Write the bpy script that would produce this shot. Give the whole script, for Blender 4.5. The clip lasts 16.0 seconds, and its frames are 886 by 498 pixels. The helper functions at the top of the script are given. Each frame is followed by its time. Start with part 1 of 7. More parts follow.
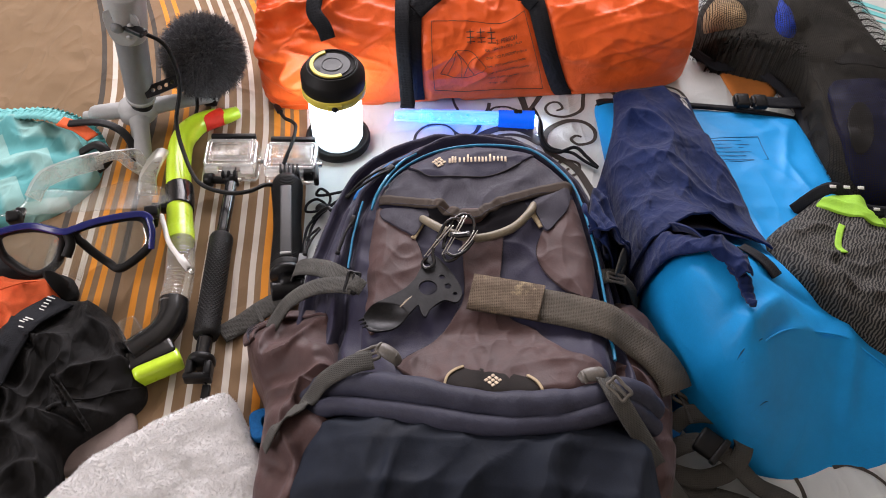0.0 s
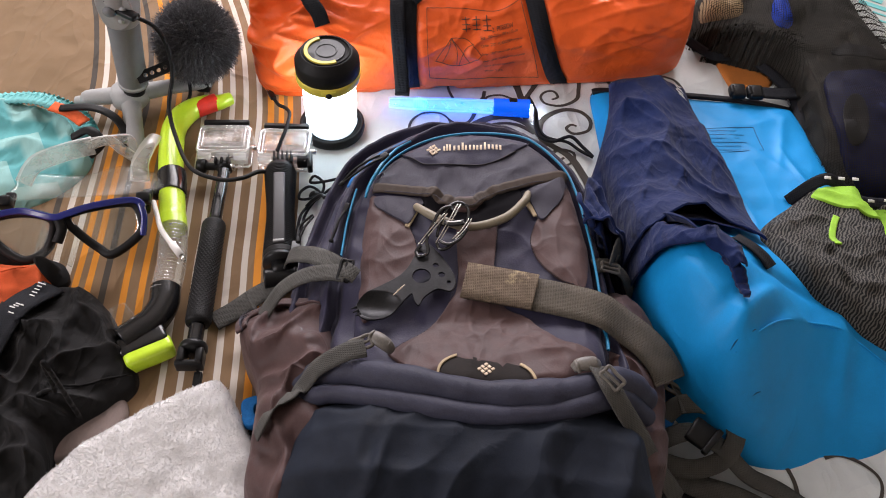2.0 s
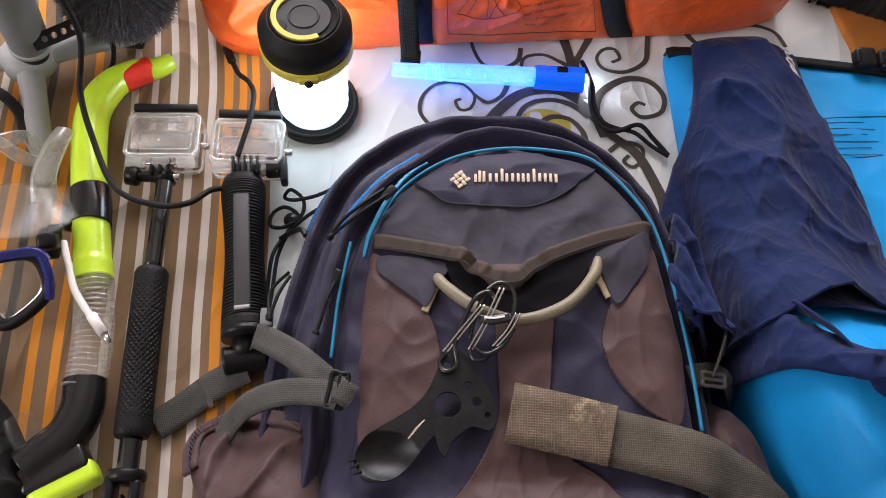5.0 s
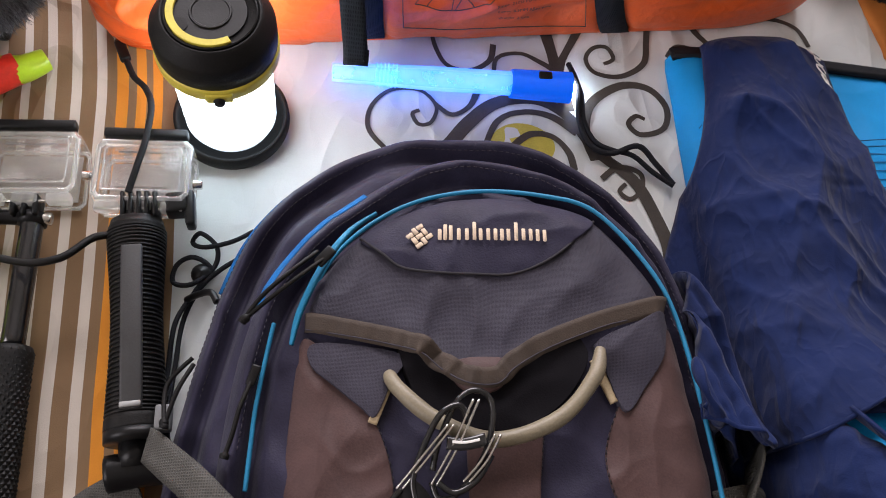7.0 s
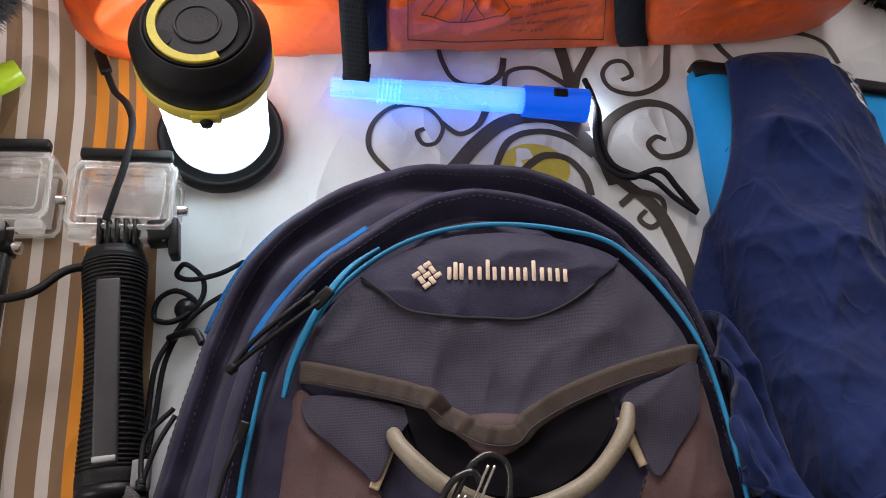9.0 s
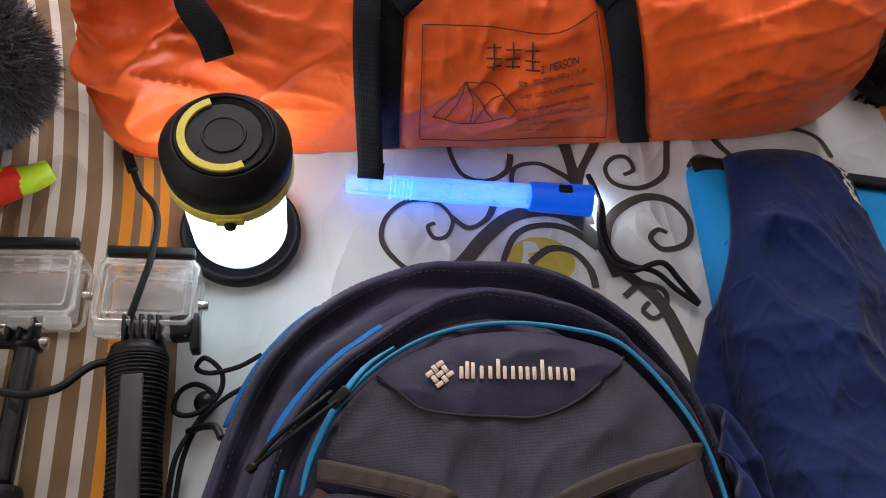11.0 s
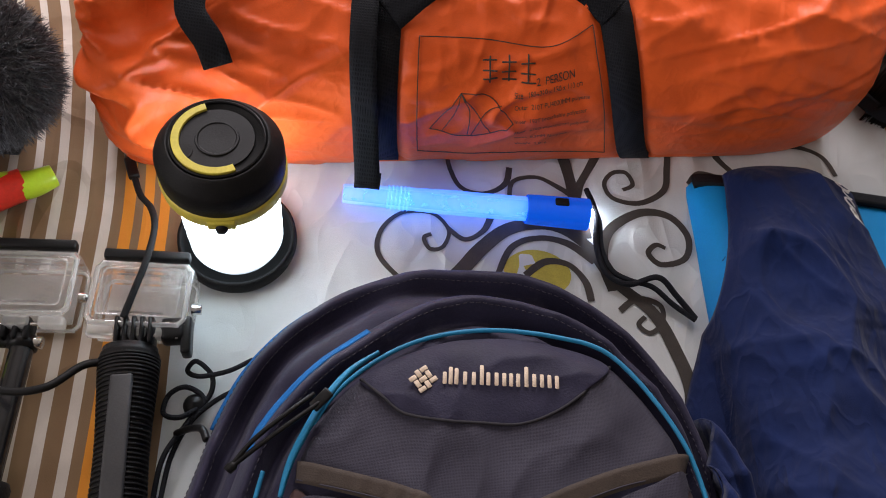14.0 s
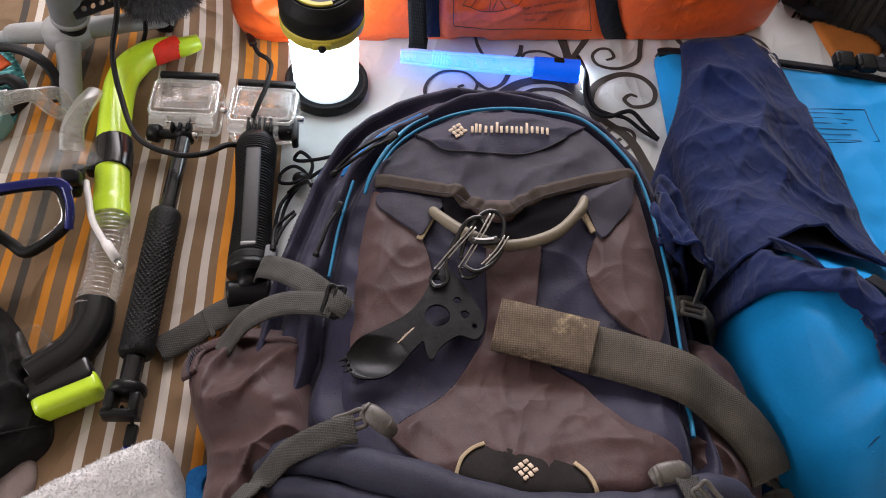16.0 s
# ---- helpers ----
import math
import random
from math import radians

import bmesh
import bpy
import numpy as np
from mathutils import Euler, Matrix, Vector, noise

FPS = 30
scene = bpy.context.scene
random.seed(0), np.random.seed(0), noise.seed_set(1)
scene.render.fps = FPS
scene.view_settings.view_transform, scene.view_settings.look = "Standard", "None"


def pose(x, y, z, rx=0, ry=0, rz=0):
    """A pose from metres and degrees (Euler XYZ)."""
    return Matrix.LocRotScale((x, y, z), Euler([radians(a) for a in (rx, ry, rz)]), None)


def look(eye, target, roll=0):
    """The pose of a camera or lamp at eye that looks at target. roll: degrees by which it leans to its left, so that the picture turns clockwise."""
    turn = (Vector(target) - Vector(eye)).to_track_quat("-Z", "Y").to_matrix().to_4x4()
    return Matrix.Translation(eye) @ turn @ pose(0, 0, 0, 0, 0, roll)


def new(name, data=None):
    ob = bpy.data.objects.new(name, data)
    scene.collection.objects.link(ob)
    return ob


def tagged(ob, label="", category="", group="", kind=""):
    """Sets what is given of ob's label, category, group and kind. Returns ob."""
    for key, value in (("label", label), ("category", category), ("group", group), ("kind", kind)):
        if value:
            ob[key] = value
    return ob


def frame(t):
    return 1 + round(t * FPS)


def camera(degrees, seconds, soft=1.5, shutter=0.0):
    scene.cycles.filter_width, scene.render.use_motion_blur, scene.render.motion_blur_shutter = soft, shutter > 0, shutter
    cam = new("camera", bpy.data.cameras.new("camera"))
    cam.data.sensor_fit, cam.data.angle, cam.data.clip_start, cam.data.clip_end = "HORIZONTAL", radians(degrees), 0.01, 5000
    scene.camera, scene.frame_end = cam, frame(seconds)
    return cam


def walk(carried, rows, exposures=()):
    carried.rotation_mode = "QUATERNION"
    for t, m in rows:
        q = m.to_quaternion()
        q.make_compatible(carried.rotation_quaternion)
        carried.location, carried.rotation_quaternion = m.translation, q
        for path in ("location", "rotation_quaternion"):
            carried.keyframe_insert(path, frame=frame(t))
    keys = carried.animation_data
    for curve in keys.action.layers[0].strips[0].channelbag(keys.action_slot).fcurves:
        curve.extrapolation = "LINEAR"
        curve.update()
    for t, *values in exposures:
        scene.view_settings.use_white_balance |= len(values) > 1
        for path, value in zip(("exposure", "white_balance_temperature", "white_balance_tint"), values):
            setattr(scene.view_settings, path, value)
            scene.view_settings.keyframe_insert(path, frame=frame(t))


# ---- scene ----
cam = camera(57.3, 16.0, soft=1.0)
PATH = [
    (0, (0.0605, 0.1221, 0.6888), (0.0448, 1.5512, -1.0360), 3.2),
    (0.5, (0.0594, 0.1243, 0.6888), (0.0493, 1.5456, -1.0416), 3.4),
    (1, (0.0594, 0.1221, 0.6877), (0.0549, 1.5434, -1.0427), 3.7),
    (1.5, (0.0605, 0.1221, 0.6854), (0.0605, 1.5389, -1.0494), 4.0),
    (2, (0.0605, 0.1232, 0.6854), (0.0638, 1.5310, -1.0562), 4.2),
    (2.5, (0.0560, 0.1232, 0.6854), (0.0650, 1.5243, -1.0618), 4.7),
    (3, (0.0538, 0.1266, 0.6843), (0.0717, 1.5232, -1.0674), 5.2),
    (3.5, (0.0470, 0.1534, 0.6686), (0.0672, 1.5299, -1.0987), 5.4),
    (4, (0.0325, 0.2486, 0.6451), (0.0683, 1.4918, -1.2174), 6.2),
    (4.2, (0.0280, 0.2946, 0.6373), (0.0672, 1.4739, -1.2678), 6.5),
    (6.3, (0.0045, 0.5051, 0.5309), (0.1882, 1.4448, -1.4941), 14.3),
    (6.5, (0.0045, 0.5174, 0.5264), (0.1982, 1.4426, -1.5042), 15.1),
    (7, (0.0134, 0.5454, 0.4995), (0.2352, 1.4560, -1.5344), 17.1),
    (7.5, (0.0067, 0.5634, 0.4850), (0.2408, 1.4706, -1.5490), 17.9),
    (8, (0.0090, 0.5723, 0.4794), (0.2486, 1.4773, -1.5557), 18.4),
    (8.5, (0.0056, 0.5779, 0.4693), (0.2430, 1.4862, -1.5646), 18.3),
    (9, (0.0078, 0.5813, 0.4670), (0.2475, 1.4930, -1.5658), 18.5),
    (9.5, (-0.0011, 0.5902, 0.4726), (0.2408, 1.5120, -1.5546), 18.5),
    (10, (-0.0011, 0.5947, 0.4850), (0.2374, 1.5714, -1.5165), 17.5),
    (12.5, (-0.0011, 0.5802, 0.4962), (0.1803, 1.6856, -1.4437), 14.5),
    (13, (0.0090, 0.5779, 0.4984), (0.1848, 1.6901, -1.4381), 14.3),
    (13.5, (0.0123, 0.5813, 0.4950), (0.1714, 1.6990, -1.4403), 13.6),
    (14, (0.0202, 0.5813, 0.4906), (0.1613, 1.7069, -1.4403), 12.9),
    (14.5, (0.0157, 0.5622, 0.5006), (0.1322, 1.7192, -1.4134), 11.8),
    (15, (0.0235, 0.5074, 0.4838), (0.1086, 1.7282, -1.3922), 10.2),
    (15.5, (0.0370, 0.4200, 0.5242), (0.0997, 1.6632, -1.3384), 9.0),
    (16, (0.0381, 0.3024, 0.5656), (0.0571, 1.5546, -1.2914), 7.3),
]
EXPOSURES = [(t, e + 0.15, 6450, 21) for t, e in ((0, 0.46), (3.5, 0.46), (6.5, 0.34), (9, 0.08), (9.8, -0.04), (12.5, -0.17), (14.5, -0.15), (15, -0.34), (15.5, -0.09), (16, 0.16))]
walk(cam, [(t, look(eye, target, roll)) for t, eye, target, roll in PATH], EXPOSURES)

# ---- world and light ----
world = bpy.data.worlds.new("world")
scene.world = world
world.use_nodes = True
wn, wl = world.node_tree.nodes, world.node_tree.links
sky = wn.new("ShaderNodeTexSky")
sky.sky_type, sky.sun_disc = "NISHITA", False
sky.sun_elevation, sky.sun_rotation = radians(35), radians(200)
wl.new(sky.outputs["Color"], wn["Background"].inputs["Color"])
wn["Background"].inputs["Strength"].default_value = 0.12


def window_light(name, m, sx, sy, watts, colour):
    d = bpy.data.lights.new(name, "AREA")
    d.shape, d.size, d.size_y, d.energy, d.color = "RECTANGLE", sx, sy, watts, colour
    ob = new(name, d)
    ob.matrix_world = m
    return ob


window_light("window_daylight", look((-0.15, 2.72, 1.15), (0.05, 0.7, 0.1)), 1.9, 1.3, 66, (1.0, 0.975, 0.94))
window_light("side_window_daylight", look((-1.92, -0.2, 1.2), (0.0, 0.6, 0.0)), 1.2, 1.1, 22, (1.0, 0.96, 0.9))


# ---- materials ----
def nd(t, kind, **inp):
    n = t.nodes.new("ShaderNode" + kind)
    for k, v in inp.items():
        n.inputs[k.replace("_", " ")].default_value = v
    return n


def mat(name, col, rough=0.6, var=0.25, scale=60.0, bump=0.2, grain=900.0, metal=0.0, weave=0.0, coat=0.0, sheen=0.0,
        trans=0.0, dirt=None, dirt_amount=0.5, folds=0.0, fold_scale=14.0, subsurf=0.0, uv=False, spec=None):
    """A surface with variation at two scales, fine relief, optional weave, folds and dirt."""
    if spec is None:
        spec = 0.12 if (folds or weave or sheen) else 0.45
    m = bpy.data.materials.new(name)
    m.use_nodes = True
    t = m.node_tree
    b = t.nodes["Principled BSDF"]
    lk = t.links.new
    tc = nd(t, "TexCoord")
    src = tc.outputs["UV" if uv else "Object"]
    big = nd(t, "TexNoise", Scale=scale, Detail=4.0, Roughness=0.6)
    lk(src, big.inputs["Vector"])
    fine = nd(t, "TexNoise", Scale=grain, Detail=2.0)
    lk(src, fine.inputs["Vector"])
    mixn = nd(t, "Math")
    mixn.operation = "MULTIPLY_ADD"
    lk(fine.outputs["Fac"], mixn.inputs[0])
    mixn.inputs[1].default_value = 0.6
    lk(big.outputs["Fac"], mixn.inputs[2])
    ramp = nd(t, "ValToRGB")
    c = Vector(col)
    ramp.color_ramp.elements[0].position, ramp.color_ramp.elements[1].position = 0.55, 1.05
    ramp.color_ramp.elements[0].color = (*(c * (1 - var)), 1)
    ramp.color_ramp.elements[1].color = (*[min(1, v * (1 + var)) for v in c], 1)
    lk(mixn.outputs[0], ramp.inputs["Fac"])
    colour = ramp.outputs["Color"]
    if dirt:
        dn = nd(t, "TexNoise", Scale=scale * 0.45, Detail=8.0, Roughness=0.75)
        lk(src, dn.inputs["Vector"])
        dr = nd(t, "ValToRGB")
        dr.color_ramp.elements[0].position, dr.color_ramp.elements[1].position = 0.58, 0.72
        dr.color_ramp.elements[1].color = (dirt_amount,) * 3 + (1,)
        lk(dn.outputs["Fac"], dr.inputs["Fac"])
        mx = nd(t, "Mix")
        mx.data_type = "RGBA"
        lk(dr.outputs["Color"], mx.inputs["Factor"])
        lk(colour, mx.inputs["A"])
        mx.inputs["B"].default_value = (*dirt, 1)
        colour = mx.outputs["Result"]
    lk(colour, b.inputs["Base Color"])
    rr = nd(t, "MapRange")
    rr.inputs["To Min"].default_value, rr.inputs["To Max"].default_value = max(0.03, rough - 0.1), min(1.0, rough + 0.1)
    lk(big.outputs["Fac"], rr.inputs["Value"])
    lk(rr.outputs["Result"], b.inputs["Roughness"])
    b.inputs["Metallic"].default_value = metal
    b.inputs["Coat Weight"].default_value = coat
    b.inputs["Sheen Weight"].default_value = sheen * 0.25
    b.inputs["Specular IOR Level"].default_value = spec
    b.inputs["Transmission Weight"].default_value = trans
    if subsurf:
        b.inputs["Subsurface Weight"].default_value = subsurf
        b.inputs["Subsurface Scale"].default_value = 0.01
    height = fine.outputs["Fac"]
    if weave:
        w1, w2 = nd(t, "TexWave", Scale=weave, Distortion=0.4), nd(t, "TexWave", Scale=weave, Distortion=0.4)
        w1.bands_direction, w2.bands_direction = "X", "Y"
        lk(src, w1.inputs["Vector"]), lk(src, w2.inputs["Vector"])
        ad = nd(t, "Math")
        ad.operation = "MAXIMUM"
        lk(w1.outputs["Fac"], ad.inputs[0]), lk(w2.outputs["Fac"], ad.inputs[1])
        height = ad.outputs[0]
        vm = nd(t, "Mix")
        vm.data_type, vm.blend_type = "RGBA", "MULTIPLY"
        mr = nd(t, "MapRange")
        mr.inputs["To Min"].default_value, mr.inputs["To Max"].default_value = 0.6, 1.14
        lk(height, mr.inputs["Value"])
        vm.inputs["Factor"].default_value = 1.0
        lk(colour, vm.inputs["A"]), lk(mr.outputs["Result"], vm.inputs["B"])
        lk(vm.outputs["Result"], b.inputs["Base Color"])
    bp = nd(t, "Bump", Strength=bump, Distance=0.0006)
    lk(height, bp.inputs["Height"])
    if folds:
        fn = nd(t, "TexNoise", Scale=fold_scale, Detail=2.5, Roughness=0.5, Distortion=0.2)
        lk(src, fn.inputs["Vector"])
        rid = []
        for turn, st, sc2 in ((0.5, 0.45, 1.0), (-0.8, 0.55, 1.9)):
            mp = nd(t, "Mapping")
            mp.inputs["Rotation"].default_value[2] = turn
            mp.inputs["Scale"].default_value = (1.0, st, 1.0)
            lk(src, mp.inputs["Vector"])
            rn = nd(t, "TexNoise", Scale=fold_scale * 1.5 * sc2, Detail=1.5, Roughness=0.5, Distortion=0.35)
            lk(mp.outputs[0], rn.inputs["Vector"])
            o = rn.outputs["Fac"]
            for kind, v in (("SUBTRACT", 0.5), ("ABSOLUTE", 0), ("MULTIPLY_ADD", -9.0), ("MAXIMUM", 0.0)):
                mm = nd(t, "Math")
                mm.operation = kind
                lk(o, mm.inputs[0])
                mm.inputs[1].default_value, mm.inputs[2].default_value = v, 1.0
                o = mm.outputs[0]
            rid.append(o)
        sm = nd(t, "Math")
        sm.operation = "MULTIPLY_ADD"
        lk(rid[1], sm.inputs[0])
        sm.inputs[1].default_value = 0.45
        lk(rid[0], sm.inputs[2])
        sm2 = nd(t, "Math")
        sm2.operation = "MULTIPLY_ADD"
        lk(sm.outputs[0], sm2.inputs[0])
        sm2.inputs[1].default_value = 0.24
        lk(fn.outputs["Fac"], sm2.inputs[2])
        b2 = nd(t, "Bump", Strength=folds, Distance=0.012)
        lk(sm2.outputs[0], b2.inputs["Height"])
        lk(b2.outputs["Normal"], bp.inputs["Normal"])
    lk(bp.outputs["Normal"], b.inputs["Normal"])
    return m


def glow(name, col, strength, rough=0.4):
    m = mat(name, col, rough, 0.05)
    b = m.node_tree.nodes["Principled BSDF"]
    b.inputs["Emission Color"].default_value = (*col, 1)
    b.inputs["Emission Strength"].default_value = strength
    return m


def clear(name, col=(1, 1, 1), rough=0.08, alpha=1.0, ior=1.45, milky=0.0, bumpy=0.15, gloss=1.0):
    """Clear or milky plastic: thin glass, part of it scattering."""
    m = bpy.data.materials.new(name)
    m.use_nodes = True
    t = m.node_tree
    t.nodes.remove(t.nodes["Principled BSDF"])
    out = t.nodes["Material Output"]
    fr = nd(t, "Fresnel", IOR=ior)
    tr = nd(t, "BsdfTransparent", Color=(*col, 1))
    gl = nd(t, "BsdfGlossy", Roughness=rough, Color=(1, 1, 1, 1))
    nz = nd(t, "TexNoise", Scale=120.0, Detail=4.0)
    tcn = nd(t, "TexCoord")
    t.links.new(tcn.outputs["Object"], nz.inputs["Vector"])
    bp = nd(t, "Bump", Strength=bumpy, Distance=0.001)
    t.links.new(nz.outputs["Fac"], bp.inputs["Height"])
    t.links.new(bp.outputs["Normal"], gl.inputs["Normal"])
    m1, m2 = nd(t, "MixShader"), nd(t, "MixShader")
    df = nd(t, "BsdfDiffuse", Color=(*[min(1, c * 0.85) for c in col], 1))
    tl = nd(t, "BsdfTranslucent", Color=(*[min(1, c * 0.85) for c in col], 1))
    m3 = nd(t, "MixShader", Fac=0.5)
    t.links.new(df.outputs[0], m3.inputs[1]), t.links.new(tl.outputs[0], m3.inputs[2])
    mr = nd(t, "MapRange")
    mr.inputs["To Min"].default_value, mr.inputs["To Max"].default_value = milky * 0.75, min(1, milky * 1.25)
    t.links.new(nz.outputs["Fac"], mr.inputs["Value"])
    t.links.new(mr.outputs["Result"], m1.inputs["Fac"])
    t.links.new(tr.outputs[0], m1.inputs[1]), t.links.new(m3.outputs[0], m1.inputs[2])
    gm = nd(t, "Math")
    gm.operation = "MULTIPLY"
    t.links.new(fr.outputs[0], gm.inputs[0])
    gm.inputs[1].default_value = gloss
    t.links.new(gm.outputs[0], m2.inputs["Fac"])
    t.links.new(m1.outputs[0], m2.inputs[1]), t.links.new(gl.outputs[0], m2.inputs[2])
    t.links.new(m2.outputs[0], out.inputs["Surface"])
    return m


STRIPES = [(-0.345, "k"), (-0.330, "w"), (-0.314, "w"), (-0.303, "o"), (-0.289, "o"), (-0.2735, "k"), (-0.252, "o"), (-0.235, "o"),
           (-0.200, "w"), (-0.183, "w"), (-0.167, "w"), (-0.150, "w"), (-0.133, "w"), (-0.1186, "o"), (-0.106, "o"), (-0.094, "o")]
TINT = {"k": (0.07, 0.06, 0.05), "w": (0.62, 0.56, 0.49), "o": (0.70, 0.27, 0.035), "b": (0.235, 0.15, 0.085), "t": (0.225, 0.148, 0.084),
        "s": (0.665, 0.70, 0.695)}


def sheet_material():
    """Printed cotton: woven stripes on brown, then a pale field."""
    m = mat("printed_cotton_sheet", (1, 1, 1), 0.85, 0.08, 25.0, 0.35, 1500.0, folds=0.85, fold_scale=9.0, sheen=0.15)
    t = m.node_tree
    b = t.nodes["Principled BSDF"]
    base = b.inputs["Base Color"].links[0].from_socket
    lk = t.links.new
    tc, sep = nd(t, "TexCoord"), nd(t, "SeparateXYZ")
    lk(tc.outputs["Object"], sep.inputs[0])

    def op(kind, a, bb, cc=None):
        n = nd(t, "Math")
        n.operation = kind
        for i, v in enumerate((a, bb, cc)):
            if v is None:
                continue
            if isinstance(v, (int, float)):
                n.inputs[i].default_value = v
            else:
                lk(v, n.inputs[i])
        return n.outputs[0]
    wob = nd(t, "TexNoise", Scale=6.0, Detail=1.0)
    lk(tc.outputs["Object"], wob.inputs["Vector"])
    far = op("MINIMUM", op("MAXIMUM", op("SUBTRACT", sep.outputs["Y"], 0.85), 0.0), 0.3)
    sx = op("MULTIPLY_ADD", op("SUBTRACT", sep.outputs["Y"], 0.535), 0.13, sep.outputs["X"])
    sx = op("MULTIPLY_ADD", op("MULTIPLY", far, far), 0.64, sx)
    sx = op("MULTIPLY_ADD", op("SUBTRACT", wob.outputs["Fac"], 0.5), 0.006, sx)
    lo, hi = -0.36, -0.07
    fac = op("DIVIDE", op("SUBTRACT", sx, lo), hi - lo)
    edges = [(lo, "t")]
    for s, k in STRIPES:
        w = 0.0031 if k == "w" else 0.0036
        edges += [(s - w, k), (s + w, "b")]
    edges += [(-0.081, "s")]
    half = len(edges) // 2
    ramps = []
    for chunk in (edges[:half], edges[half:]):
        r = nd(t, "ValToRGB")
        r.color_ramp.interpolation = "CONSTANT"
        el = r.color_ramp.elements
        while len(el) < len(chunk):
            el.new(0.5)
        for e, (s, k) in zip(el, chunk):
            e.position, e.color = max(0.0, (s - lo) / (hi - lo)), (*TINT[k], 1)
        lk(fac, r.inputs["Fac"])
        ramps.append(r)
    cut = (edges[half][0] - lo) / (hi - lo)
    pick = op("GREATER_THAN", fac, cut)
    mx = nd(t, "Mix")
    mx.data_type = "RGBA"
    lk(pick, mx.inputs["Factor"])
    lk(ramps[0].outputs["Color"], mx.inputs["A"]), lk(ramps[1].outputs["Color"], mx.inputs["B"])
    mul = nd(t, "Mix")
    mul.data_type, mul.blend_type = "RGBA", "MULTIPLY"
    mul.inputs["Factor"].default_value = 1.0
    lk(mx.outputs["Result"], mul.inputs["A"]), lk(base, mul.inputs["B"])
    lk(mul.outputs["Result"], b.inputs["Base Color"])
    return m


M = {}
M["sheet"] = sheet_material()
M["mattress"] = mat("quilted_mattress", (0.6, 0.58, 0.55), 0.9)
M["wall"] = mat("painted_wall", (0.42, 0.39, 0.34), 0.9, 0.06, 3.0, 0.2, 200)
M["ceil"] = mat("painted_ceiling", (0.55, 0.54, 0.51), 0.9, 0.05, 3.0, 0.2, 200)
M["floor"] = mat("tiled_floor", (0.35, 0.27, 0.2), 0.5, 0.15, 4.0)
M["ink"] = mat("dark_print", (0.055, 0.047, 0.04), 0.85, 0.2, 90)
M["lime_print"] = mat("yellow_print", (0.50, 0.43, 0.07), 0.85, 0.15, 90)
M["navy"] = mat("navy_purple_ripstop", (0.0205, 0.0185, 0.039), 0.58, 0.2, 40, 0.4, 900, sheen=0.25, spec=0.18, folds=0.15, fold_scale=15, dirt=(0.13, 0.12, 0.13), dirt_amount=0.25)
M["slate"] = mat("slate_grey_nylon_weave", (0.034, 0.031, 0.046), 0.58, 0.12, 50, 0.3, 1500, weave=430, sheen=0.25, spec=0.18, folds=0.16, fold_scale=13)
M["mauve"] = mat("mauve_brown_nylon", (0.066, 0.037, 0.035), 0.55, 0.2, 45, 0.3, 900, sheen=0.25, spec=0.18, folds=0.22, fold_scale=15, dirt=(0.2, 0.15, 0.14), dirt_amount=0.12)
M["black_nylon"] = mat("black_coated_nylon", (0.0125, 0.016, 0.0245), 0.66, 0.3, 30, 0.2, 1200, spec=0.12, folds=0.5, fold_scale=8, dirt=(0.09, 0.08, 0.07), dirt_amount=0.3)
# near-black colour that paints the shade under the pocket flap
M["pocket_shade"] = mat("painted_pocket_shade", (0.0075, 0.0068, 0.0085), 0.85, 0.2, 60, 0.3, 1200, spec=0.06)
M["roll"] = mat("dark_slate_padding", (0.036, 0.037, 0.056), 0.6, 0.2, 40, 0.3, 900, folds=0.12, fold_scale=26, spec=0.16)
M["brown_band"] = mat("brown_webbing_edge", (0.052, 0.037, 0.028), 0.8, 0.2, 80, 0.4, 1200)
M["badge"] = mat("dark_brown_rubber", (0.020, 0.017, 0.016), 0.8, 0.2, 80, 0.3, 900, spec=0.12)
M["web"] = mat("grey_webbing", (0.076, 0.074, 0.068), 0.75, 0.2, 60, 0.7, 1500, weave=215, dirt=(0.12, 0.11, 0.1), dirt_amount=0.12)
M["belt"] = mat("grey_brown_webbing", (0.092, 0.080, 0.064), 0.75, 0.2, 60, 0.7, 1500, weave=215, dirt=(0.15, 0.13, 0.1), dirt_amount=0.15)
M["velcro"] = mat("worn_khaki_velcro", (0.135, 0.103, 0.075), 0.95, 0.3, 90, 0.8, 900, weave=190, dirt=(0.42, 0.33, 0.2), dirt_amount=0.85)
M["black_web"] = mat("black_webbing", (0.0145, 0.0155, 0.019), 0.7, 0.25, 60, 0.5, 1500, weave=190)
M["cyan"] = mat("bright_blue_piping", (0.0, 0.17, 0.33), 0.55, 0.15, 80, 0.3, 1500)
M["zip"] = mat("blue_zip_coil", (0.010, 0.11, 0.31), 0.7, 0.2, 200, 0.8, 700, spec=0.1)
M["cord"] = mat("khaki_rubber_cord", (0.20, 0.17, 0.115), 0.5, 0.15, 60, 0.3, 700)
M["tan"] = mat("tan_trim", (0.40, 0.31, 0.19), 0.8, 0.2, 80)
M["logo"] = mat("cream_embroidery", (0.66, 0.53, 0.4), 0.8, 0.15, 300, 0.5, 1800)
M["thread"] = mat("stitching_thread", (0.034, 0.030, 0.042), 0.8, 0.2, 300)
M["thread_dark"] = mat("dark_seam_thread", (0.012, 0.01, 0.014), 0.8, 0.2, 300)
M["gloss_black"] = mat("glossy_black_plastic", (0.010, 0.010, 0.0105), 0.22, 0.15, 60, 0.06, 700, spec=0.5)
M["panel"] = mat("dark_grey_panel", (0.03, 0.03, 0.031), 0.5, 0.15, 60, 0.15, 900)
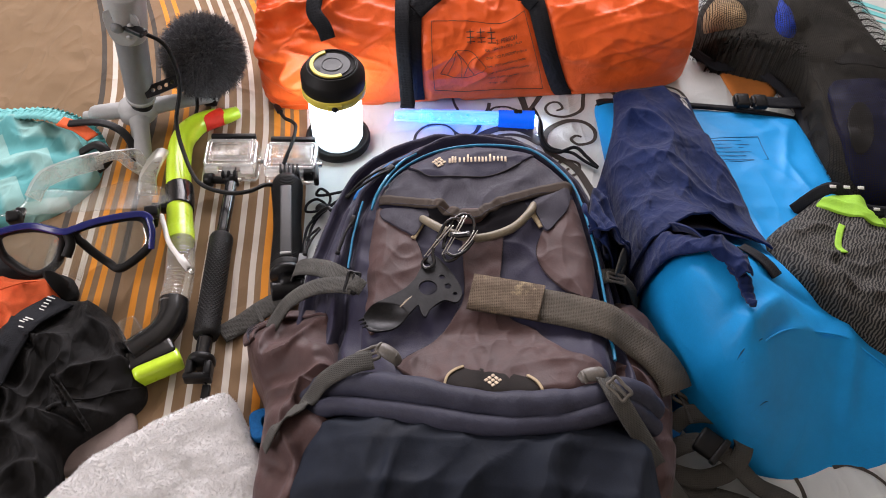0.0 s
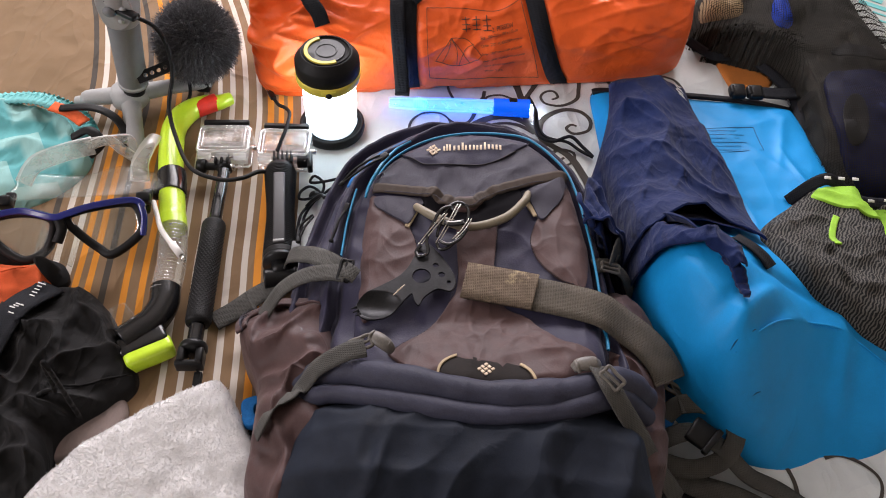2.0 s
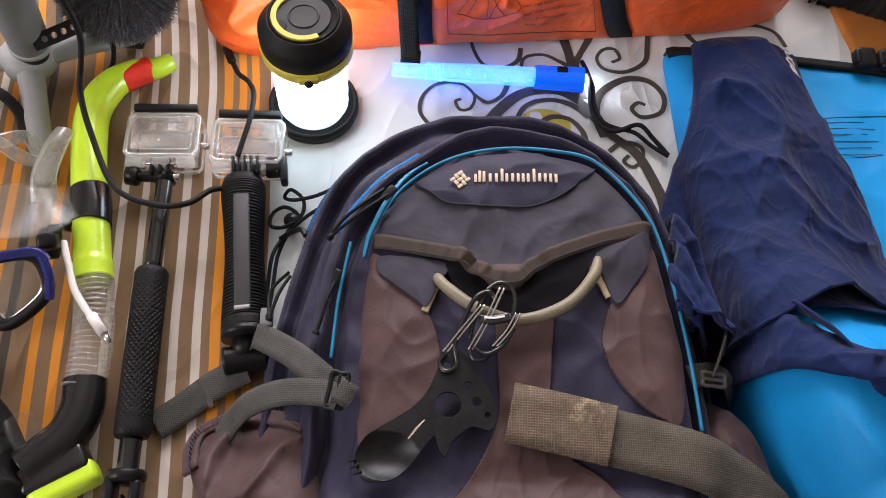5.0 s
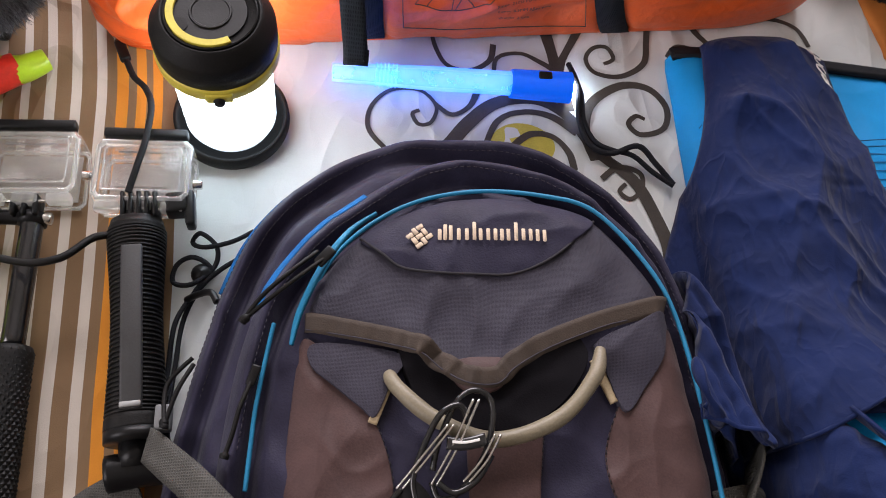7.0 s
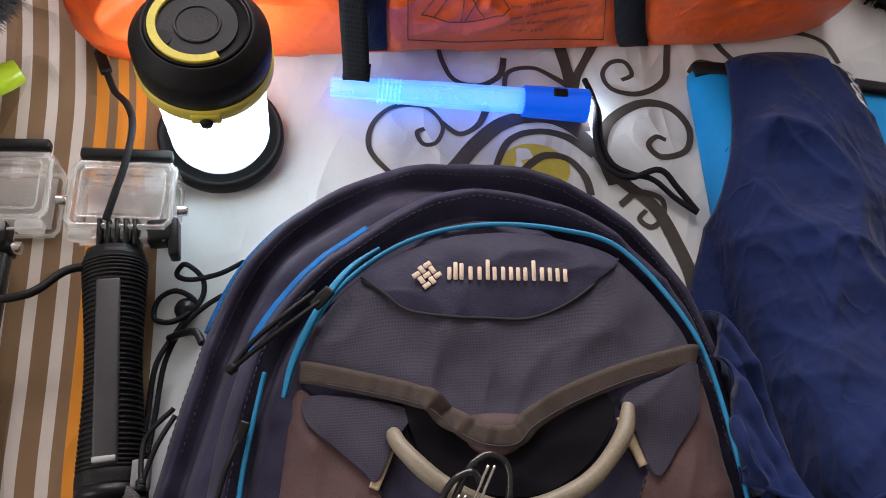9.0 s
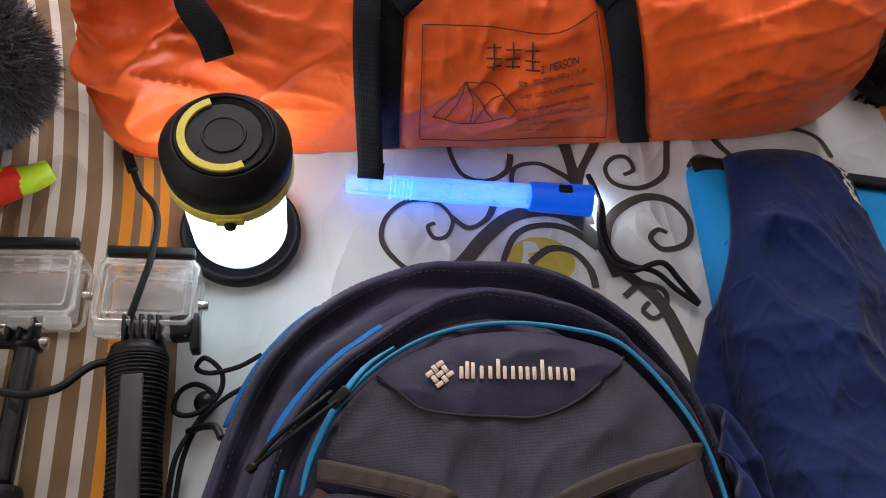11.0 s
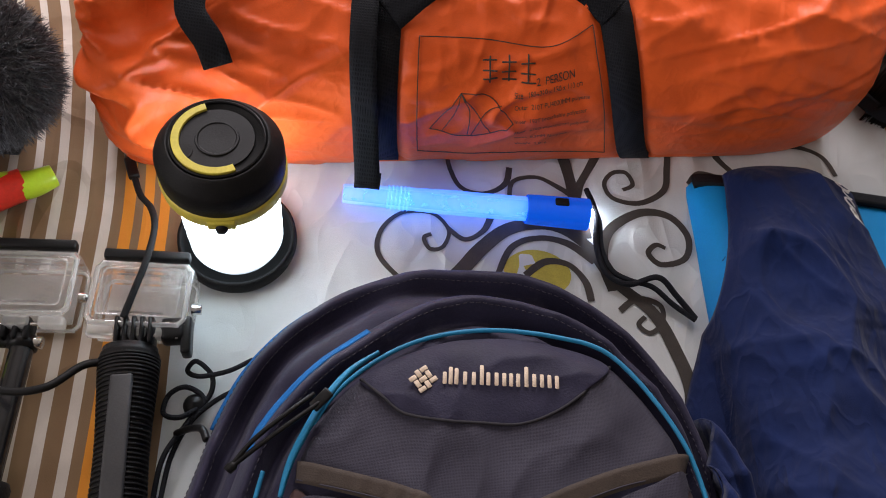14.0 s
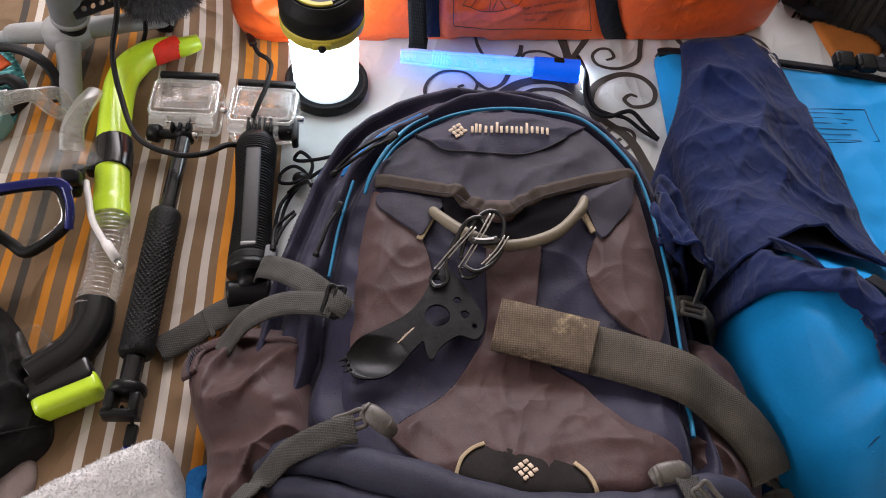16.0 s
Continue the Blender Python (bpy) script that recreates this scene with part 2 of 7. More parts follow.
M["black_plastic"] = mat("black_plastic", (0.008, 0.008, 0.0085), 0.38, 0.2, 60, 0.15, 900, spec=0.22)
M["black_rubber"] = mat("black_rubber", (0.0075, 0.0072, 0.0072), 0.55, 0.25, 60, 0.35, 900, spec=0.2, dirt=(0.06, 0.05, 0.045), dirt_amount=0.25)
M["grey_plastic"] = mat("worn_grey_plastic", (0.105, 0.095, 0.082), 0.45, 0.25, 90, 0.2, 600, dirt=(0.1, 0.08, 0.07), dirt_amount=0.5)
M["steel"] = mat("bright_steel", (0.62, 0.60, 0.57), 0.25, 0.1, 80, 0.05, 600, metal=1.0)
M["dark_steel"] = mat("blackened_steel", (0.021, 0.021, 0.022), 0.40, 0.3, 70, 0.15, 500, metal=0.8)
M["black_alu"] = mat("black_anodised_aluminium", (0.012, 0.012, 0.013), 0.22, 0.1, 60, 0.05, 600, coat=0.3)
M["yellow"] = mat("yellow_plastic", (0.62, 0.52, 0.06), 0.45, 0.12, 60, 0.1, 600)
M["glow"] = glow("lit_white_diffuser", (0.74, 0.93, 1.0), 7.0)
gt_tree = M["glow"].node_tree
gz, gr = nd(gt_tree, "SeparateXYZ"), nd(gt_tree, "MapRange")
gc = nd(gt_tree, "TexCoord")
gt_tree.links.new(gc.outputs["Object"], gz.inputs[0])
gt_tree.links.new(gz.outputs["Z"], gr.inputs["Value"])
for key, val in (("From Min", 0.012), ("From Max", 0.070), ("To Min", 0.8), ("To Max", 10.5)):
    gr.inputs[key].default_value = val
gt_tree.links.new(gr.outputs["Result"], gt_tree.nodes["Principled BSDF"].inputs["Emission Strength"])
M["led"] = glow("white_led", (0.75, 0.9, 1.0), 60.0)
M["orange"] = mat("orange_nylon", (0.93, 0.130, 0.020), 0.42, 0.12, 25, 0.12, 1500, sheen=0.1, folds=0.12, fold_scale=30, spec=0.3)
M["blue_pvc"] = mat("sky_blue_pvc", (0.0, 0.25, 0.60), 0.52, 0.12, 14, 0.12, 900, folds=0.3, fold_scale=6, spec=0.22, dirt=(0.02, 0.08, 0.16), dirt_amount=0.45)
M["navy_cotton"] = mat("navy_microfibre", (0.0062, 0.0145, 0.062), 0.85, 0.2, 30, 0.4, 1500, sheen=0.3, folds=0.38, fold_scale=24)
M["white_print"] = mat("white_print", (0.75, 0.74, 0.72), 0.8, 0.08, 90)
M["lime_fabric"] = mat("lime_green_fabric", (0.25, 0.5, 0.03), 0.8, 0.15, 60, 0.4, 1500)
M["black_cotton"] = mat("black_cotton_knit", (0.0065, 0.006, 0.006), 0.75, 0.3, 40, 0.4, 1500, sheen=0.12, spec=0.17, folds=1.0, fold_scale=16, dirt=(0.05, 0.05, 0.05), dirt_amount=0.15)
M["coral"] = mat("coral_orange_fabric", (0.72, 0.13, 0.045), 0.8, 0.3, 30, 0.4, 1500, folds=0.4)
M["charcoal"] = mat("charcoal_fabric", (0.016, 0.016, 0.017), 0.85, 0.2, 40, 0.4, 1500, folds=0.4)
M["olive"] = mat("grey_olive_mesh_cloth", (0.030, 0.028, 0.023), 0.85, 0.35, 30, 0.5, 1200, folds=0.6, fold_scale=9, dirt=(0.11, 0.10, 0.085), dirt_amount=0.5)
M["pile"] = bpy.data.materials.new("white_terry_nap")
M["pile"].use_nodes = True
pt = M["pile"].node_tree
pd, pl, pm, pn = nd(pt, "BsdfDiffuse"), nd(pt, "BsdfTranslucent"), nd(pt, "MixShader"), nd(pt, "TexNoise", Scale=300.0)
pr_ = nd(pt, "ValToRGB")
pr_.color_ramp.elements[0].color, pr_.color_ramp.elements[1].color = (0.63, 0.62, 0.61, 1), (0.74, 0.73, 0.725, 1)
pt.links.new(pn.outputs["Fac"], pr_.inputs["Fac"])
for q in (pd, pl):
    pt.links.new(pr_.outputs["Color"], q.inputs["Color"])
pt.links.new(pd.outputs[0], pm.inputs[1]), pt.links.new(pl.outputs[0], pm.inputs[2])
pt.links.new(pm.outputs[0], pt.nodes["Material Output"].inputs["Surface"])
M["terry"] = mat("white_terry_cotton", (0.63, 0.62, 0.61), 0.95, 0.05, 60, 0.6, 500, sheen=0.3)
M["gimbal"] = mat("light_grey_plastic", (0.33, 0.335, 0.33), 0.5, 0.08, 40, 0.1, 700)
M["gimbal_grip"] = mat("grey_rubber_grip", (0.17, 0.175, 0.18), 0.65, 0.1, 40, 0.25, 900)
M["fur"] = mat("grey_faux_fur", (0.10, 0.10, 0.107), 0.85, 0.75, 420, 0.2, 900)
M["neon"] = mat("neon_yellow_plastic", (0.55, 0.80, 0.03), 0.3, 0.06, 30, 0.08, 600, coat=0.3)
M["red"] = mat("red_tape", (0.78, 0.04, 0.02), 0.35, 0.12, 60, 0.2, 400)
M["mask_blue"] = mat("glossy_blue_plastic", (0.012, 0.02, 0.17), 0.22, 0.1, 60, 0.05, 500, coat=0.5)
M["white_cable"] = mat("white_cable", (0.7, 0.68, 0.65), 0.5, 0.08, 60)
M["clear"] = clear("clear_polycarbonate", (0.97, 0.975, 0.97), 0.05, ior=1.45, milky=0.03, gloss=0.55, bumpy=0.01)
M["case_edge"] = clear("polycarbonate_edge", (0.95, 0.95, 0.93), 0.12, ior=1.45, milky=0.32, gloss=0.3, bumpy=0.0)
M["case_film"] = clear("hazy_polycarbonate", (0.93, 0.91, 0.89), 0.2, ior=1.4, milky=0.16, gloss=0.5, bumpy=0.02)
M["case_tray"] = clear("hazy_polycarbonate_tray", (0.86, 0.83, 0.80), 0.2, ior=1.4, milky=0.45, gloss=0.4, bumpy=0.02)
M["lens"] = clear("tempered_lens_glass", (0.92, 0.95, 0.96), 0.02, ior=1.5, milky=0.02)
M["silicone"] = clear("milky_silicone", (0.93, 0.935, 0.91), 0.3, ior=1.35, milky=0.035, bumpy=0.0, gloss=0.14)
M["silicone_strap"] = clear("milky_silicone_strap", (0.92, 0.92, 0.89), 0.4, ior=1.35, milky=0.27, bumpy=0.0, gloss=0.3)
M["corrugated"] = clear("clear_corrugated_tube", (0.95, 0.94, 0.90), 0.25, ior=1.25, milky=0.26, bumpy=0.0, gloss=0.45)
M["stick"] = clear("frosted_light_stick", (0.93, 0.93, 0.92), 0.3, ior=1.4, milky=0.28, bumpy=0.0, gloss=0.3)
sk_tree = M["stick"].node_tree
sk_em, sk_add = nd(sk_tree, "Emission", Color=(0.005, 0.16, 1.0, 1), Strength=1.25), nd(sk_tree, "AddShader")
sk_out = sk_tree.nodes["Material Output"]
sk_tree.links.new(sk_out.inputs["Surface"].links[0].from_socket, sk_add.inputs[0])
sk_tree.links.new(sk_em.outputs[0], sk_add.inputs[1])
sk_tree.links.new(sk_add.outputs[0], sk_out.inputs["Surface"])
M["blue_clear"] = glow("translucent_blue_plastic", (0.0, 0.10, 0.75), 0.5, 0.2)
M["blue_print"] = mat("dark_blue_print", (0.0, 0.045, 0.13), 0.7, 0.1, 90)
M["paper"] = mat("printed_paper", (0.40, 0.42, 0.39), 0.8, 0.05, 60)
M["teal_print"] = mat("teal_print", (0.12, 0.42, 0.42), 0.8, 0.1, 60)
M["fin_blue"] = mat("dark_blue_fin_rubber", (0.005, 0.007, 0.036), 0.5, 0.2, 40, 0.1, 600, spec=0.1)
M["royal"] = mat("royal_blue_fabric", (0.01, 0.05, 0.42), 0.6, 0.2, 40, 0.3, 1200, folds=0.3)
M["straw"] = mat("tan_canvas", (0.42, 0.29, 0.15), 0.8, 0.3, 50, 0.5, 700)
M["pale_mauve"] = mat("pale_mauve_cotton", (0.21, 0.165, 0.15), 0.85, 0.15, 40, 0.3, 1200, folds=0.5, fold_scale=20)
M["rust"] = mat("orange_brown_fabric", (0.50, 0.17, 0.03), 0.8, 0.15, 40, 0.3, 1200)


def pattern_mat(name, kind):
    """Printed sportswear: chevrons for the shorts, slanted dashes for the jersey."""
    m = mat(name, (1, 1, 1), 0.8, 0.12, 40, 0.4, 1500, folds=0.45, fold_scale=16, sheen=0.1)
    t = m.node_tree
    b = t.nodes["Principled BSDF"]
    base = b.inputs["Base Color"].links[0].from_socket
    tc = nd(t, "TexCoord")
    mp = nd(t, "Mapping")
    t.links.new(tc.outputs["Object"], mp.inputs["Vector"])
    r = nd(t, "ValToRGB")
    r.color_ramp.interpolation = "LINEAR"
    e = r.color_ramp.elements
    if kind == "chevron":
        mp.inputs["Rotation"].default_value[2] = 0.25
        sp = nd(t, "SeparateXYZ")
        t.links.new(mp.outputs[0], sp.inputs[0])

        def op(k, a, v=None, c=None):
            n = nd(t, "Math")
            n.operation = k
            for i, q in enumerate((a, v, c)):
                if q is None:
                    continue
                if isinstance(q, (int, float)):
                    n.inputs[i].default_value = q
                else:
                    t.links.new(q, n.inputs[i])
            return n.outputs[0]
        tri = op("PINGPONG", sp.outputs["X"], 0.03)
        v = op("MULTIPLY_ADD", tri, 0.9, sp.outputs["Y"])
        v = op("FRACT", op("MULTIPLY", v, 18.0))
        t.links.new(v, r.inputs["Fac"])
        e[0].color, e[1].color = (0.11, 0.37, 0.38, 1), (0.27, 0.50, 0.48, 1)
        e[0].position, e[1].position = 0.38, 0.55
    else:
        mp.inputs["Rotation"].default_value[2] = 0.5
        wv = nd(t, "TexWave", Scale=105.0, Distortion=6.0, Detail=1.5)
        wv.inputs["Detail Scale"].default_value = 1.4
        t.links.new(mp.outputs[0], wv.inputs["Vector"])
        t.links.new(wv.outputs["Fac"], r.inputs["Fac"])
        e[0].color, e[1].color = (0.012, 0.012, 0.012, 1), (0.095, 0.09, 0.08, 1)
        e[0].position, e[1].position = 0.4, 0.75
    mul = nd(t, "Mix")
    mul.data_type, mul.blend_type = "RGBA", "MULTIPLY"
    mul.inputs["Factor"].default_value = 1.0
    t.links.new(r.outputs["Color"], mul.inputs["A"]), t.links.new(base, mul.inputs["B"])
    t.links.new(mul.outputs["Result"], b.inputs["Base Color"])
    return m


def mesh_net():
    """Black netting: square cells cut through a thin dark sheet."""
    m = mat("black_netting", (0.018, 0.0165, 0.0145), 0.8, 0.2, 40, spec=0.05)
    t = m.node_tree
    b = t.nodes["Principled BSDF"]
    tc = nd(t, "TexCoord")
    outs = []
    for d in ("X", "Y"):
        w = nd(t, "TexWave", Scale=125.0, Distortion=0.6)
        w.bands_direction = d
        t.links.new(tc.outputs["Object"], w.inputs["Vector"])
        outs.append(w.outputs["Fac"])
    mx = nd(t, "Math")
    mx.operation = "MAXIMUM"
    t.links.new(outs[0], mx.inputs[0]), t.links.new(outs[1], mx.inputs[1])
    gt = nd(t, "Math")
    gt.operation = "GREATER_THAN"
    gt.inputs[1].default_value = 0.88
    t.links.new(mx.outputs[0], gt.inputs[0])
    t.links.new(gt.outputs[0], b.inputs["Alpha"])
    return m


M["teal"] = mat("teal_elastic", (0.17, 0.46, 0.46), 0.85, 0.15, 60, 0.4, 1200, folds=0.3)
M["chevron"] = pattern_mat("teal_chevron_fabric", "chevron")
M["jersey"] = pattern_mat("black_dash_print_fabric", "dash")
M["net"] = mesh_net()


# ---- mesh tools ----
def part(name, vf, material, parent=None, label="", smooth=True, uvs=None):
    """Links verts and faces as one mesh object under a thing."""
    verts, faces = vf[0], vf[1]
    me = bpy.data.meshes.new(name)
    me.from_pydata([tuple(map(float, v)) for v in verts], [], [tuple(map(int, f)) for f in faces])
    me.materials.append(M[material] if isinstance(material, str) else material)
    me.polygons.foreach_set("use_smooth", [smooth] * len(me.polygons))
    me.update()
    ob = new(name, me)
    if parent:
        ob.parent = parent
    if label:
        ob["label"] = label
    return ob


def thing(name, label, category, group="", at=(0, 0, 0)):
    ob = new(name)
    ob.empty_display_size = 0.02
    return tagged(ob, label, category, group)


def join(*vfs):
    V, Fc, n = [], [], 0
    for v, f in vfs:
        V += [tuple(p) for p in v]
        Fc += [tuple(i + n for i in q) for q in f]
        n += len(v)
    return V, Fc


def spline(pts, n=60, closed=False):
    """Catmull-Rom through control points, n samples."""
    P = np.array(pts, float)
    k = len(P)
    segs = k if closed else k - 1
    out = []
    for u in np.linspace(0, segs, n, endpoint=not closed):
        i = min(int(u), segs - 1)
        f = u - i
        if closed:
            a, b, c, d = P[(i - 1) % k], P[i % k], P[(i + 1) % k], P[(i + 2) % k]
        else:
            a, b, c, d = P[max(i - 1, 0)], P[i], P[min(i + 1, k - 1)], P[min(i + 2, k - 1)]
        out.append(0.5 * (2 * b + (c - a) * f + (2 * a - 5 * b + 4 * c - d) * f * f + (3 * b - a - 3 * c + d) * f ** 3))
    return np.array(out)


def fbm(x, y, z=0.0, sc=20.0, octaves=3):
    v, a, s = 0.0, 1.0, sc
    for _ in range(octaves):
        v += a * noise.noise((x * s, y * s, z * s + 3.7))
        a, s = a * 0.5, s * 2.1
    return v


def bedz(x, y):
    return 0.0022 * fbm(x, y, 0.3, 7.0, 3) - 0.001 + 0.0012 * crease(x, y, 8.0, 6.0)


def frames_along(P):
    T = np.gradient(P, axis=0)
    T /= np.linalg.norm(T, axis=1)[:, None] + 1e-12
    up = np.array((0, 0, 1.0)) if abs(T[0][2]) < 0.9 else np.array((1.0, 0, 0))
    N = []
    n = np.cross(np.cross(T[0], up), T[0])
    for t in T:
        n = n - t * (n @ t)
        n /= np.linalg.norm(n) + 1e-12
        N.append(n)
    N = np.array(N)
    return T, N, np.cross(T, N)


def tube(pts, r, seg=10, n=0, closed=False, flat=1.0, raw=False):
    """A swept round (or flattened) rod along a smooth line; r a number or a function of 0..1."""
    P = np.array(pts, float) if raw else spline(pts, n or 12 * len(pts), closed)
    T, N, B = frames_along(P)
    k = len(P)
    V, Fc = [], []
    for i in range(k):
        rr = r(i / (k - 1)) if callable(r) else r
        for j in range(seg):
            a = 2 * math.pi * j / seg
            V.append(P[i] + (N[i] * math.sin(a) * flat + B[i] * math.cos(a)) * rr)
    for i in range(k - 1 + (1 if closed else 0)):
        for j in range(seg):
            a, b = i * seg, ((i + 1) % k) * seg
            Fc.append((a + j, a + (j + 1) % seg, b + (j + 1) % seg, b + j))
    if not closed:
        Fc.append(tuple(range(seg))[::-1])
        Fc.append(tuple((k - 1) * seg + j for j in range(seg)))
    return V, Fc


def ribbon(pts, width, thick=0.0014, n=0, drape=None, off=0.0015, up=None, cross=5, ripple=0.0):
    """A flat strap along a smooth line, with thickness; drape lays every edge on a surface."""
    P = spline(pts, n or 10 * len(pts))
    T = np.gradient(P, axis=0)
    T /= np.linalg.norm(T, axis=1)[:, None] + 1e-12
    V, Fc = [], []
    m = cross
    for i, (p, t) in enumerate(zip(P, T)):
        u = np.array(up if up is not None else (0, 0, 1.0))
        if callable(up):
            u = np.array(up(i / (len(P) - 1)))
        s = np.cross(t, u)
        s /= np.linalg.norm(s) + 1e-9
        nn = np.cross(s, t)
        w = width(i / (len(P) - 1)) if callable(width) else width
        for side in (1, -1):
            for j in range(m):
                q = p + s * w * (j / (m - 1) - 0.5) * side
                if drape:
                    q = np.array((q[0], q[1], max(q[2] if P.shape[1] > 2 else -9, drape(q[0], q[1]) + off)))
                if ripple:
                    q = q + nn * ripple * math.sin(i * 0.9 + j * 0.4)
                V.append(q + nn * thick * 0.5 * side)
    k = 2 * m
    for i in range(len(P) - 1):
        for j in range(k):
            a, b = i * k, (i + 1) * k
            Fc.append((a + j, b + j, b + (j + 1) % k, a + (j + 1) % k))
    Fc.append(tuple(range(k)))
    Fc.append(tuple((len(P) - 1) * k + j for j in range(k))[::-1])
    return V, Fc


def lathe(prof, seg=48, m=None, cap=True):
    V, Fc = [], []
    for r, z in prof:
        for j in range(seg):
            a = 2 * math.pi * j / seg
            V.append(Vector((r * math.cos(a), r * math.sin(a), z)))
    for i in range(len(prof) - 1):
        for j in range(seg):
            Fc.append((i * seg + j, i * seg + (j + 1) % seg, (i + 1) * seg + (j + 1) % seg, (i + 1) * seg + j))
    if cap:
        Fc.append(tuple(range(seg))[::-1])
        Fc.append(tuple((len(prof) - 1) * seg + j for j in range(seg)))
    if m is not None:
        V = [m @ v for v in V]
    return V, Fc


def block(sx, sy, sz, m, bev=0.002, seg=2):
    """A box with rounded edges, centred, under the pose m."""
    bm = bmesh.new()
    bmesh.ops.create_cube(bm, size=1.0)
    bmesh.ops.scale(bm, vec=(sx, sy, sz), verts=bm.verts)
    if bev:
        bmesh.ops.bevel(bm, geom=bm.edges[:], offset=bev, segments=seg, affect="EDGES", profile=0.6)
    bm.transform(m)
    bm.verts.index_update()
    V = [v.co.copy() for v in bm.verts]
    Fc = [tuple(v.index for v in f.verts) for f in bm.faces]
    bm.free()
    return V, Fc


def plate(outlines, thick, m=None, bev=0.0, conform=None, dice=0):
    """A flat plate from closed outlines (later ones inside are holes)."""
    cu = bpy.data.curves.new("plate", "CURVE")
    cu.dimensions, cu.fill_mode, cu.extrude, cu.bevel_depth, cu.bevel_resolution = "2D", "BOTH", thick / 2, bev, 1
    for o in outlines:
        sp = cu.splines.new("POLY")
        sp.points.add(len(o) - 1)
        for q, p in zip(sp.points, o):
            q.co = (p[0], p[1], 0, 1)
        sp.use_cyclic_u = True
    return curve_vf(cu, m, conform, dice)


def curve_vf(cu, m=None, conform=None, dice=0):
    ob = bpy.data.objects.new("tmp", cu)
    scene.collection.objects.link(ob)
    dg = bpy.context.evaluated_depsgraph_get()
    me = bpy.data.meshes.new_from_object(ob.evaluated_get(dg))
    bm = bmesh.new()
    bm.from_mesh(me)
    for _ in range(dice):
        bmesh.ops.triangulate(bm, faces=bm.faces[:])
        bmesh.ops.subdivide_edges(bm, edges=[e for e in bm.edges if e.calc_length() > 0.004], cuts=1, use_grid_fill=True)
    bm.verts.index_update()
    V = [v.co.copy() for v in bm.verts]
    Fc = [tuple(v.index for v in f.verts) for f in bm.faces]
    bm.free()
    bpy.data.objects.remove(ob)
    bpy.data.curves.remove(cu)
    bpy.data.meshes.remove(me)
    if m is not None:
        V = [m @ v for v in V]
    if conform:
        V = [Vector((v[0], v[1], conform(v[0], v[1]) + v[2])) for v in V]
    return V, Fc


def words(text, size, m, conform=None, thick=0.0002):
    cu = bpy.data.curves.new("words", "FONT")
    cu.body, cu.size, cu.extrude, cu.align_x = text, size, thick, "LEFT"
    return curve_vf(cu, m, conform)


def crease(x, y, sc=26.0, seed=0.0):
    """Sharp-backed folds of thin cloth, metres up to 1."""
    a = 1 - abs(noise.noise((x * sc + 0.4 * noise.noise((x * 9, y * 9, seed)), y * sc * 0.8, seed + 2.2))) * 2.2
    c = 1 - abs(noise.noise((x * sc * 0.6 - y * sc * 0.5, y * sc * 0.5 + x * sc * 0.4, seed + 8.1))) * 2.4
    return max(0, a) ** 3 + 0.8 * max(0, c) ** 3


class Dome:
    """A soft, stuffed form: a smooth outline seen from above, a top surface and a rounded edge."""

    def __init__(self, outline, top, base=0.0, p=6.0, q=2.0, amp=0.0, sc=18.0, n=120, centre=None, stretch=(1, 1), cr=0.0, csc=26.0, grooves=()):
        self.O = spline(outline, n, True)
        self.c = np.array(centre) if centre is not None else self.O.mean(axis=0)
        d = self.O - self.c
        a = np.arctan2(d[:, 1], d[:, 0])
        o = np.argsort(a)
        self.a, self.r = a[o], np.hypot(d[:, 0], d[:, 1])[o]
        self.a = np.concatenate([self.a[-1:] - 2 * np.pi, self.a, self.a[:1] + 2 * np.pi])
        self.r = np.concatenate([self.r[-1:], self.r, self.r[:1]])
        self.top, self.base, self.p, self.q, self.amp, self.sc, self.st = top, base, p, q, amp, sc, stretch
        self.cr, self.csc, self.grooves = cr, csc, grooves

    def s(self, x, y):
        dx, dy = x - self.c[0], y - self.c[1]
        return math.hypot(dx, dy) / float(np.interp(math.atan2(dy, dx), self.a, self.r))

    def z(self, x, y):
        s = self.s(x, y)
        if s >= 1:
            return -1.0
        f = (1 - s ** self.p) ** (1 / self.q)
        t = self.top(x, y) if callable(self.top) else self.top
        w = self.amp * fbm(x * self.st[0], y * self.st[1], 0.1, self.sc, 3) if self.amp else 0
        if self.cr:
            w += self.cr * crease(x, y, self.csc, self.sc)
        for s0, ws, d in self.grooves:
            k = 1 + 0.35 * noise.noise((x * 14, y * 14, 5.0))
            w += d * k * math.exp(-((s - s0) / ws) ** 2)
        return self.base + (t - self.base + w) * f

    def mesh(self, rings=34, seg=144):
        V, Fc = [], []
        ang = np.linspace(-np.pi, np.pi, seg, endpoint=False)
        R = np.interp(ang, self.a, self.r)
        ss = [math.sin(math.pi / 2 * (1 - i / rings)) for i in range(rings)]
        for s in ss:
            for a, r in zip(ang, R):
                x, y = self.c[0] + math.cos(a) * r * s, self.c[1] + math.sin(a) * r * s
                V.append((x, y, self.z(x, y) if s < 1 else self.base))
        V.append((self.c[0], self.c[1], self.z(self.c[0], self.c[1])))
        for i in range(rings - 1):
            for j in range(seg):
                a, b = i * seg, (i + 1) * seg
                Fc.append((a + j, a + (j + 1) % seg, b + (j + 1) % seg, b + j))
        for j in range(seg):
            Fc.append(((rings - 1) * seg + j, (rings - 1) * seg + (j + 1) % seg, len(V) - 1))
        Fc.append(tuple(range(seg))[::-1])
        return V, Fc


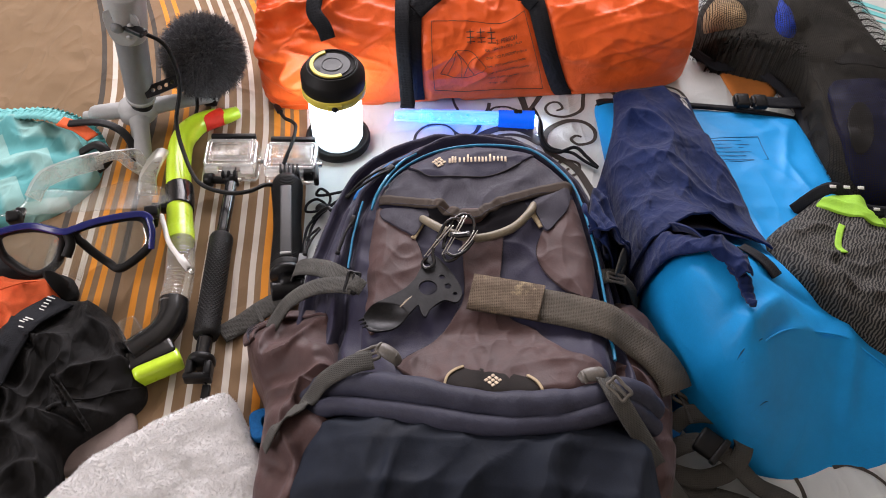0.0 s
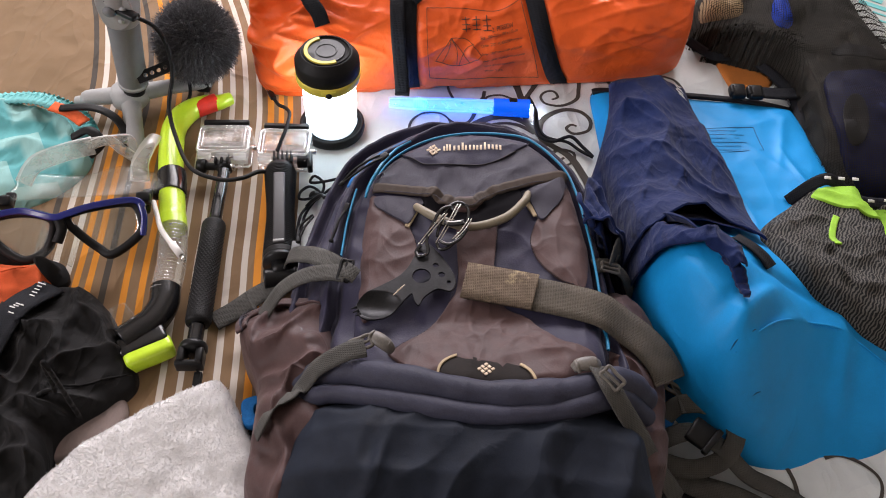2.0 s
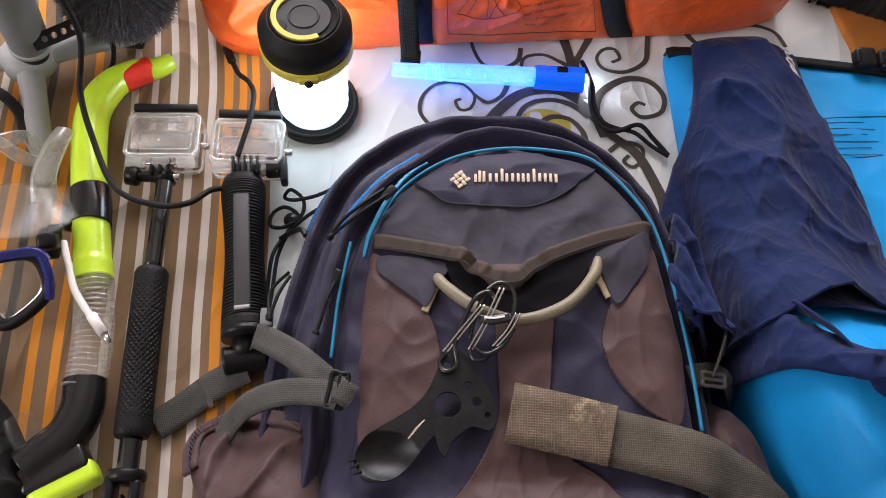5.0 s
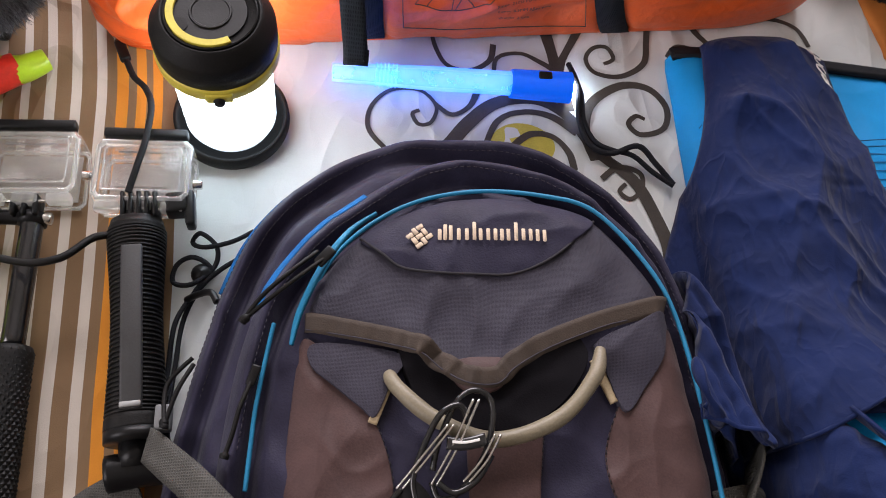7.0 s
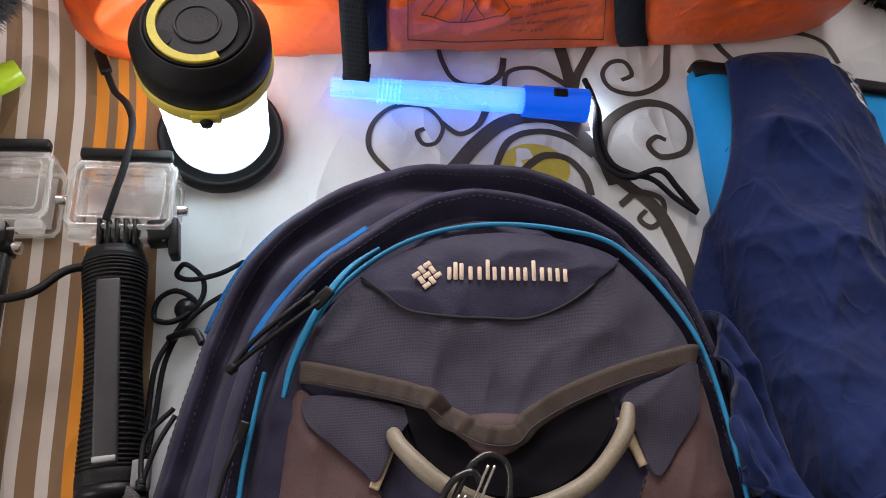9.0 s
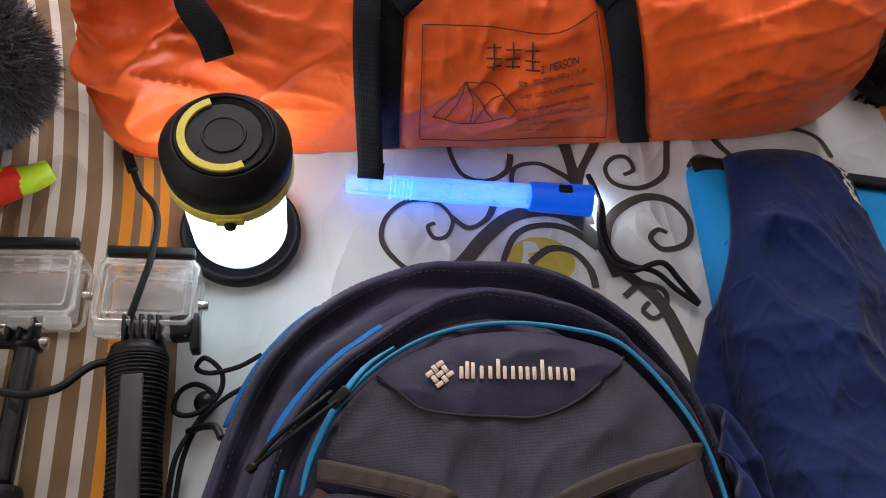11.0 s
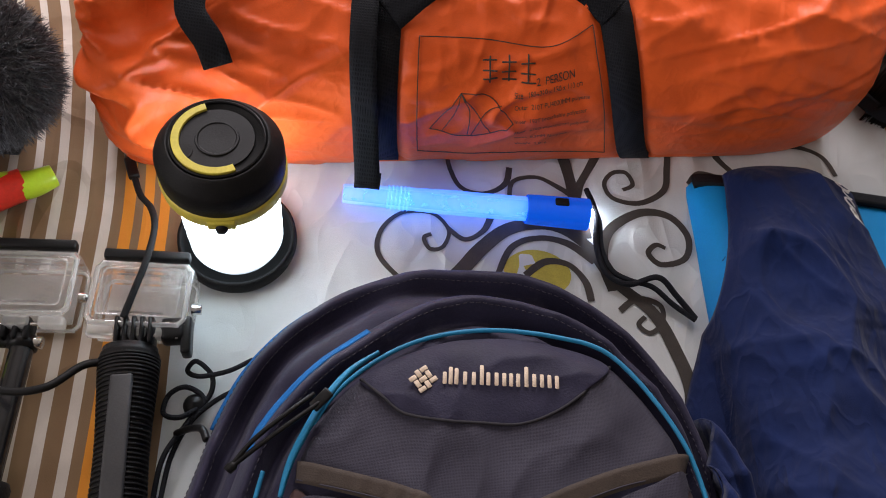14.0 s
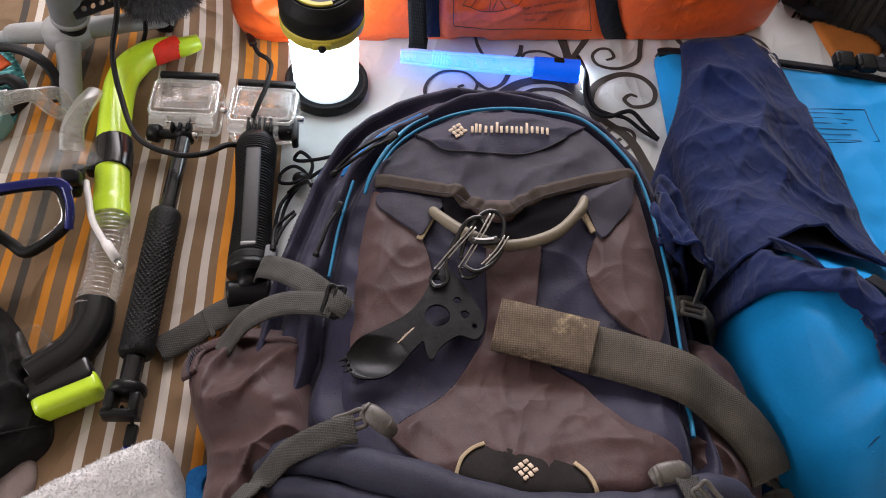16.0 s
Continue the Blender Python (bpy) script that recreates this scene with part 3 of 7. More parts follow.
def patch(outline, surf, off=0.0015, thick=0.0025, rings=16, seg=110, puff=0.0, lift=None, centre=None):
    """A sewn-on panel that follows a surface, its edge turned down into it."""
    O = spline(outline, seg, True)
    c = np.array(centre) if centre is not None else O.mean(axis=0)
    V, Fc = [], []
    ss = [1.0, 0.985] + [0.97 * (1 - i / (rings - 1)) for i in range(rings - 1)]
    for k, s in enumerate(ss):
        for o in O:
            x, y = c + (o - c) * s
            z = surf(x, y) + (off - thick if k == 0 else off + puff * (1 - s * s))
            if lift and k:
                z += lift(x, y)
            V.append((x, y, z))
    V.append((*c, surf(*c) + off + puff + (lift(*c) if lift else 0)))
    n = len(ss)
    for i in range(n - 1):
        for j in range(seg):
            a, b = i * seg, (i + 1) * seg
            Fc.append((a + j, a + (j + 1) % seg, b + (j + 1) % seg, b + j))
    for j in range(seg):
        Fc.append(((n - 1) * seg + j, (n - 1) * seg + (j + 1) % seg, len(V) - 1))
    return V, Fc


def dashes(line, surf, r=0.00035, dash=0.0022, gap=0.0016, off=0.0006):
    """Stitches along a line on a surface."""
    P = spline(line, 400)
    L = np.concatenate([[0], np.cumsum(np.linalg.norm(np.diff(P, axis=0), axis=1))])
    out = []
    d = 0.0
    while d + dash < L[-1]:
        q = []
        for e in (0, 0.5, 1):
            x, y = (np.interp(d + dash * e, L, P[:, i]) for i in (0, 1))
            q.append((x, y, surf(x, y) + off))
        out.append(tube(q, r, 4, raw=True))
        d += dash + gap
    return join(*out)


def on(surf, pts, off=0.0):
    return [(x, y, surf(x, y) + off) for x, y in pts]


# ---- the room and the bed ----
def slab(name, x0, x1, y0, y1, z0, z1, m, bev=0):
    return tagged(part(name, block(x1 - x0, y1 - y0, z1 - z0, pose((x0 + x1) / 2, (y0 + y1) / 2, (z0 + z1) / 2), bev), m, smooth=False), name.replace("_", " ") + " of the bedroom", "room", kind="structure")


FZ = -0.55
slab("floor", -2.1, 2.3, -2.1, 2.9, FZ - 0.1, FZ, "floor")
slab("ceiling", -2.1, 2.3, -2.1, 2.9, 2.15, 2.25, "ceil")
slab("wall_south", -2.1, 2.3, -2.1, -2.0, FZ, 2.15, "wall")
slab("wall_east", 2.2, 2.3, -2.0, 2.8, FZ, 2.15, "wall")
slab("wall_west_low", -2.1, -2.0, -2.0, 2.8, FZ, 0.55, "wall")
slab("wall_west_high", -2.1, -2.0, -2.0, 2.8, 1.85, 2.15, "wall")
slab("wall_west_near", -2.1, -2.0, -2.0, -0.9, 0.55, 1.85, "wall")
slab("wall_west_far", -2.1, -2.0, 0.5, 2.8, 0.55, 1.85, "wall")
slab("wall_north_low", -2.1, 2.3, 2.8, 2.9, FZ, 0.4, "wall")
slab("wall_north_high", -2.1, 2.3, 2.8, 2.9, 1.9, 2.15, "wall")
slab("wall_north_left", -2.1, -1.2, 2.8, 2.9, 0.4, 1.9, "wall")
slab("wall_north_right", 0.9, 2.3, 2.8, 2.9, 0.4, 1.9, "wall")


def bed():
    b = thing("bed", "double bed with a printed brown striped and white cotton sheet", "bed")
    part("base", block(1.95, 2.3, 0.28, pose(0.05, 0.6, FZ + 0.14), 0.02), "floor", b)
    part("mattress", block(1.93, 2.28, 0.24, pose(0.05, 0.6, -0.145), 0.05, 4), "mattress", b)
    nx, ny = 240, 260
    V, Fc = [], []
    for j in range(ny):
        for i in range(nx):
            x, y = -0.93 + 1.96 * i / (nx - 1), -0.55 + 2.3 * j / (ny - 1)
            e = max(0, (abs(x - 0.05) - 0.94) / 0.04, (abs(y - 0.6) - 1.1) / 0.05)
            V.append((x, y, bedz(x, y) - 0.06 * min(1, e) ** 2))
    for j in range(ny - 1):
        for i in range(nx - 1):
            a = j * nx + i
            Fc.append((a, a + 1, a + nx + 1, a + nx))
    sheet = part("sheet", (V, Fc), "sheet", b, "cotton sheet printed with stripes and dark swirls")
    return b, sheet


BED, SHEET = bed()


def swirl(pts, w0, w1, name="printed_swirl"):
    """A dark printed scroll lying in the cloth."""
    P = spline(pts, 14 * len(pts))
    T = np.gradient(P, axis=0)
    T /= np.linalg.norm(T, axis=1)[:, None] + 1e-9
    V, Fc = [], []
    for i, (p, t) in enumerate(zip(P, T)):
        u = i / (len(P) - 1)
        w = (w0 + (w1 - w0) * u) * (1 + 0.1 * math.sin(9 * u)) / 2
        for sd in (1, -1):
            x, y = p[0] - t[1] * w * sd, p[1] + t[0] * w * sd
            V.append((x, y, bedz(x, y) + 0.0007))
    for i in range(len(P) - 1):
        Fc.append((2 * i, 2 * i + 1, 2 * i + 3, 2 * i + 2))
    part(name, (V, Fc), "ink", SHEET)


swirl([(0.043, 0.836), (0.025, 0.843), (0.011, 0.859), (0.012, 0.878), (0.025, 0.893), (0.046, 0.896), (0.059, 0.884), (0.056, 0.87), (0.047, 0.867), (0.042, 0.875), (0.047, 0.879)], 0.0035, 0.0028)
swirl([(0.058, 0.886), (0.071, 0.878), (0.084, 0.887), (0.09, 0.903)], 0.003, 0.005)
swirl([(0.05, 0.83), (0.068, 0.85), (0.084, 0.873), (0.104, 0.892), (0.134, 0.898), (0.159, 0.885), (0.179, 0.858), (0.206, 0.836), (0.22, 0.809), (0.228, 0.781), (0.225, 0.75)], 0.010, 0.009)
swirl([(0.095, 0.85), (0.105, 0.876), (0.125, 0.886), (0.146, 0.884), (0.165, 0.872)], 0.004, 0.006)
swirl([(0.115, 0.854), (0.129, 0.867), (0.146, 0.867), (0.158, 0.855), (0.162, 0.84)], 0.005, 0.005)
swirl([(0.178, 0.850), (0.171, 0.875), (0.177, 0.9), (0.2, 0.918), (0.222, 0.918), (0.235, 0.902), (0.232, 0.883), (0.214, 0.876), (0.205, 0.884), (0.211, 0.892), (0.218, 0.89)], 0.008, 0.003)
swirl([(0.226, 0.99), (0.224, 0.963), (0.22, 0.941), (0.201, 0.927), (0.181, 0.928), (0.174, 0.94), (0.18, 0.951), (0.191, 0.953), (0.196, 0.943), (0.188, 0.937)], 0.005, 0.003)
swirl([(0.053, 0.95), (0.057, 0.936), (0.066, 0.922), (0.083, 0.919), (0.098, 0.929), (0.101, 0.945)], 0.003, 0.0045)
swirl([(0.102, 0.915), (0.104, 0.932), (0.122, 0.939), (0.139, 0.932), (0.152, 0.924)], 0.003, 0.0045)
swirl([(0.138, 0.975), (0.144, 0.954), (0.150, 0.929), (0.158, 0.89)], 0.008, 0.011)
swirl([(0.172, 0.975), (0.164, 0.957), (0.155, 0.937), (0.152, 0.925)], 0.006, 0.007)
swirl([(0.182, 0.835), (0.195, 0.846), (0.211, 0.843), (0.212, 0.83), (0.203, 0.821), (0.195, 0.826), (0.2, 0.833)], 0.0045, 0.003)
swirl([(0.250, 1.01), (0.265, 0.98), (0.277, 0.965), (0.283, 0.945)], 0.006, 0.005)
swirl([(0.312, 0.995), (0.332, 0.999), (0.353, 0.993), (0.362, 0.975)], 0.005, 0.004)
swirl([(0.24, 0.95), (0.25, 0.962), (0.27, 0.958), (0.278, 0.945), (0.262, 0.938)], 0.004, 0.003)
swirl([(0.372, 0.465), (0.385, 0.453), (0.392, 0.431), (0.388, 0.40)], 0.005, 0.004)
swirl([(0.425, 0.462), (0.441, 0.466), (0.461, 0.458), (0.472, 0.443), (0.466, 0.425), (0.452, 0.424)], 0.004, 0.003)


def yellow_spot():
    O = [(0.118 + 0.024 * math.cos(a) + 0.006, 0.858 + 0.018 * math.sin(a)) for a in np.linspace(0, 2 * math.pi, 40, endpoint=False)]
    V = [(x, y, bedz(x, y) + 0.0004) for x, y in O]
    part("printed_spot", (V, [tuple(range(40))]), "lime_print", SHEET)


yellow_spot()


# ---- the backpack ----
def lean(x):
    return 0.1 * min(0.12, max(-0.1, x - 0.08))


L1 = Dome([(-0.055, 0.30), (-0.075, 0.40), (-0.085, 0.50), (-0.086, 0.60), (-0.077, 0.68), (-0.060, 0.750), (-0.027, 0.796), (0.024, 0.827), (0.084, 0.838),
           (0.13, 0.828), (0.172, 0.802), (0.204, 0.762), (0.222, 0.70), (0.234, 0.62), (0.246, 0.53), (0.25, 0.42), (0.235, 0.31), (0.1, 0.27)],
          lambda x, y: 0.064 + lean(x) * 0.5, 0.0, 14, 2.2, 0.004, 22, cr=0.003, csc=18, grooves=((0.885, 0.03, -0.016), (0.945, 0.028, 0.005)))
L2 = Dome([(-0.04, 0.45), (-0.05, 0.53), (-0.053, 0.60), (-0.049, 0.67), (-0.036, 0.718), (-0.001, 0.762), (0.051, 0.797), (0.105, 0.800), (0.15, 0.780), (0.186, 0.740),
           (0.204, 0.69), (0.217, 0.62), (0.227, 0.53), (0.226, 0.45), (0.1, 0.40)],
          lambda x, y: 0.080 + lean(x) * 0.6 + max(0, 0.52 - y) * 0.25, 0.05, 18, 2.0, 0.004, 20, cr=0.003, csc=20, grooves=((0.862, 0.032, -0.014), (0.935, 0.03, 0.005)))
L3 = Dome([(-0.010, 0.49), (-0.016, 0.567), (-0.018, 0.646), (-0.014, 0.692), (0.001, 0.728), (0.034, 0.756), (0.074, 0.768), (0.117, 0.767), (0.147, 0.757), (0.177, 0.720),
           (0.190, 0.684), (0.200, 0.624), (0.205, 0.57), (0.208, 0.50), (0.195, 0.452), (0.09, 0.43), (0.005, 0.455)],
          lambda x, y: 0.089 + lean(x) + max(0, 0.52 - y) * 0.4, 0.07, 18, 2.0, 0.004, 14, cr=0.002, csc=22)
L4 = Dome([(-0.060, 0.31), (-0.058, 0.40), (-0.045, 0.440), (-0.015, 0.446), (0.04, 0.434), (0.1, 0.424), (0.16, 0.428), (0.21, 0.446), (0.238, 0.440), (0.248, 0.40), (0.243, 0.31), (0.1, 0.27)],
          lambda x, y: 0.114 + lean(x) * 0.4 - max(0, 0.37 - y) * 0.7 - max(0, y - 0.405) * 0.5, 0.0, 8, 2.0, 0.006, 12, cr=0.009, csc=11)
PL = Dome([(-0.128, 0.556), (-0.120, 0.515), (-0.101, 0.48), (-0.092, 0.44), (-0.085, 0.36), (-0.06, 0.31), (-0.02, 0.33), (-0.012, 0.43), (-0.022, 0.50), (-0.042, 0.562), (-0.085, 0.572)],
          lambda x, y: 0.056 + max(0, x + 0.1) * 0.5 + 0.006 * math.sin(y * 95 + x * 30), 0.0, 4, 2.0, 0.012, 18, cr=0.011, csc=19)
PR = Dome([(0.215, 0.595), (0.243, 0.598), (0.266, 0.57), (0.274, 0.53), (0.272, 0.47), (0.262, 0.40), (0.235, 0.35), (0.205, 0.40), (0.205, 0.50)],
          lambda x, y: 0.084 - max(0, x - 0.22) * 0.4, 0.0, 5, 2.0, 0.008, 20, cr=0.006, csc=26)
DOMES = (L1, L2, L3, L4, PL, PR)


def packz(x, y):
    return max(0.0, *(d.z(x, y) for d in DOMES))


def topz(x, y):
    """The front face only, carried on smoothly past its edge."""
    return max(L3.z(x, y), L2.z(x, y), L1.z(x, y))


def ladder(m, w=0.03, h=0.02, r=0.0022):
    """A ladder-lock frame: a rounded ring with a middle bar."""
    ring = [(-w / 2, -h / 2, 0), (0, -h / 2, 0), (w / 2, -h / 2, 0), (w / 2, 0, 0), (w / 2, h / 2, 0), (0, h / 2, 0), (-w / 2, h / 2, 0), (-w / 2, 0, 0)]
    a = tube([m @ Vector(p) for p in ring], r, 8, 48, True)
    b = tube([m @ Vector((-w / 2, 0, 0)), m @ Vector((0, 0, 0)), m @ Vector((w / 2, 0, 0))], r * 0.9, 8, 8)
    return join(a, b)


def backpack():
    b = thing("backpack", "navy and mauve hiking backpack lying on its back on the bed", "backpack")
    body = part("main_compartment", L1.mesh(80, 240), "navy", b)
    mid = part("middle_compartment", L2.mesh(80, 220), "navy", b)
    front = part("front_pocket", L3.mesh(60, 200), "navy", b)
    low = part("bottom_cover", L4.mesh(60, 200), "black_nylon", b, "black coated nylon base with scuffs")
    sl = part("side_pocket", PL.mesh(60, 190), "mauve", b, "slack mauve side pocket with a stretched mouth")
    sr = part("side_pocket", PR.mesh(54, 160), "mauve", b)
    f = L3.z

    # padded roll above the base
    roll = [(-0.052, 0.462), (-0.02, 0.462), (0.03, 0.450), (0.1, 0.436), (0.16, 0.440), (0.208, 0.458), (0.24, 0.462)]
    zz = [0.070, 0.094, 0.112, 0.122, 0.124, 0.118, 0.085]
    part("padded_roll", tube([(x, y, z) for (x, y), z in zip(roll, zz)], lambda u: 0.0118 + 0.0009 * math.sin(23 * u) + 0.0005 * math.sin(71 * u), 18, 160), "roll", b)
    roll2 = [(x, y - 0.017 - 0.003 * math.sin(i), z - 0.001) for i, ((x, y), z) in enumerate(zip(roll, zz))]
    part("padded_roll", tube(roll2, lambda u: 0.0085 + 0.0008 * math.sin(17 * u + 1), 16, 160), "roll", b)

    # front panels
    flap = [(-0.013, 0.684), (0.011, 0.680), (0.033, 0.676), (0.048, 0.671), (0.059, 0.663), (0.072, 0.656), (0.087, 0.656), (0.096, 0.665), (0.111, 0.675), (0.131, 0.685), (0.151, 0.693), (0.182, 0.703)]
    upper = flap + [(0.176, 0.719), (0.160, 0.740), (0.145, 0.754), (0.117, 0.763), (0.074, 0.764), (0.034, 0.752), (0.003, 0.727), (-0.010, 0.70)]

    def mouth(x, y):
        yf = float(np.interp(x, [p[0] for p in flap], [p[1] for p in flap]))
        return 0.007 * math.exp(-max(0, y - yf) / 0.014) * math.exp(-((x - 0.08) / 0.06) ** 2)
    up = part("upper_panel", patch(upper, f, 0.0016, 0.003, 22, 150, 0.002, mouth, (0.08, 0.715)), "slate", front, "slate grey woven panel")
    logo_o = [(0.012, 0.735), (0.024, 0.725), (0.036, 0.7165), (0.056, 0.713), (0.076, 0.7135), (0.095, 0.7145), (0.112, 0.7215), (0.127, 0.733), (0.144, 0.752), (0.117, 0.762), (0.074, 0.763), (0.034, 0.751)]
    part("logo_panel", patch(logo_o, f, 0.0042, 0.003, 14, 120, 0.0015), "navy", front)
    part("seam", tube(on(lambda x, y: f(x, y) + 0.0044, logo_o[:9]), 0.0009, 6, 90), "thread_dark", front)
    lw = [(-0.013, 0.676), (-0.0165, 0.652), (-0.0165, 0.601), (-0.013, 0.555), (-0.004, 0.520), (0.011, 0.542), (0.025, 0.562), (0.036, 0.581), (0.038, 0.602), (0.028, 0.630), (0.009, 0.656)]
    part("wing_panel", patch(lw, f, 0.0012, 0.0025, 24, 120, 0.002, lambda x, y: 0.0012 * crease(x, y, 28, 4.0)), "mauve", front)
    rw = [(0.183, 0.690), (0.165, 0.670), (0.148, 0.637), (0.144, 0.609), (0.157, 0.582), (0.174, 0.566), (0.191, 0.561), (0.198, 0.602), (0.193, 0.640), (0.188, 0.668)]
    part("wing_panel", patch(rw, f, 0.0012, 0.0025, 24, 120, 0.002, lambda x, y: 0.0012 * crease(x, y, 28, 4.0)), "mauve", front)
    lo = [(0.075, 0.645), (0.110, 0.645), (0.110, 0.578), (0.118, 0.543), (0.140, 0.525), (0.165, 0.500), (0.195, 0.480), (0.180, 0.455), (0.102, 0.445), (0.055, 0.455), (0.022, 0.478), (0.029, 0.489), (0.052, 0.510), (0.068, 0.537), (0.077, 0.568)]
    part("centre_panel", patch(lo, f, 0.0012, 0.0025, 40, 180, 0.003, lambda x, y: 0.0020 * crease(x, y, 22, 2.0) + 0.0006 * crease(x, y, 50, 5.0), (0.105, 0.51)), "mauve", front)
    for o in ([(-0.0090, 0.6710), (0.0170, 0.6710), (0.0400, 0.6660), (0.0340, 0.6510), (0.0270, 0.6330), (0.0190, 0.6380), (0.0060, 0.6480), (-0.0080, 0.6590)], [(0.1780, 0.6960), (0.1610, 0.6890), (0.1400, 0.6770), (0.1450, 0.6600), (0.1540, 0.6410), (0.1650, 0.6540), (0.1760, 0.6720)]):
        part("corner_panel", patch(o, f, 0.0050, 0.0060, 12, 90, 0.001), "slate", front, "dark slate woven corner")
    tongue = [(0.0600, 0.6620), (0.0800, 0.6660), (0.0980, 0.6640), (0.0930, 0.6550), (0.0880, 0.6490), (0.0790, 0.6465), (0.0700, 0.6490), (0.0650, 0.6550)]
    part("pocket_tongue", patch(tongue, f, 0.0085, 0.004, 10, 60, 0.003), "mauve", front)
    for line in (lw[4:] + lw[:1], rw[:7], lo[:5], lo[10:]):
        part("stitching", dashes(line, lambda x, y: f(x, y) + 0.0016), "thread_dark", front)

    # pocket mouth: brown band standing along the flap, and a patch of painted shade
    band = ribbon([(x, y - 0.001, f(x, y) + 0.004 + mouth(x, y) * 1.1 + 0.0028 * (math.exp(-((x - 0.056) / 0.012) ** 2) + 0.6 * math.exp(-((x - 0.105) / 0.012) ** 2)) * math.sin(420 * x)) for x, y in spline(flap, 70)], 0.0105, 0.0016, 180,
                  up=(0.0, -0.25, 0.97), ripple=0.0002)
    part("pocket_band", band, "brown_band", front, "gathered brown webbing edge")
    part("stitching", tube([(x, y - 0.005, f(x, y) + 0.0050 + mouth(x, y) * 1.1) for x, y in flap], 0.0004, 5, 150), "thread", front)
    # added patch over the mauve panel: shade between flap and handle, as colour
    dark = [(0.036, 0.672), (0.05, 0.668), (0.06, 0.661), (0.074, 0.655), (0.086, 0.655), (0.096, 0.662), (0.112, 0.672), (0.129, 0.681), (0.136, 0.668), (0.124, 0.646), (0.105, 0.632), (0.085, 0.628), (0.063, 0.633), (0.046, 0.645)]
    part("mouth_shade_patch", patch(dark, f, 0.0054, 0.0050, 12, 90), "pocket_shade", front, "near-black patch painting the shade inside the pocket mouth")

    # piping and zips
    O = L3.O
    pip = [tuple(p) for p in O if p[1] > 0.556 and (p[0] > 0.13 or p[1] > 0.69)]
    pip.sort(key=lambda p: math.atan2(p[1] - 0.6, p[0] - 0.09))
    pip = pip[::3]
    part("piping", tube([(x * 0.995 + 0.0004, y * 0.998 + 0.0018, L3.base + 0.0168 + lean(x)) for x, y in pip], 0.0013, 8, 200), "cyan", front, "bright blue piping")
    part("piping", tube([(-0.0300, 0.6820, max(0.080, L2.z(-0.0300, 0.6820) + 0.001)), (-0.0320, 0.6620, max(0.080, L2.z(-0.0320, 0.6620) + 0.001)), (-0.0340, 0.6350, max(0.080, L2.z(-0.0340, 0.6350) + 0.001)), (-0.0340, 0.6120, max(0.080, L2.z(-0.0340, 0.6120) + 0.001)), (-0.0340, 0.5950, max(0.080, L2.z(-0.0340, 0.5950) + 0.001))], 0.0012, 8, 60), "cyan", mid, "bright blue piping")
    part("piping", tube([(0.2075, 0.528, 0.092), (0.209, 0.515, 0.095), (0.209, 0.500, 0.098)], 0.0016, 8), "cyan", front)
    part("piping", tube([(0.196, 0.470, 0.110), (0.188, 0.455, 0.121), (0.17, 0.449, 0.124)], 0.0024, 8), "cyan", front)
    za = [tuple(L1.c + (p - L1.c) * 0.988) for p in L1.O if p[0] < -0.012 and 0.715 < p[1] < 0.80]
    za.sort(key=lambda p: p[1])
    part("zip", ribbon([(x, y, L1.z(x, y) + 0.0006) for x, y in za], 0.007, 0.0016, 60, up=(-0.6, 0.5, 0.6)), "zip", body, "blue zip")
    zb = [tuple(L2.c + (p - L2.c) * 0.965) for p in L2.O if p[0] < 0.012 and 0.69 < p[1] < 0.79]
    zb.sort(key=lambda p: p[1])
    part("zip", ribbon([(x, y, L2.z(x, y) + 0.001) for x, y in zb], 0.005, 0.0016, 60, up=(-0.5, 0.4, 0.7)), "zip", mid, "blue zip")
    part("zip", ribbon([(-0.0195, 0.67, 0.082), (-0.0165, 0.69, 0.083), (-0.006, 0.717, 0.086), (0.006, 0.736, 0.088), (0.02, 0.748, 0.089)], lambda u: 0.0030 * math.sin(math.pi * min(0.98, u + 0.05)) + 0.001, 0.002, 70, up=(-0.4, 0.4, 0.8)), "cyan", mid)
    for d, sc in ((L1, 0.975), (L1, 0.915), (L2, 0.91)):
        arc = [tuple(d.c + (p - d.c) * sc) for p in d.O if p[1] > 0.6]
        arc.sort(key=lambda p: math.atan2(p[1] - 0.6, p[0] - 0.09))
        part("stitching", dashes(arc[::4], packz, 0.0003), "thread", body if d is L1 else mid)
    # grab handle
    H = [(0.032, 0.656, 0.090), (0.038, 0.646, 0.097), (0.057, 0.631, 0.102), (0.085, 0.6225, 0.104), (0.117, 0.634, 0.106), (0.136, 0.656, 0.107), (0.1415, 0.673, 0.103)]
    h = part("grab_handle", tube(H, lambda u: 0.0041 + 0.00012 * math.sin(u * 31) - 0.0014 * (abs(2 * u - 1) ** 8), 16, 160), "cord", b, "khaki cord grab handle")
    for x0, y0, x1, y1 in ((0.034, 0.655, 0.0255, 0.630), (0.1385, 0.668, 0.149, 0.646)):
        part("trim_tab", ribbon([(x0, y0, f(x0, y0) + 0.003), ((x0 + x1) / 2, (y0 + y1) / 2, f((x0 + x1) / 2, (y0 + y1) / 2) + 0.003), (x1, y1, f(x1, y1) + 0.003)], 0.0048, 0.002, 16), "tan", h, "frayed tan tab")

    # embroidered mark: a diamond of small blocks and a row of letter-sized shapes
    g = lambda x, y: f(x, y) + 0.0058 + 0.0012
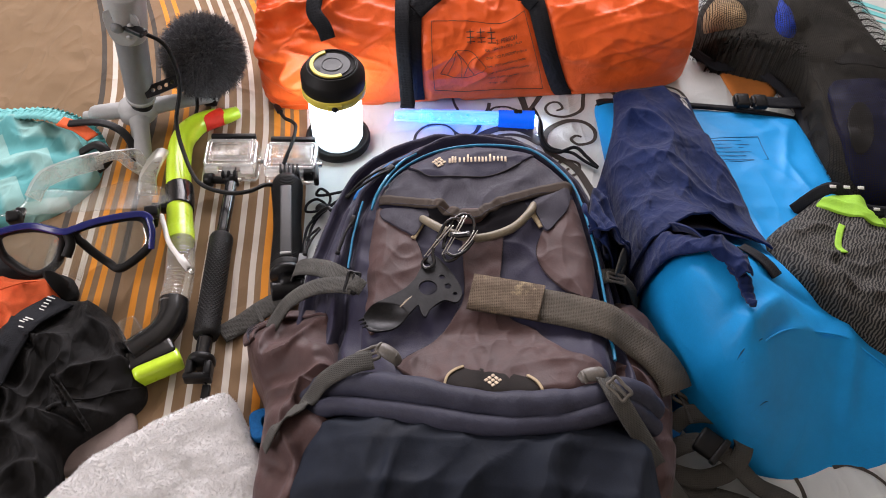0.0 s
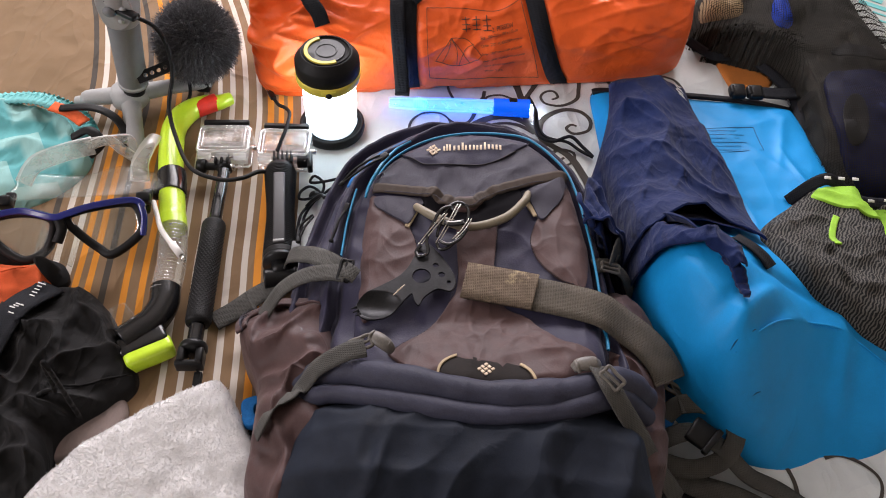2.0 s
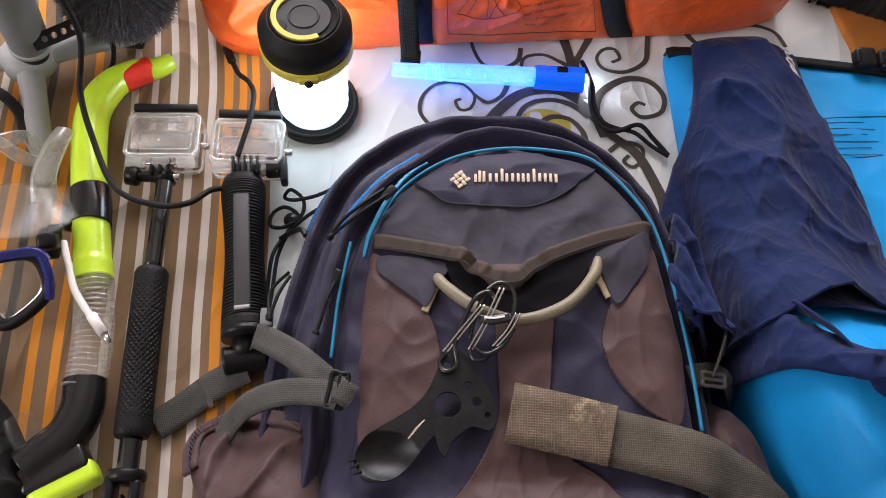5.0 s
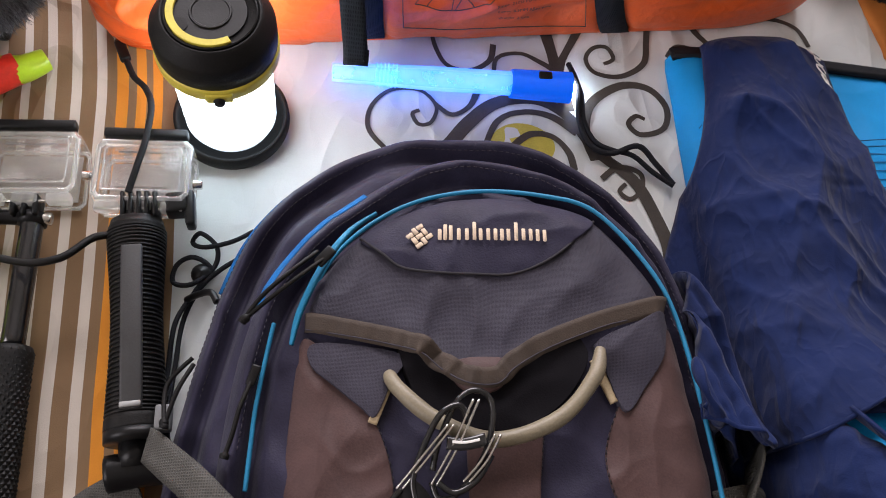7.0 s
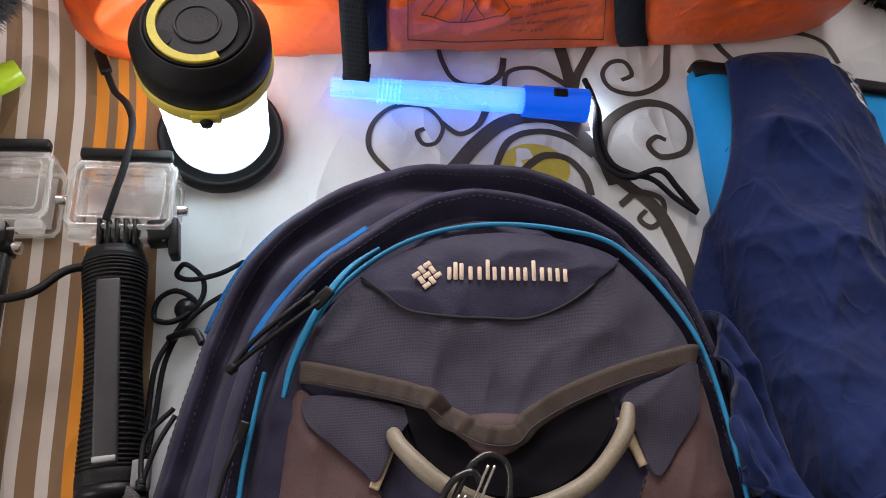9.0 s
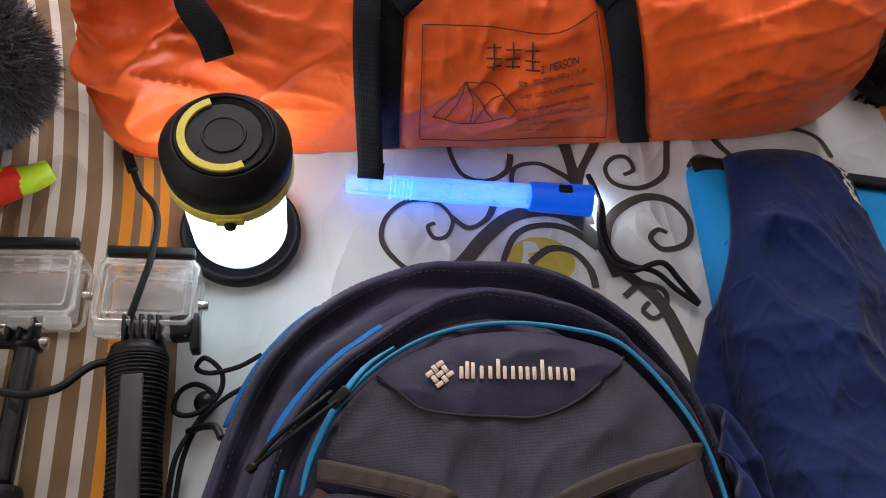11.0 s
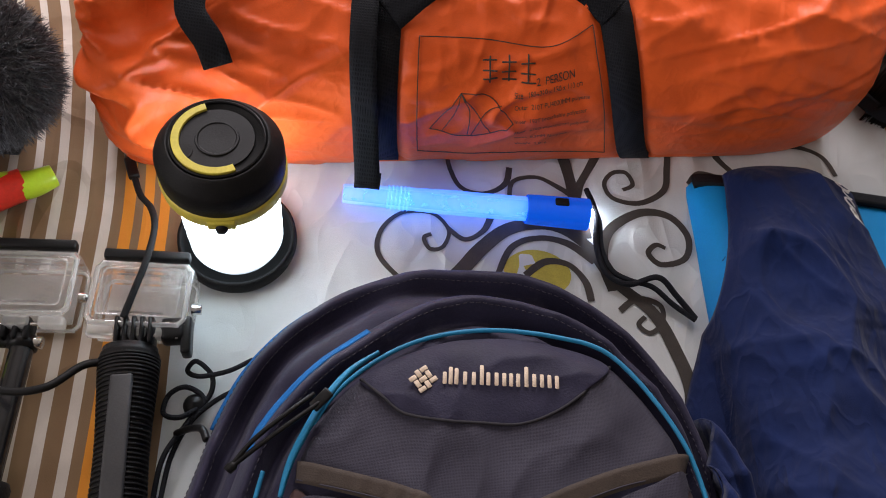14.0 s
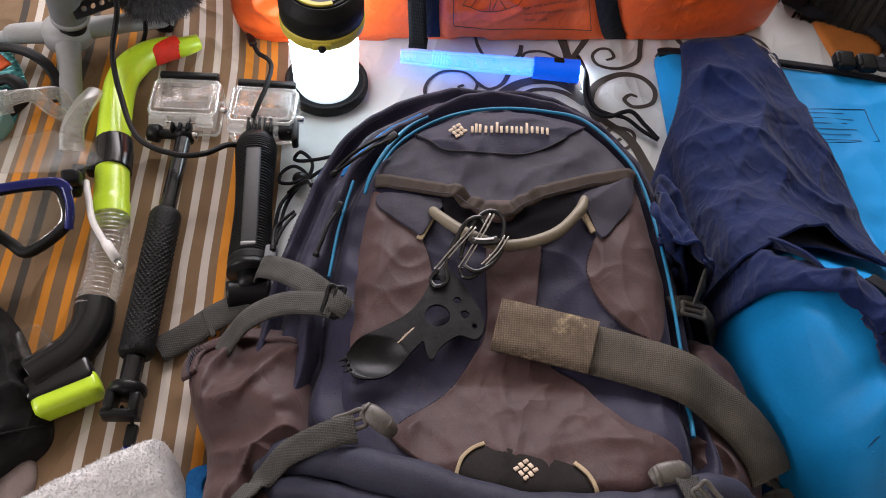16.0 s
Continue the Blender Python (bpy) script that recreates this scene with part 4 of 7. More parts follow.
    for i in range(3):
        for j in range(3):
            m = pose(0.0445 + (i - 1) * 0.0028 + (j - 1) * 0.0026, 0.7345 + (j - 1) * 0.0030 - (i - 1) * 0.0026, g(0.0445, 0.7375), 0, 0, 40 if (i + j) % 2 else -50)
            part("logo_mark", block(0.0026, 0.0042, 0.0008, m, 0.0003, 1), "logo", front)
    stems = [(0.0555, 0.0068), (0.0585, 0.0096), (0.0615, 0.0090), (0.0660, 0.0072), (0.0705, 0.0072), (0.0745, 0.0110), (0.0780, 0.0072), (0.0822, 0.0072), (0.0862, 0.0072),
             (0.0898, 0.0072), (0.0934, 0.0072), (0.0976, 0.0112), (0.1016, 0.0072), (0.1056, 0.0072), (0.1096, 0.0072), (0.1136, 0.0072)]
    for x, hh in stems:
        y = 0.7322 + 0.03 * (x - 0.055) + hh / 2
        part("logo_mark", block(0.0021, hh, 0.0008, pose(x, y, g(x, y), 0, 0, 2), 0.0004, 1), "logo", front)
    # badge at the foot of the front pocket
    bd = [(0.064, 0.455), (0.070, 0.468), (0.080, 0.474), (0.105, 0.472), (0.130, 0.467), (0.138, 0.458), (0.142, 0.446), (0.12, 0.445), (0.09, 0.449)]
    badge = part("badge", patch(bd, f, 0.0045, 0.004, 10, 70, 0.001), "badge", front, "dark badge with a cream diamond")
    for i in range(3):
        for j in range(3):
            x, y = 0.103 + (i - 1) * 0.0027 + (j - 1) * 0.0027, 0.4605 + (j - 1) * 0.0026 - (i - 1) * 0.0026
            part("logo_mark", block(0.0024, 0.0036, 0.0008, pose(x, y, f(x, y) + 0.006, -18, 0, 40 if (i + j) % 2 else -50), 0.0003, 1), "logo", badge)
    for pts in ([(0.0635, 0.451), (0.066, 0.463), (0.072, 0.471), (0.079, 0.4755)], [(0.131, 0.468), (0.138, 0.461), (0.1425, 0.452), (0.1445, 0.443)]):
        part("trim", ribbon(on(f, pts, 0.0055), 0.0022, 0.0015, 24), "tan", badge)

    # webbing
    def near_pack(x, y):
        return max(packz(x + dx, y + dy) for dx, dy in ((0, 0), (0.007, 0), (-0.007, 0), (0, 0.007), (0, -0.007)))
    belt = [(0.0855, 0.5605, 0.099), (0.115, 0.556, 0.1005), (0.145, 0.550, 0.102), (0.175, 0.544, 0.1015), (0.205, 0.537, 0.098), (0.228, 0.529, 0.090), (0.248, 0.517, 0.076), (0.262, 0.502, 0.056), (0.268, 0.490, 0.040)]
    belt = [(x, y, max(z, near_pack(x, y) + 0.004)) for x, y, z in belt]
    part("belt_strap", ribbon(belt, 0.036, 0.0018, 110, up=lambda u: (0.55 * max(0, u - 0.45), 0.0, 1.0)), "belt", b, "wide grey-brown webbing belt")
    part("hook_patch", ribbon([(x, y, z + 0.0032) for x, y, z in ((0.0825, 0.5612, belt[0][2]), belt[1], (0.146, 0.5497, belt[2][2]))], 0.0385, 0.0032, 40), "velcro", b, "worn khaki hook-and-loop patch")
    part("side_strap", ribbon([(-0.025, 0.569, 0.0900), (-0.034, 0.576, 0.0885), (-0.046, 0.586, 0.084), (-0.060, 0.598, 0.074), (-0.078, 0.611, 0.058), (-0.092, 0.621, 0.040), (-0.098, 0.625, 0.020)], 0.0185, 0.0018, 80, up=lambda u: (-0.25 - 0.45 * u, 0.0, 0.95 - 0.3 * u)), "web", b)
    part("side_strap", ribbon([(-0.025, 0.566, 0.0905), (-0.040, 0.569, 0.0880), (-0.064, 0.569, 0.0800), (-0.085, 0.564, 0.0650), (-0.097, 0.556, 0.0500), (-0.104, 0.546, 0.0400)], 0.0175, 0.0018, 80, up=lambda u: (-0.2 - 0.35 * u, -0.1 * u, 0.95 - 0.2 * u)), "web", b)
    part("strap_buckle", ladder(pose(-0.0265, 0.5710, 0.0900, 6, -6, 84), 0.021, 0.010, 0.0016), "black_plastic", b, "dark plastic ladder buckle")
    part("strap_loop", ribbon([(-0.016, 0.5665, 0.0875), (-0.021, 0.5685, 0.0905), (-0.027, 0.571, 0.0915)], 0.016, 0.0018, 14), "web", b)
    part("loose_strap", ribbon([(-0.100, 0.604, 0.016), (-0.122, 0.592, 0.010), (-0.142, 0.575, 0.005), (-0.160, 0.560, 0.004)], 0.022, 0.0016, 40), "web", b)
    part("strap_ridge", ribbon([(-0.134, 0.596, 0.0085), (-0.128, 0.586, 0.0085), (-0.121, 0.575, 0.0085)], 0.004, 0.002, 10), "web", b)
    lsp = [(0.004, 0.474, 0.1165), (-0.008, 0.470, 0.1165), (-0.020, 0.4650, 0.113), (-0.035, 0.4585, 0.103), (-0.046, 0.449, 0.089), (-0.053, 0.441, 0.075), (-0.061, 0.432, 0.060), (-0.070, 0.420, 0.045), (-0.078, 0.408, 0.030)]
    lsp = [(x, y, max(z, near_pack(x, y) + 0.003)) for x, y, z in lsp]
    part("compression_strap", ribbon(lsp, lambda u: 0.0165 - 0.004 * u, 0.0016, 90, up=lambda u: (-0.25 - 0.5 * u - 0.9 * max(0, u - 0.45), -0.30 - 0.5 * max(0, u - 0.45), 0.9 - 0.75 * u)), "web", b)
    rsp = [(0.190, 0.462, 0.132), (0.198, 0.444, 0.136), (0.210, 0.433, 0.122), (0.222, 0.426, 0.106), (0.234, 0.419, 0.089), (0.251, 0.410, 0.062), (0.276, 0.400, 0.028)]
    part("compression_strap", ribbon(rsp, 0.0175, 0.0016, 70, up=lambda u: (0.45, -0.35, 0.8)), "web", b)
    for m in (pose(0.000, 0.4775, 0.1165, 20, -8, 25), pose(0.200, 0.4485, 0.1385, 25, 15, -42)):
        part("strap_slider", ladder(m, 0.0165, 0.0095, 0.0015), "grey_plastic", b, "worn grey plastic slider")
    for m in (pose(0.016, 0.4815, 0.1145, 10, 5, -24), pose(0.182, 0.4635, 0.1310, 10, 4, 24)):
        body2 = tube([m @ Vector(p) for p in ((-0.012, 0, -0.001), (-0.007, 0.001, 0.002), (0.0, 0.0, 0.003), (0.007, -0.001, 0.002), (0.012, -0.002, -0.002))], lambda u: 0.0032 + 0.0030 * math.sin(math.pi * u) ** 0.7, 14, 40, flat=0.5)
        lip = tube([m @ Vector(p) for p in ((-0.009, -0.005, 0.002), (-0.010, 0.0, 0.004), (-0.009, 0.005, 0.002))], 0.0016, 8, 16)
        lip2 = tube([m @ Vector(p) for p in ((0.006, -0.0045, 0.002), (0.0075, 0.0, 0.004), (0.006, 0.0045, 0.002))], 0.0013, 8, 16)
        part("gatekeeper_hook", join(body2, lip, lip2), "grey_plastic", b, "worn grey plastic hook")
    part("side_strap", ribbon([(0.204, 0.598, 0.088), (0.220, 0.602, 0.086), (0.236, 0.604, 0.070), (0.250, 0.600, 0.045)], 0.016, 0.0016, 36), "web", b)
    part("strap_loop", ribbon([(0.220, 0.600, 0.088), (0.224, 0.612, 0.094), (0.229, 0.622, 0.092), (0.233, 0.625, 0.080), (0.230, 0.615, 0.07)], 0.016, 0.0016, 36, up=(1, -0.2, 0.3)), "web", b)
    part("strap_slider", ladder(pose(0.220, 0.597, 0.089, 15, 20, 5), 0.018, 0.008, 0.0014), "grey_plastic", b)

    # zip pulls of knotted cord
    for pts in ([(-0.006, 0.716, 0.094), (-0.020, 0.702, 0.096), (-0.034, 0.690, 0.092), (-0.045, 0.680, 0.088)], [(-0.010, 0.720, 0.093), (-0.022, 0.707, 0.096), (-0.036, 0.693, 0.093), (-0.046, 0.679, 0.087)],
                [(-0.037, 0.650, 0.084), (-0.041, 0.635, 0.086), (-0.043, 0.622, 0.085), (-0.046, 0.610, 0.082)], [(-0.0745, 0.668, 0.052), (-0.086, 0.652, 0.05), (-0.083, 0.63, 0.055)], [(-0.073, 0.664, 0.054), (-0.079, 0.648, 0.056), (-0.083, 0.628, 0.055)]):
        part("zip_pull", tube(pts, lambda u: 0.0013 + (0.0012 if u > 0.9 else 0), 7, 40), "black_rubber", b, "knotted black cord pull")
    part("zip_slider", block(0.006, 0.012, 0.003, pose(-0.006, 0.717, 0.094, 10, 0, -40), 0.001), "dark_steel", b)
    part("zip_slider", block(0.005, 0.011, 0.003, pose(-0.0365, 0.652, 0.0845, 10, 0, -15), 0.001), "dark_steel", b)
    # zigzag-sewn mouth of the left pocket
    rim = [(x, y, PL.z(x, y) + 0.003) for x, y in ((-0.116, 0.520), (-0.122, 0.538), (-0.120, 0.551), (-0.108, 0.559), (-0.090, 0.562), (-0.066, 0.560), (-0.046, 0.553))]
    pr = part("pocket_rim", ribbon(rim, 0.011, 0.003, 90, PL.z, 0.002, up=(-0.45, 0.35, 0.8)), "mauve", b, "stretch rim with zigzag stitches")
    zig = [(x + (-0.0020 if i % 2 else 0.0020), y + (0.0028 if i % 2 else -0.0028), max(z, PL.z(x, y)) + 0.0042) for i, (x, y, z) in enumerate(spline(rim, 60)[:40])]
    part("zigzag_stitch", tube(zig, 0.0005, 5, raw=True), "thread", pr)
    return b


backpack()


# ---- camping lantern ----
def lantern():
    x, y = -0.083, 0.852
    b = thing("camping_lantern", "lit collapsible camping lantern with black and yellow head", "lantern")
    m = pose(x, y, 0.0)
    part("foot", lathe([(0.035, 0.001), (0.0380, 0.002), (0.0392, 0.006), (0.0388, 0.0125), (0.0372, 0.014), (0.0355, 0.0125), (0.0345, 0.008), (0.0, 0.008)], 64, m, False), "black_rubber", b)
    prof = [(0.0275, 0.008)]
    for k in range(5):
        z = 0.012 + k * 0.0137
        prof += [(0.0290 + 0.0002 * k, z), (0.0304 + 0.0002 * k, z + 0.003), (0.0300 + 0.0002 * k, z + 0.0095), (0.0286 + 0.0002 * k, z + 0.0127)]
    prof += [(0.029, 0.082)]
    part("diffuser", lathe(prof, 64, m), "glow", b, "glowing white ribbed diffuser")
    part("collar", lathe([(0.028, 0.078), (0.0345, 0.0795), (0.0368, 0.083), (0.0372, 0.090), (0.0368, 0.0925)], 64, m), "yellow", b, "yellow plastic collar")
    part("head", lathe([(0.0345, 0.0905), (0.0362, 0.092), (0.0366, 0.100), (0.0364, 0.1075), (0.0352, 0.1095), (0.0300, 0.1165), (0.0285, 0.1180), (0.0278, 0.1182), (0.0274, 0.1172), (0.0, 0.1172)], 72, m, False), "black_rubber", b)
    part("cap_ring", lathe([(0.0265, 0.1170), (0.0267, 0.1186), (0.0260, 0.1190), (0.0253, 0.1186), (0.0252, 0.1170)], 72, m, False), "black_plastic", b, smooth=False)
    part("cap_disc", lathe([(0.0, 0.1182), (0.0103, 0.1184), (0.0108, 0.1190), (0.0119, 0.1190), (0.0123, 0.1180)], 56, m, False), "black_plastic", b, smooth=False)
    part("cap", lathe([(0.0, 0.1180), (0.0205, 0.1182), (0.0208, 0.1174)], 56, m, False), "black_plastic", b, smooth=False)
    a0, a1 = radians(118), radians(305)
    o = [(0.0246 * math.cos(a), 0.0246 * math.sin(a)) for a in np.linspace(a0, a1, 40)] + [(0.0208 * math.cos(a), 0.0208 * math.sin(a)) for a in np.linspace(a1, a0, 40)]
    part("hanging_loop", plate([o], 0.0022, pose(x, y, 0.1185), 0.0003), "yellow", b, "yellow folding hook")
    o = [(-0.0165 + 0.0055 * math.cos(a), -0.0115 + 0.0055 * math.sin(a)) for a in np.linspace(0, 6.28, 20, endpoint=False)]
    part("thumb_notch", plate([o], 0.0008, pose(x, y, 0.1184)), "black_rubber", b)
    part("switch_plate", block(0.016, 0.003, 0.007, pose(x + 0.006, y - 0.0362, 0.0862, 0, 0, 9), 0.0012), "yellow", b)
    part("switch", lathe([(0.0, 0.0025), (0.003, 0.002), (0.0036, 0)], 20, pose(x + 0.0065, y - 0.0385, 0.0855, 90, 0, 9), False), "black_rubber", b)
    return b


lantern()


# ---- tent in its bag ----
def tent_axis(u):
    """Middle of the roll from the tied end to the flat end."""
    x = -0.190 + 0.548 * u
    return np.array((x, 1.008 + 0.175 * (x + 0.039), 0.0))


def fold(p, q, seed, k=2.6):
    """A sharp-backed crease of thin nylon, 0 to 1."""
    return max(0.0, 1 - abs(noise.noise((p, q, seed))) * k) ** 2


def tent_point(u, a, lift=0.0):
    """u along the roll, a round it from the front foot over the top."""
    e = min(1.0, max(0.0, u / 0.10)), min(1.0, max(0.0, (1 - u) / 0.15))
    sh = (0.55 + 0.45 * math.sqrt(max(0, 1 - (1 - e[0]) ** 2))) * (0.72 + 0.28 * math.sqrt(max(0, 1 - (1 - e[1]) ** 2)))
    ry, rz = 0.092 * sh + lift, 0.066 * (0.5 + 0.5 * sh) + lift
    ca, sa = math.cos(a), math.sin(a)
    w = 0.005 * fbm(u * 1.2, a * 0.16, 0.2, 7.0, 3)
    left = math.exp(-(u / 0.24) ** 2)
    right = math.exp(-((0.82 - u) / 0.13) ** 2)
    mid = math.exp(-((u - 0.50) / 0.13) ** 2)
    w += 0.016 * left * (fold(u * 5.0 + 1.0, a * 2.3 - u * 7.0, 1.3, 2.2) - 0.3)
    w += 0.007 * left * (fold(u * 9.0, a * 4.2 + u * 9.0, 4.3) - 0.2)
    high = min(1.0, max(0.15, sa + 0.35))
    w += high * (0.006 * right + 0.002) * (fold(u * 3.2, a * 2.6 + u * 6.0, 7.3, 3.2) - 0.2)
    w += high * (0.003 * right + 0.001) * (fold(u * 6.0 - a, a * 4.6 - u * 7.0, 9.3, 4.0) - 0.15)
    w += 0.004 * mid * (fold(u * 6.0 + a * 1.2, a * 2.0 - u * 8.0, 3.1, 3.4) - 0.2)
    w += 0.003 * mid * (fold(u * 24.0, a * 1.6 + 5.0, 6.1, 3.0) - 0.2) * max(0.0, math.sin(a + 0.1))
    if sa < 0:
        w *= max(0.2, 1 + 1.6 * sa)
    for s0 in (0.361 - 0.0075 * (a + 1), 0.708 - 0.044 * (a + 1)):
        near = math.exp(-((u - s0) / 0.026) ** 4)
        w = w * (1 - 0.85 * near) - 0.004 * near
    c = tent_axis(u)
    k = 1.0 if sa > 0 else 0.16
    y = c[1] - (ry + w) * math.copysign(abs(ca) ** k, ca)
    z = 0.060 + (rz + w) * sa
    return (c[0], y, max(0.001, z))


def tent():
    b = thing("tent_bag", "rolled tent in a bright orange nylon bag with black straps", "tent bag")
    nu, na = 320, 200
    V, Fc = [], []
    for i in range(nu):
        for j in range(na):
            V.append(tent_point(i / (nu - 1), 2 * math.pi * j / na - 0.9))
    for i in range(nu - 1):
        for j in range(na):
            Fc.append((i * na + j, i * na + (j + 1) % na, (i + 1) * na + (j + 1) % na, (i + 1) * na + j))
    Fc += [tuple(range(na))[::-1], tuple((nu - 1) * na + j for j in range(na))]
    part("bag", (V, Fc), "orange", b)

    def strap(name, u0, a0, a1, w, lift, slant=0.0, mt="black_web", n=60):
        V, Fc = [], []
        for i in range(n):
            a = a0 + (a1 - a0) * i / (n - 1)
            for k, (du, lf) in enumerate(((-w / 2, lift), (w / 2, lift), (w / 2, lift - 0.003), (-w / 2, lift - 0.003))):
                V.append(tent_point(u0 + du + slant * (a - a0), a, lf))
        for i in range(n - 1):
            for k in range(4):
                Fc.append((i * 4 + k, i * 4 + (k + 1) % 4, (i + 1) * 4 + (k + 1) % 4, (i + 1) * 4 + k))
        Fc += [(0, 1, 2, 3), tuple((n - 1) * 4 + k for k in (3, 2, 1, 0))]
        return part(name, (V, Fc), mt, b)
    strap("strap", 0.361, -1.0, 2.6, 0.036, 0.0028, -0.0075)
    strap("strap", 0.708, -1.0, 2.6, 0.040, 0.0036, -0.044)
    # free strap end hanging to the bed
    P = [tent_point(u, a, 0.007) for u, a in ((0.316, 1.9), (0.318, 1.6), (0.320, 1.2), (0.324, 0.8), (0.330, 0.4), (0.334, 0.1))]
    P += [(-0.0045, 0.908, 0.050), (-0.0025, 0.900, 0.037), (-0.0015, 0.8925, 0.027)]
    free = part("strap_end", ribbon(P, 0.0170, 0.0016, 90, up=lambda u: (0.0, -0.9 + 0.2 * u, 0.6 + 0.4 * u)), "black_web", b)
    part("stitched_hem", ribbon([(P[-1][0], P[-1][1] + 0.010, P[-1][2] + 0.0045), (P[-1][0], P[-1][1] + 0.005, P[-1][2] + 0.003), (P[-1][0], P[-1][1] - 0.001, P[-1][2] + 0.002)], 0.0176, 0.0030, 10, up=(0, -0.6, 0.7)), "black_web", free)
    # carry handle
    A, B = tent_point(0.350, 1.0, 0.006), tent_point(0.616, 1.03, 0.006)
    arch = [(A[0] + (B[0] - A[0]) * q, A[1] + (B[1] - A[1]) * q + 0.034 * math.sin(q * math.pi), 0.119 + 0.024 * math.sin(q * math.pi)) for q in (0.12, 0.3, 0.5, 0.7, 0.88)]
    part("carry_handle", ribbon([A, *arch, B], 0.022, 0.0025, 60, up=(0, -0.6, 0.8)), "black_web", b)
    # compression strap and buckle near the tied end
    q = [tent_point(0.135, a, 0.006) for a in (1.75, 1.5, 1.25, 1.0)]
    q += [tent_point(0.158, 0.80, 0.012), tent_point(0.169, 0.63, 0.008)]
    part("compression_strap", ribbon(q, 0.018, 0.0018, 40, up=lambda u: (0.15, -0.65, 0.75)), "black_web", b)
    bx, by, bz = tent_point(0.133, 1.5, 0.010)
    part("buckle", join(block(0.022, 0.030, 0.007, pose(bx, by, bz, 20, 0, 5), 0.002), block(0.026, 0.010, 0.005, pose(bx, by - 0.016, bz - 0.006, 30, 0, 5), 0.002)), "black_plastic", b, "black side-release buckle")
    # printed frame, tent drawing and text
    def on_bag(px, py):
        """Print coordinates, metres right and up, on the front of the bag."""
        i, k = px / 0.115, py / 0.082
        u = (0.402 * (1 - i) + 0.655 * i) * (1 - k) + (0.383 * (1 - i) + 0.605 * i) * k
        a = (-0.50 * (1 - i) - 0.66 * i) * (1 - k) + (0.847 * (1 - i) + 0.948 * i) * k
        return Vector(tent_point(u, a, 0.0012))

    def line(pts, w=0.0007, n=40, closed=False):
        P = spline([(x, y, 0) for x, y in pts], n, closed) if n else np.array([(x, y, 0) for x, y in pts])
        return tube([on_bag(p[0], p[1]) for p in P], w / 2, 5, closed=False, raw=True)
    fr = [line([(0, 0), (0.03, -0.002), (0.06, 0.001), (0.115, 0.002)]), line([(0.115, 0.002), (0.114, 0.04), (0.108, 0.082)]), line([(0.108, 0.082), (0.08, 0.074), (0.04, 0.079), (0.002, 0.082)]), line([(0.002, 0.082), (0.001, 0.04), (0, 0)])]
    for vf in fr:
        part("printed_line", vf, "ink", b)
    tl = [line([(0.008, 0.025), (0.017, 0.039), (0.027, 0.052)]), line([(0.027, 0.052), (0.039, 0.052), (0.049, 0.046), (0.058, 0.034)]), line([(0.008, 0.025), (0.029, 0.020), (0.044, 0.024), (0.058, 0.034)]),
          line([(0.027, 0.052), (0.032, 0.040), (0.030, 0.020)]), line([(0.027, 0.052), (0.036, 0.040), (0.044, 0.024)]), line([(0.051, 0.046), (0.041, 0.040), (0.032, 0.020)]), line([(0.027, 0.052), (0.023, 0.038), (0.015, 0.023)])]
    for vf in tl:
        part("printed_line", vf, "ink", b)
    for k in range(3):
        m = [line([(0.040 + k * 0.0115, 0.060 + dy - k * 0.001), (0.0485 + k * 0.0115, 0.060 + dy - k * 0.001)], 0.0011, 6) for dy in (0.0, 0.004, 0.009)]
        m += [line([(0.044 + k * 0.0115, 0.058), (0.0445 + k * 0.0115, 0.071)], 0.0011, 6)]
        part("printed_mark", join(*m), "ink", b)
    rows = [("2  PERSON", 0.072, 0.0565, 0.0055)]
    rows += [(q, 0.0587, 0.0500 - 0.0078 * k, 0.0036) for k, q in enumerate(("Size   180+210 x 150 x 110 cm", "Outer  210T PU4000MM polyester", "Inner  190T breathable polyester",
                                                                            "Floor  210D PU4500MM polyester", "Flame  8.5MM Alloy pole", "Weight  2.5Kg"))]
    for text, x0, y0, size in rows:
        V, Fc = words(text, size, None, thick=0.0)
        V = [on_bag(x0 + min(v[0], 0.05) * 0.92, y0 + v[1] + 0.14 * v[0]) for v in V]
        part("printed_text", (V, Fc), "ink", b, smooth=False)
    return b


tent()


# ---- dry bag ----
SEAM = [(0.275, 0.462), (0.295, 0.482), (0.311, 0.496), (0.334, 0.514), (0.360, 0.531), (0.390, 0.541), (0.421, 0.545), (0.445, 0.539), (0.470, 0.527), (0.520, 0.500)]


def ridge(x, y, a, b, w):
    """A straight fold from a to b, 1 on its back."""
    ax, ay = b[0] - a[0], b[1] - a[1]
    l2 = ax * ax + ay * ay
    k = min(1, max(0, ((x - a[0]) * ax + (y - a[1]) * ay) / l2))
    d = math.hypot(x - a[0] - k * ax, y - a[1] - k * ay)
    return math.exp(-abs(d / w) ** 1.4) * math.sin(math.pi * min(0.98, max(0.02, k))) ** 0.5


BACK_X, BACK_H = (0.245, 0.285, 0.312, 0.350, 0.395, 0.440, 0.500, 0.540), (0.134, 0.146, 0.147, 0.126, 0.099, 0.080, 0.058, 0.045)


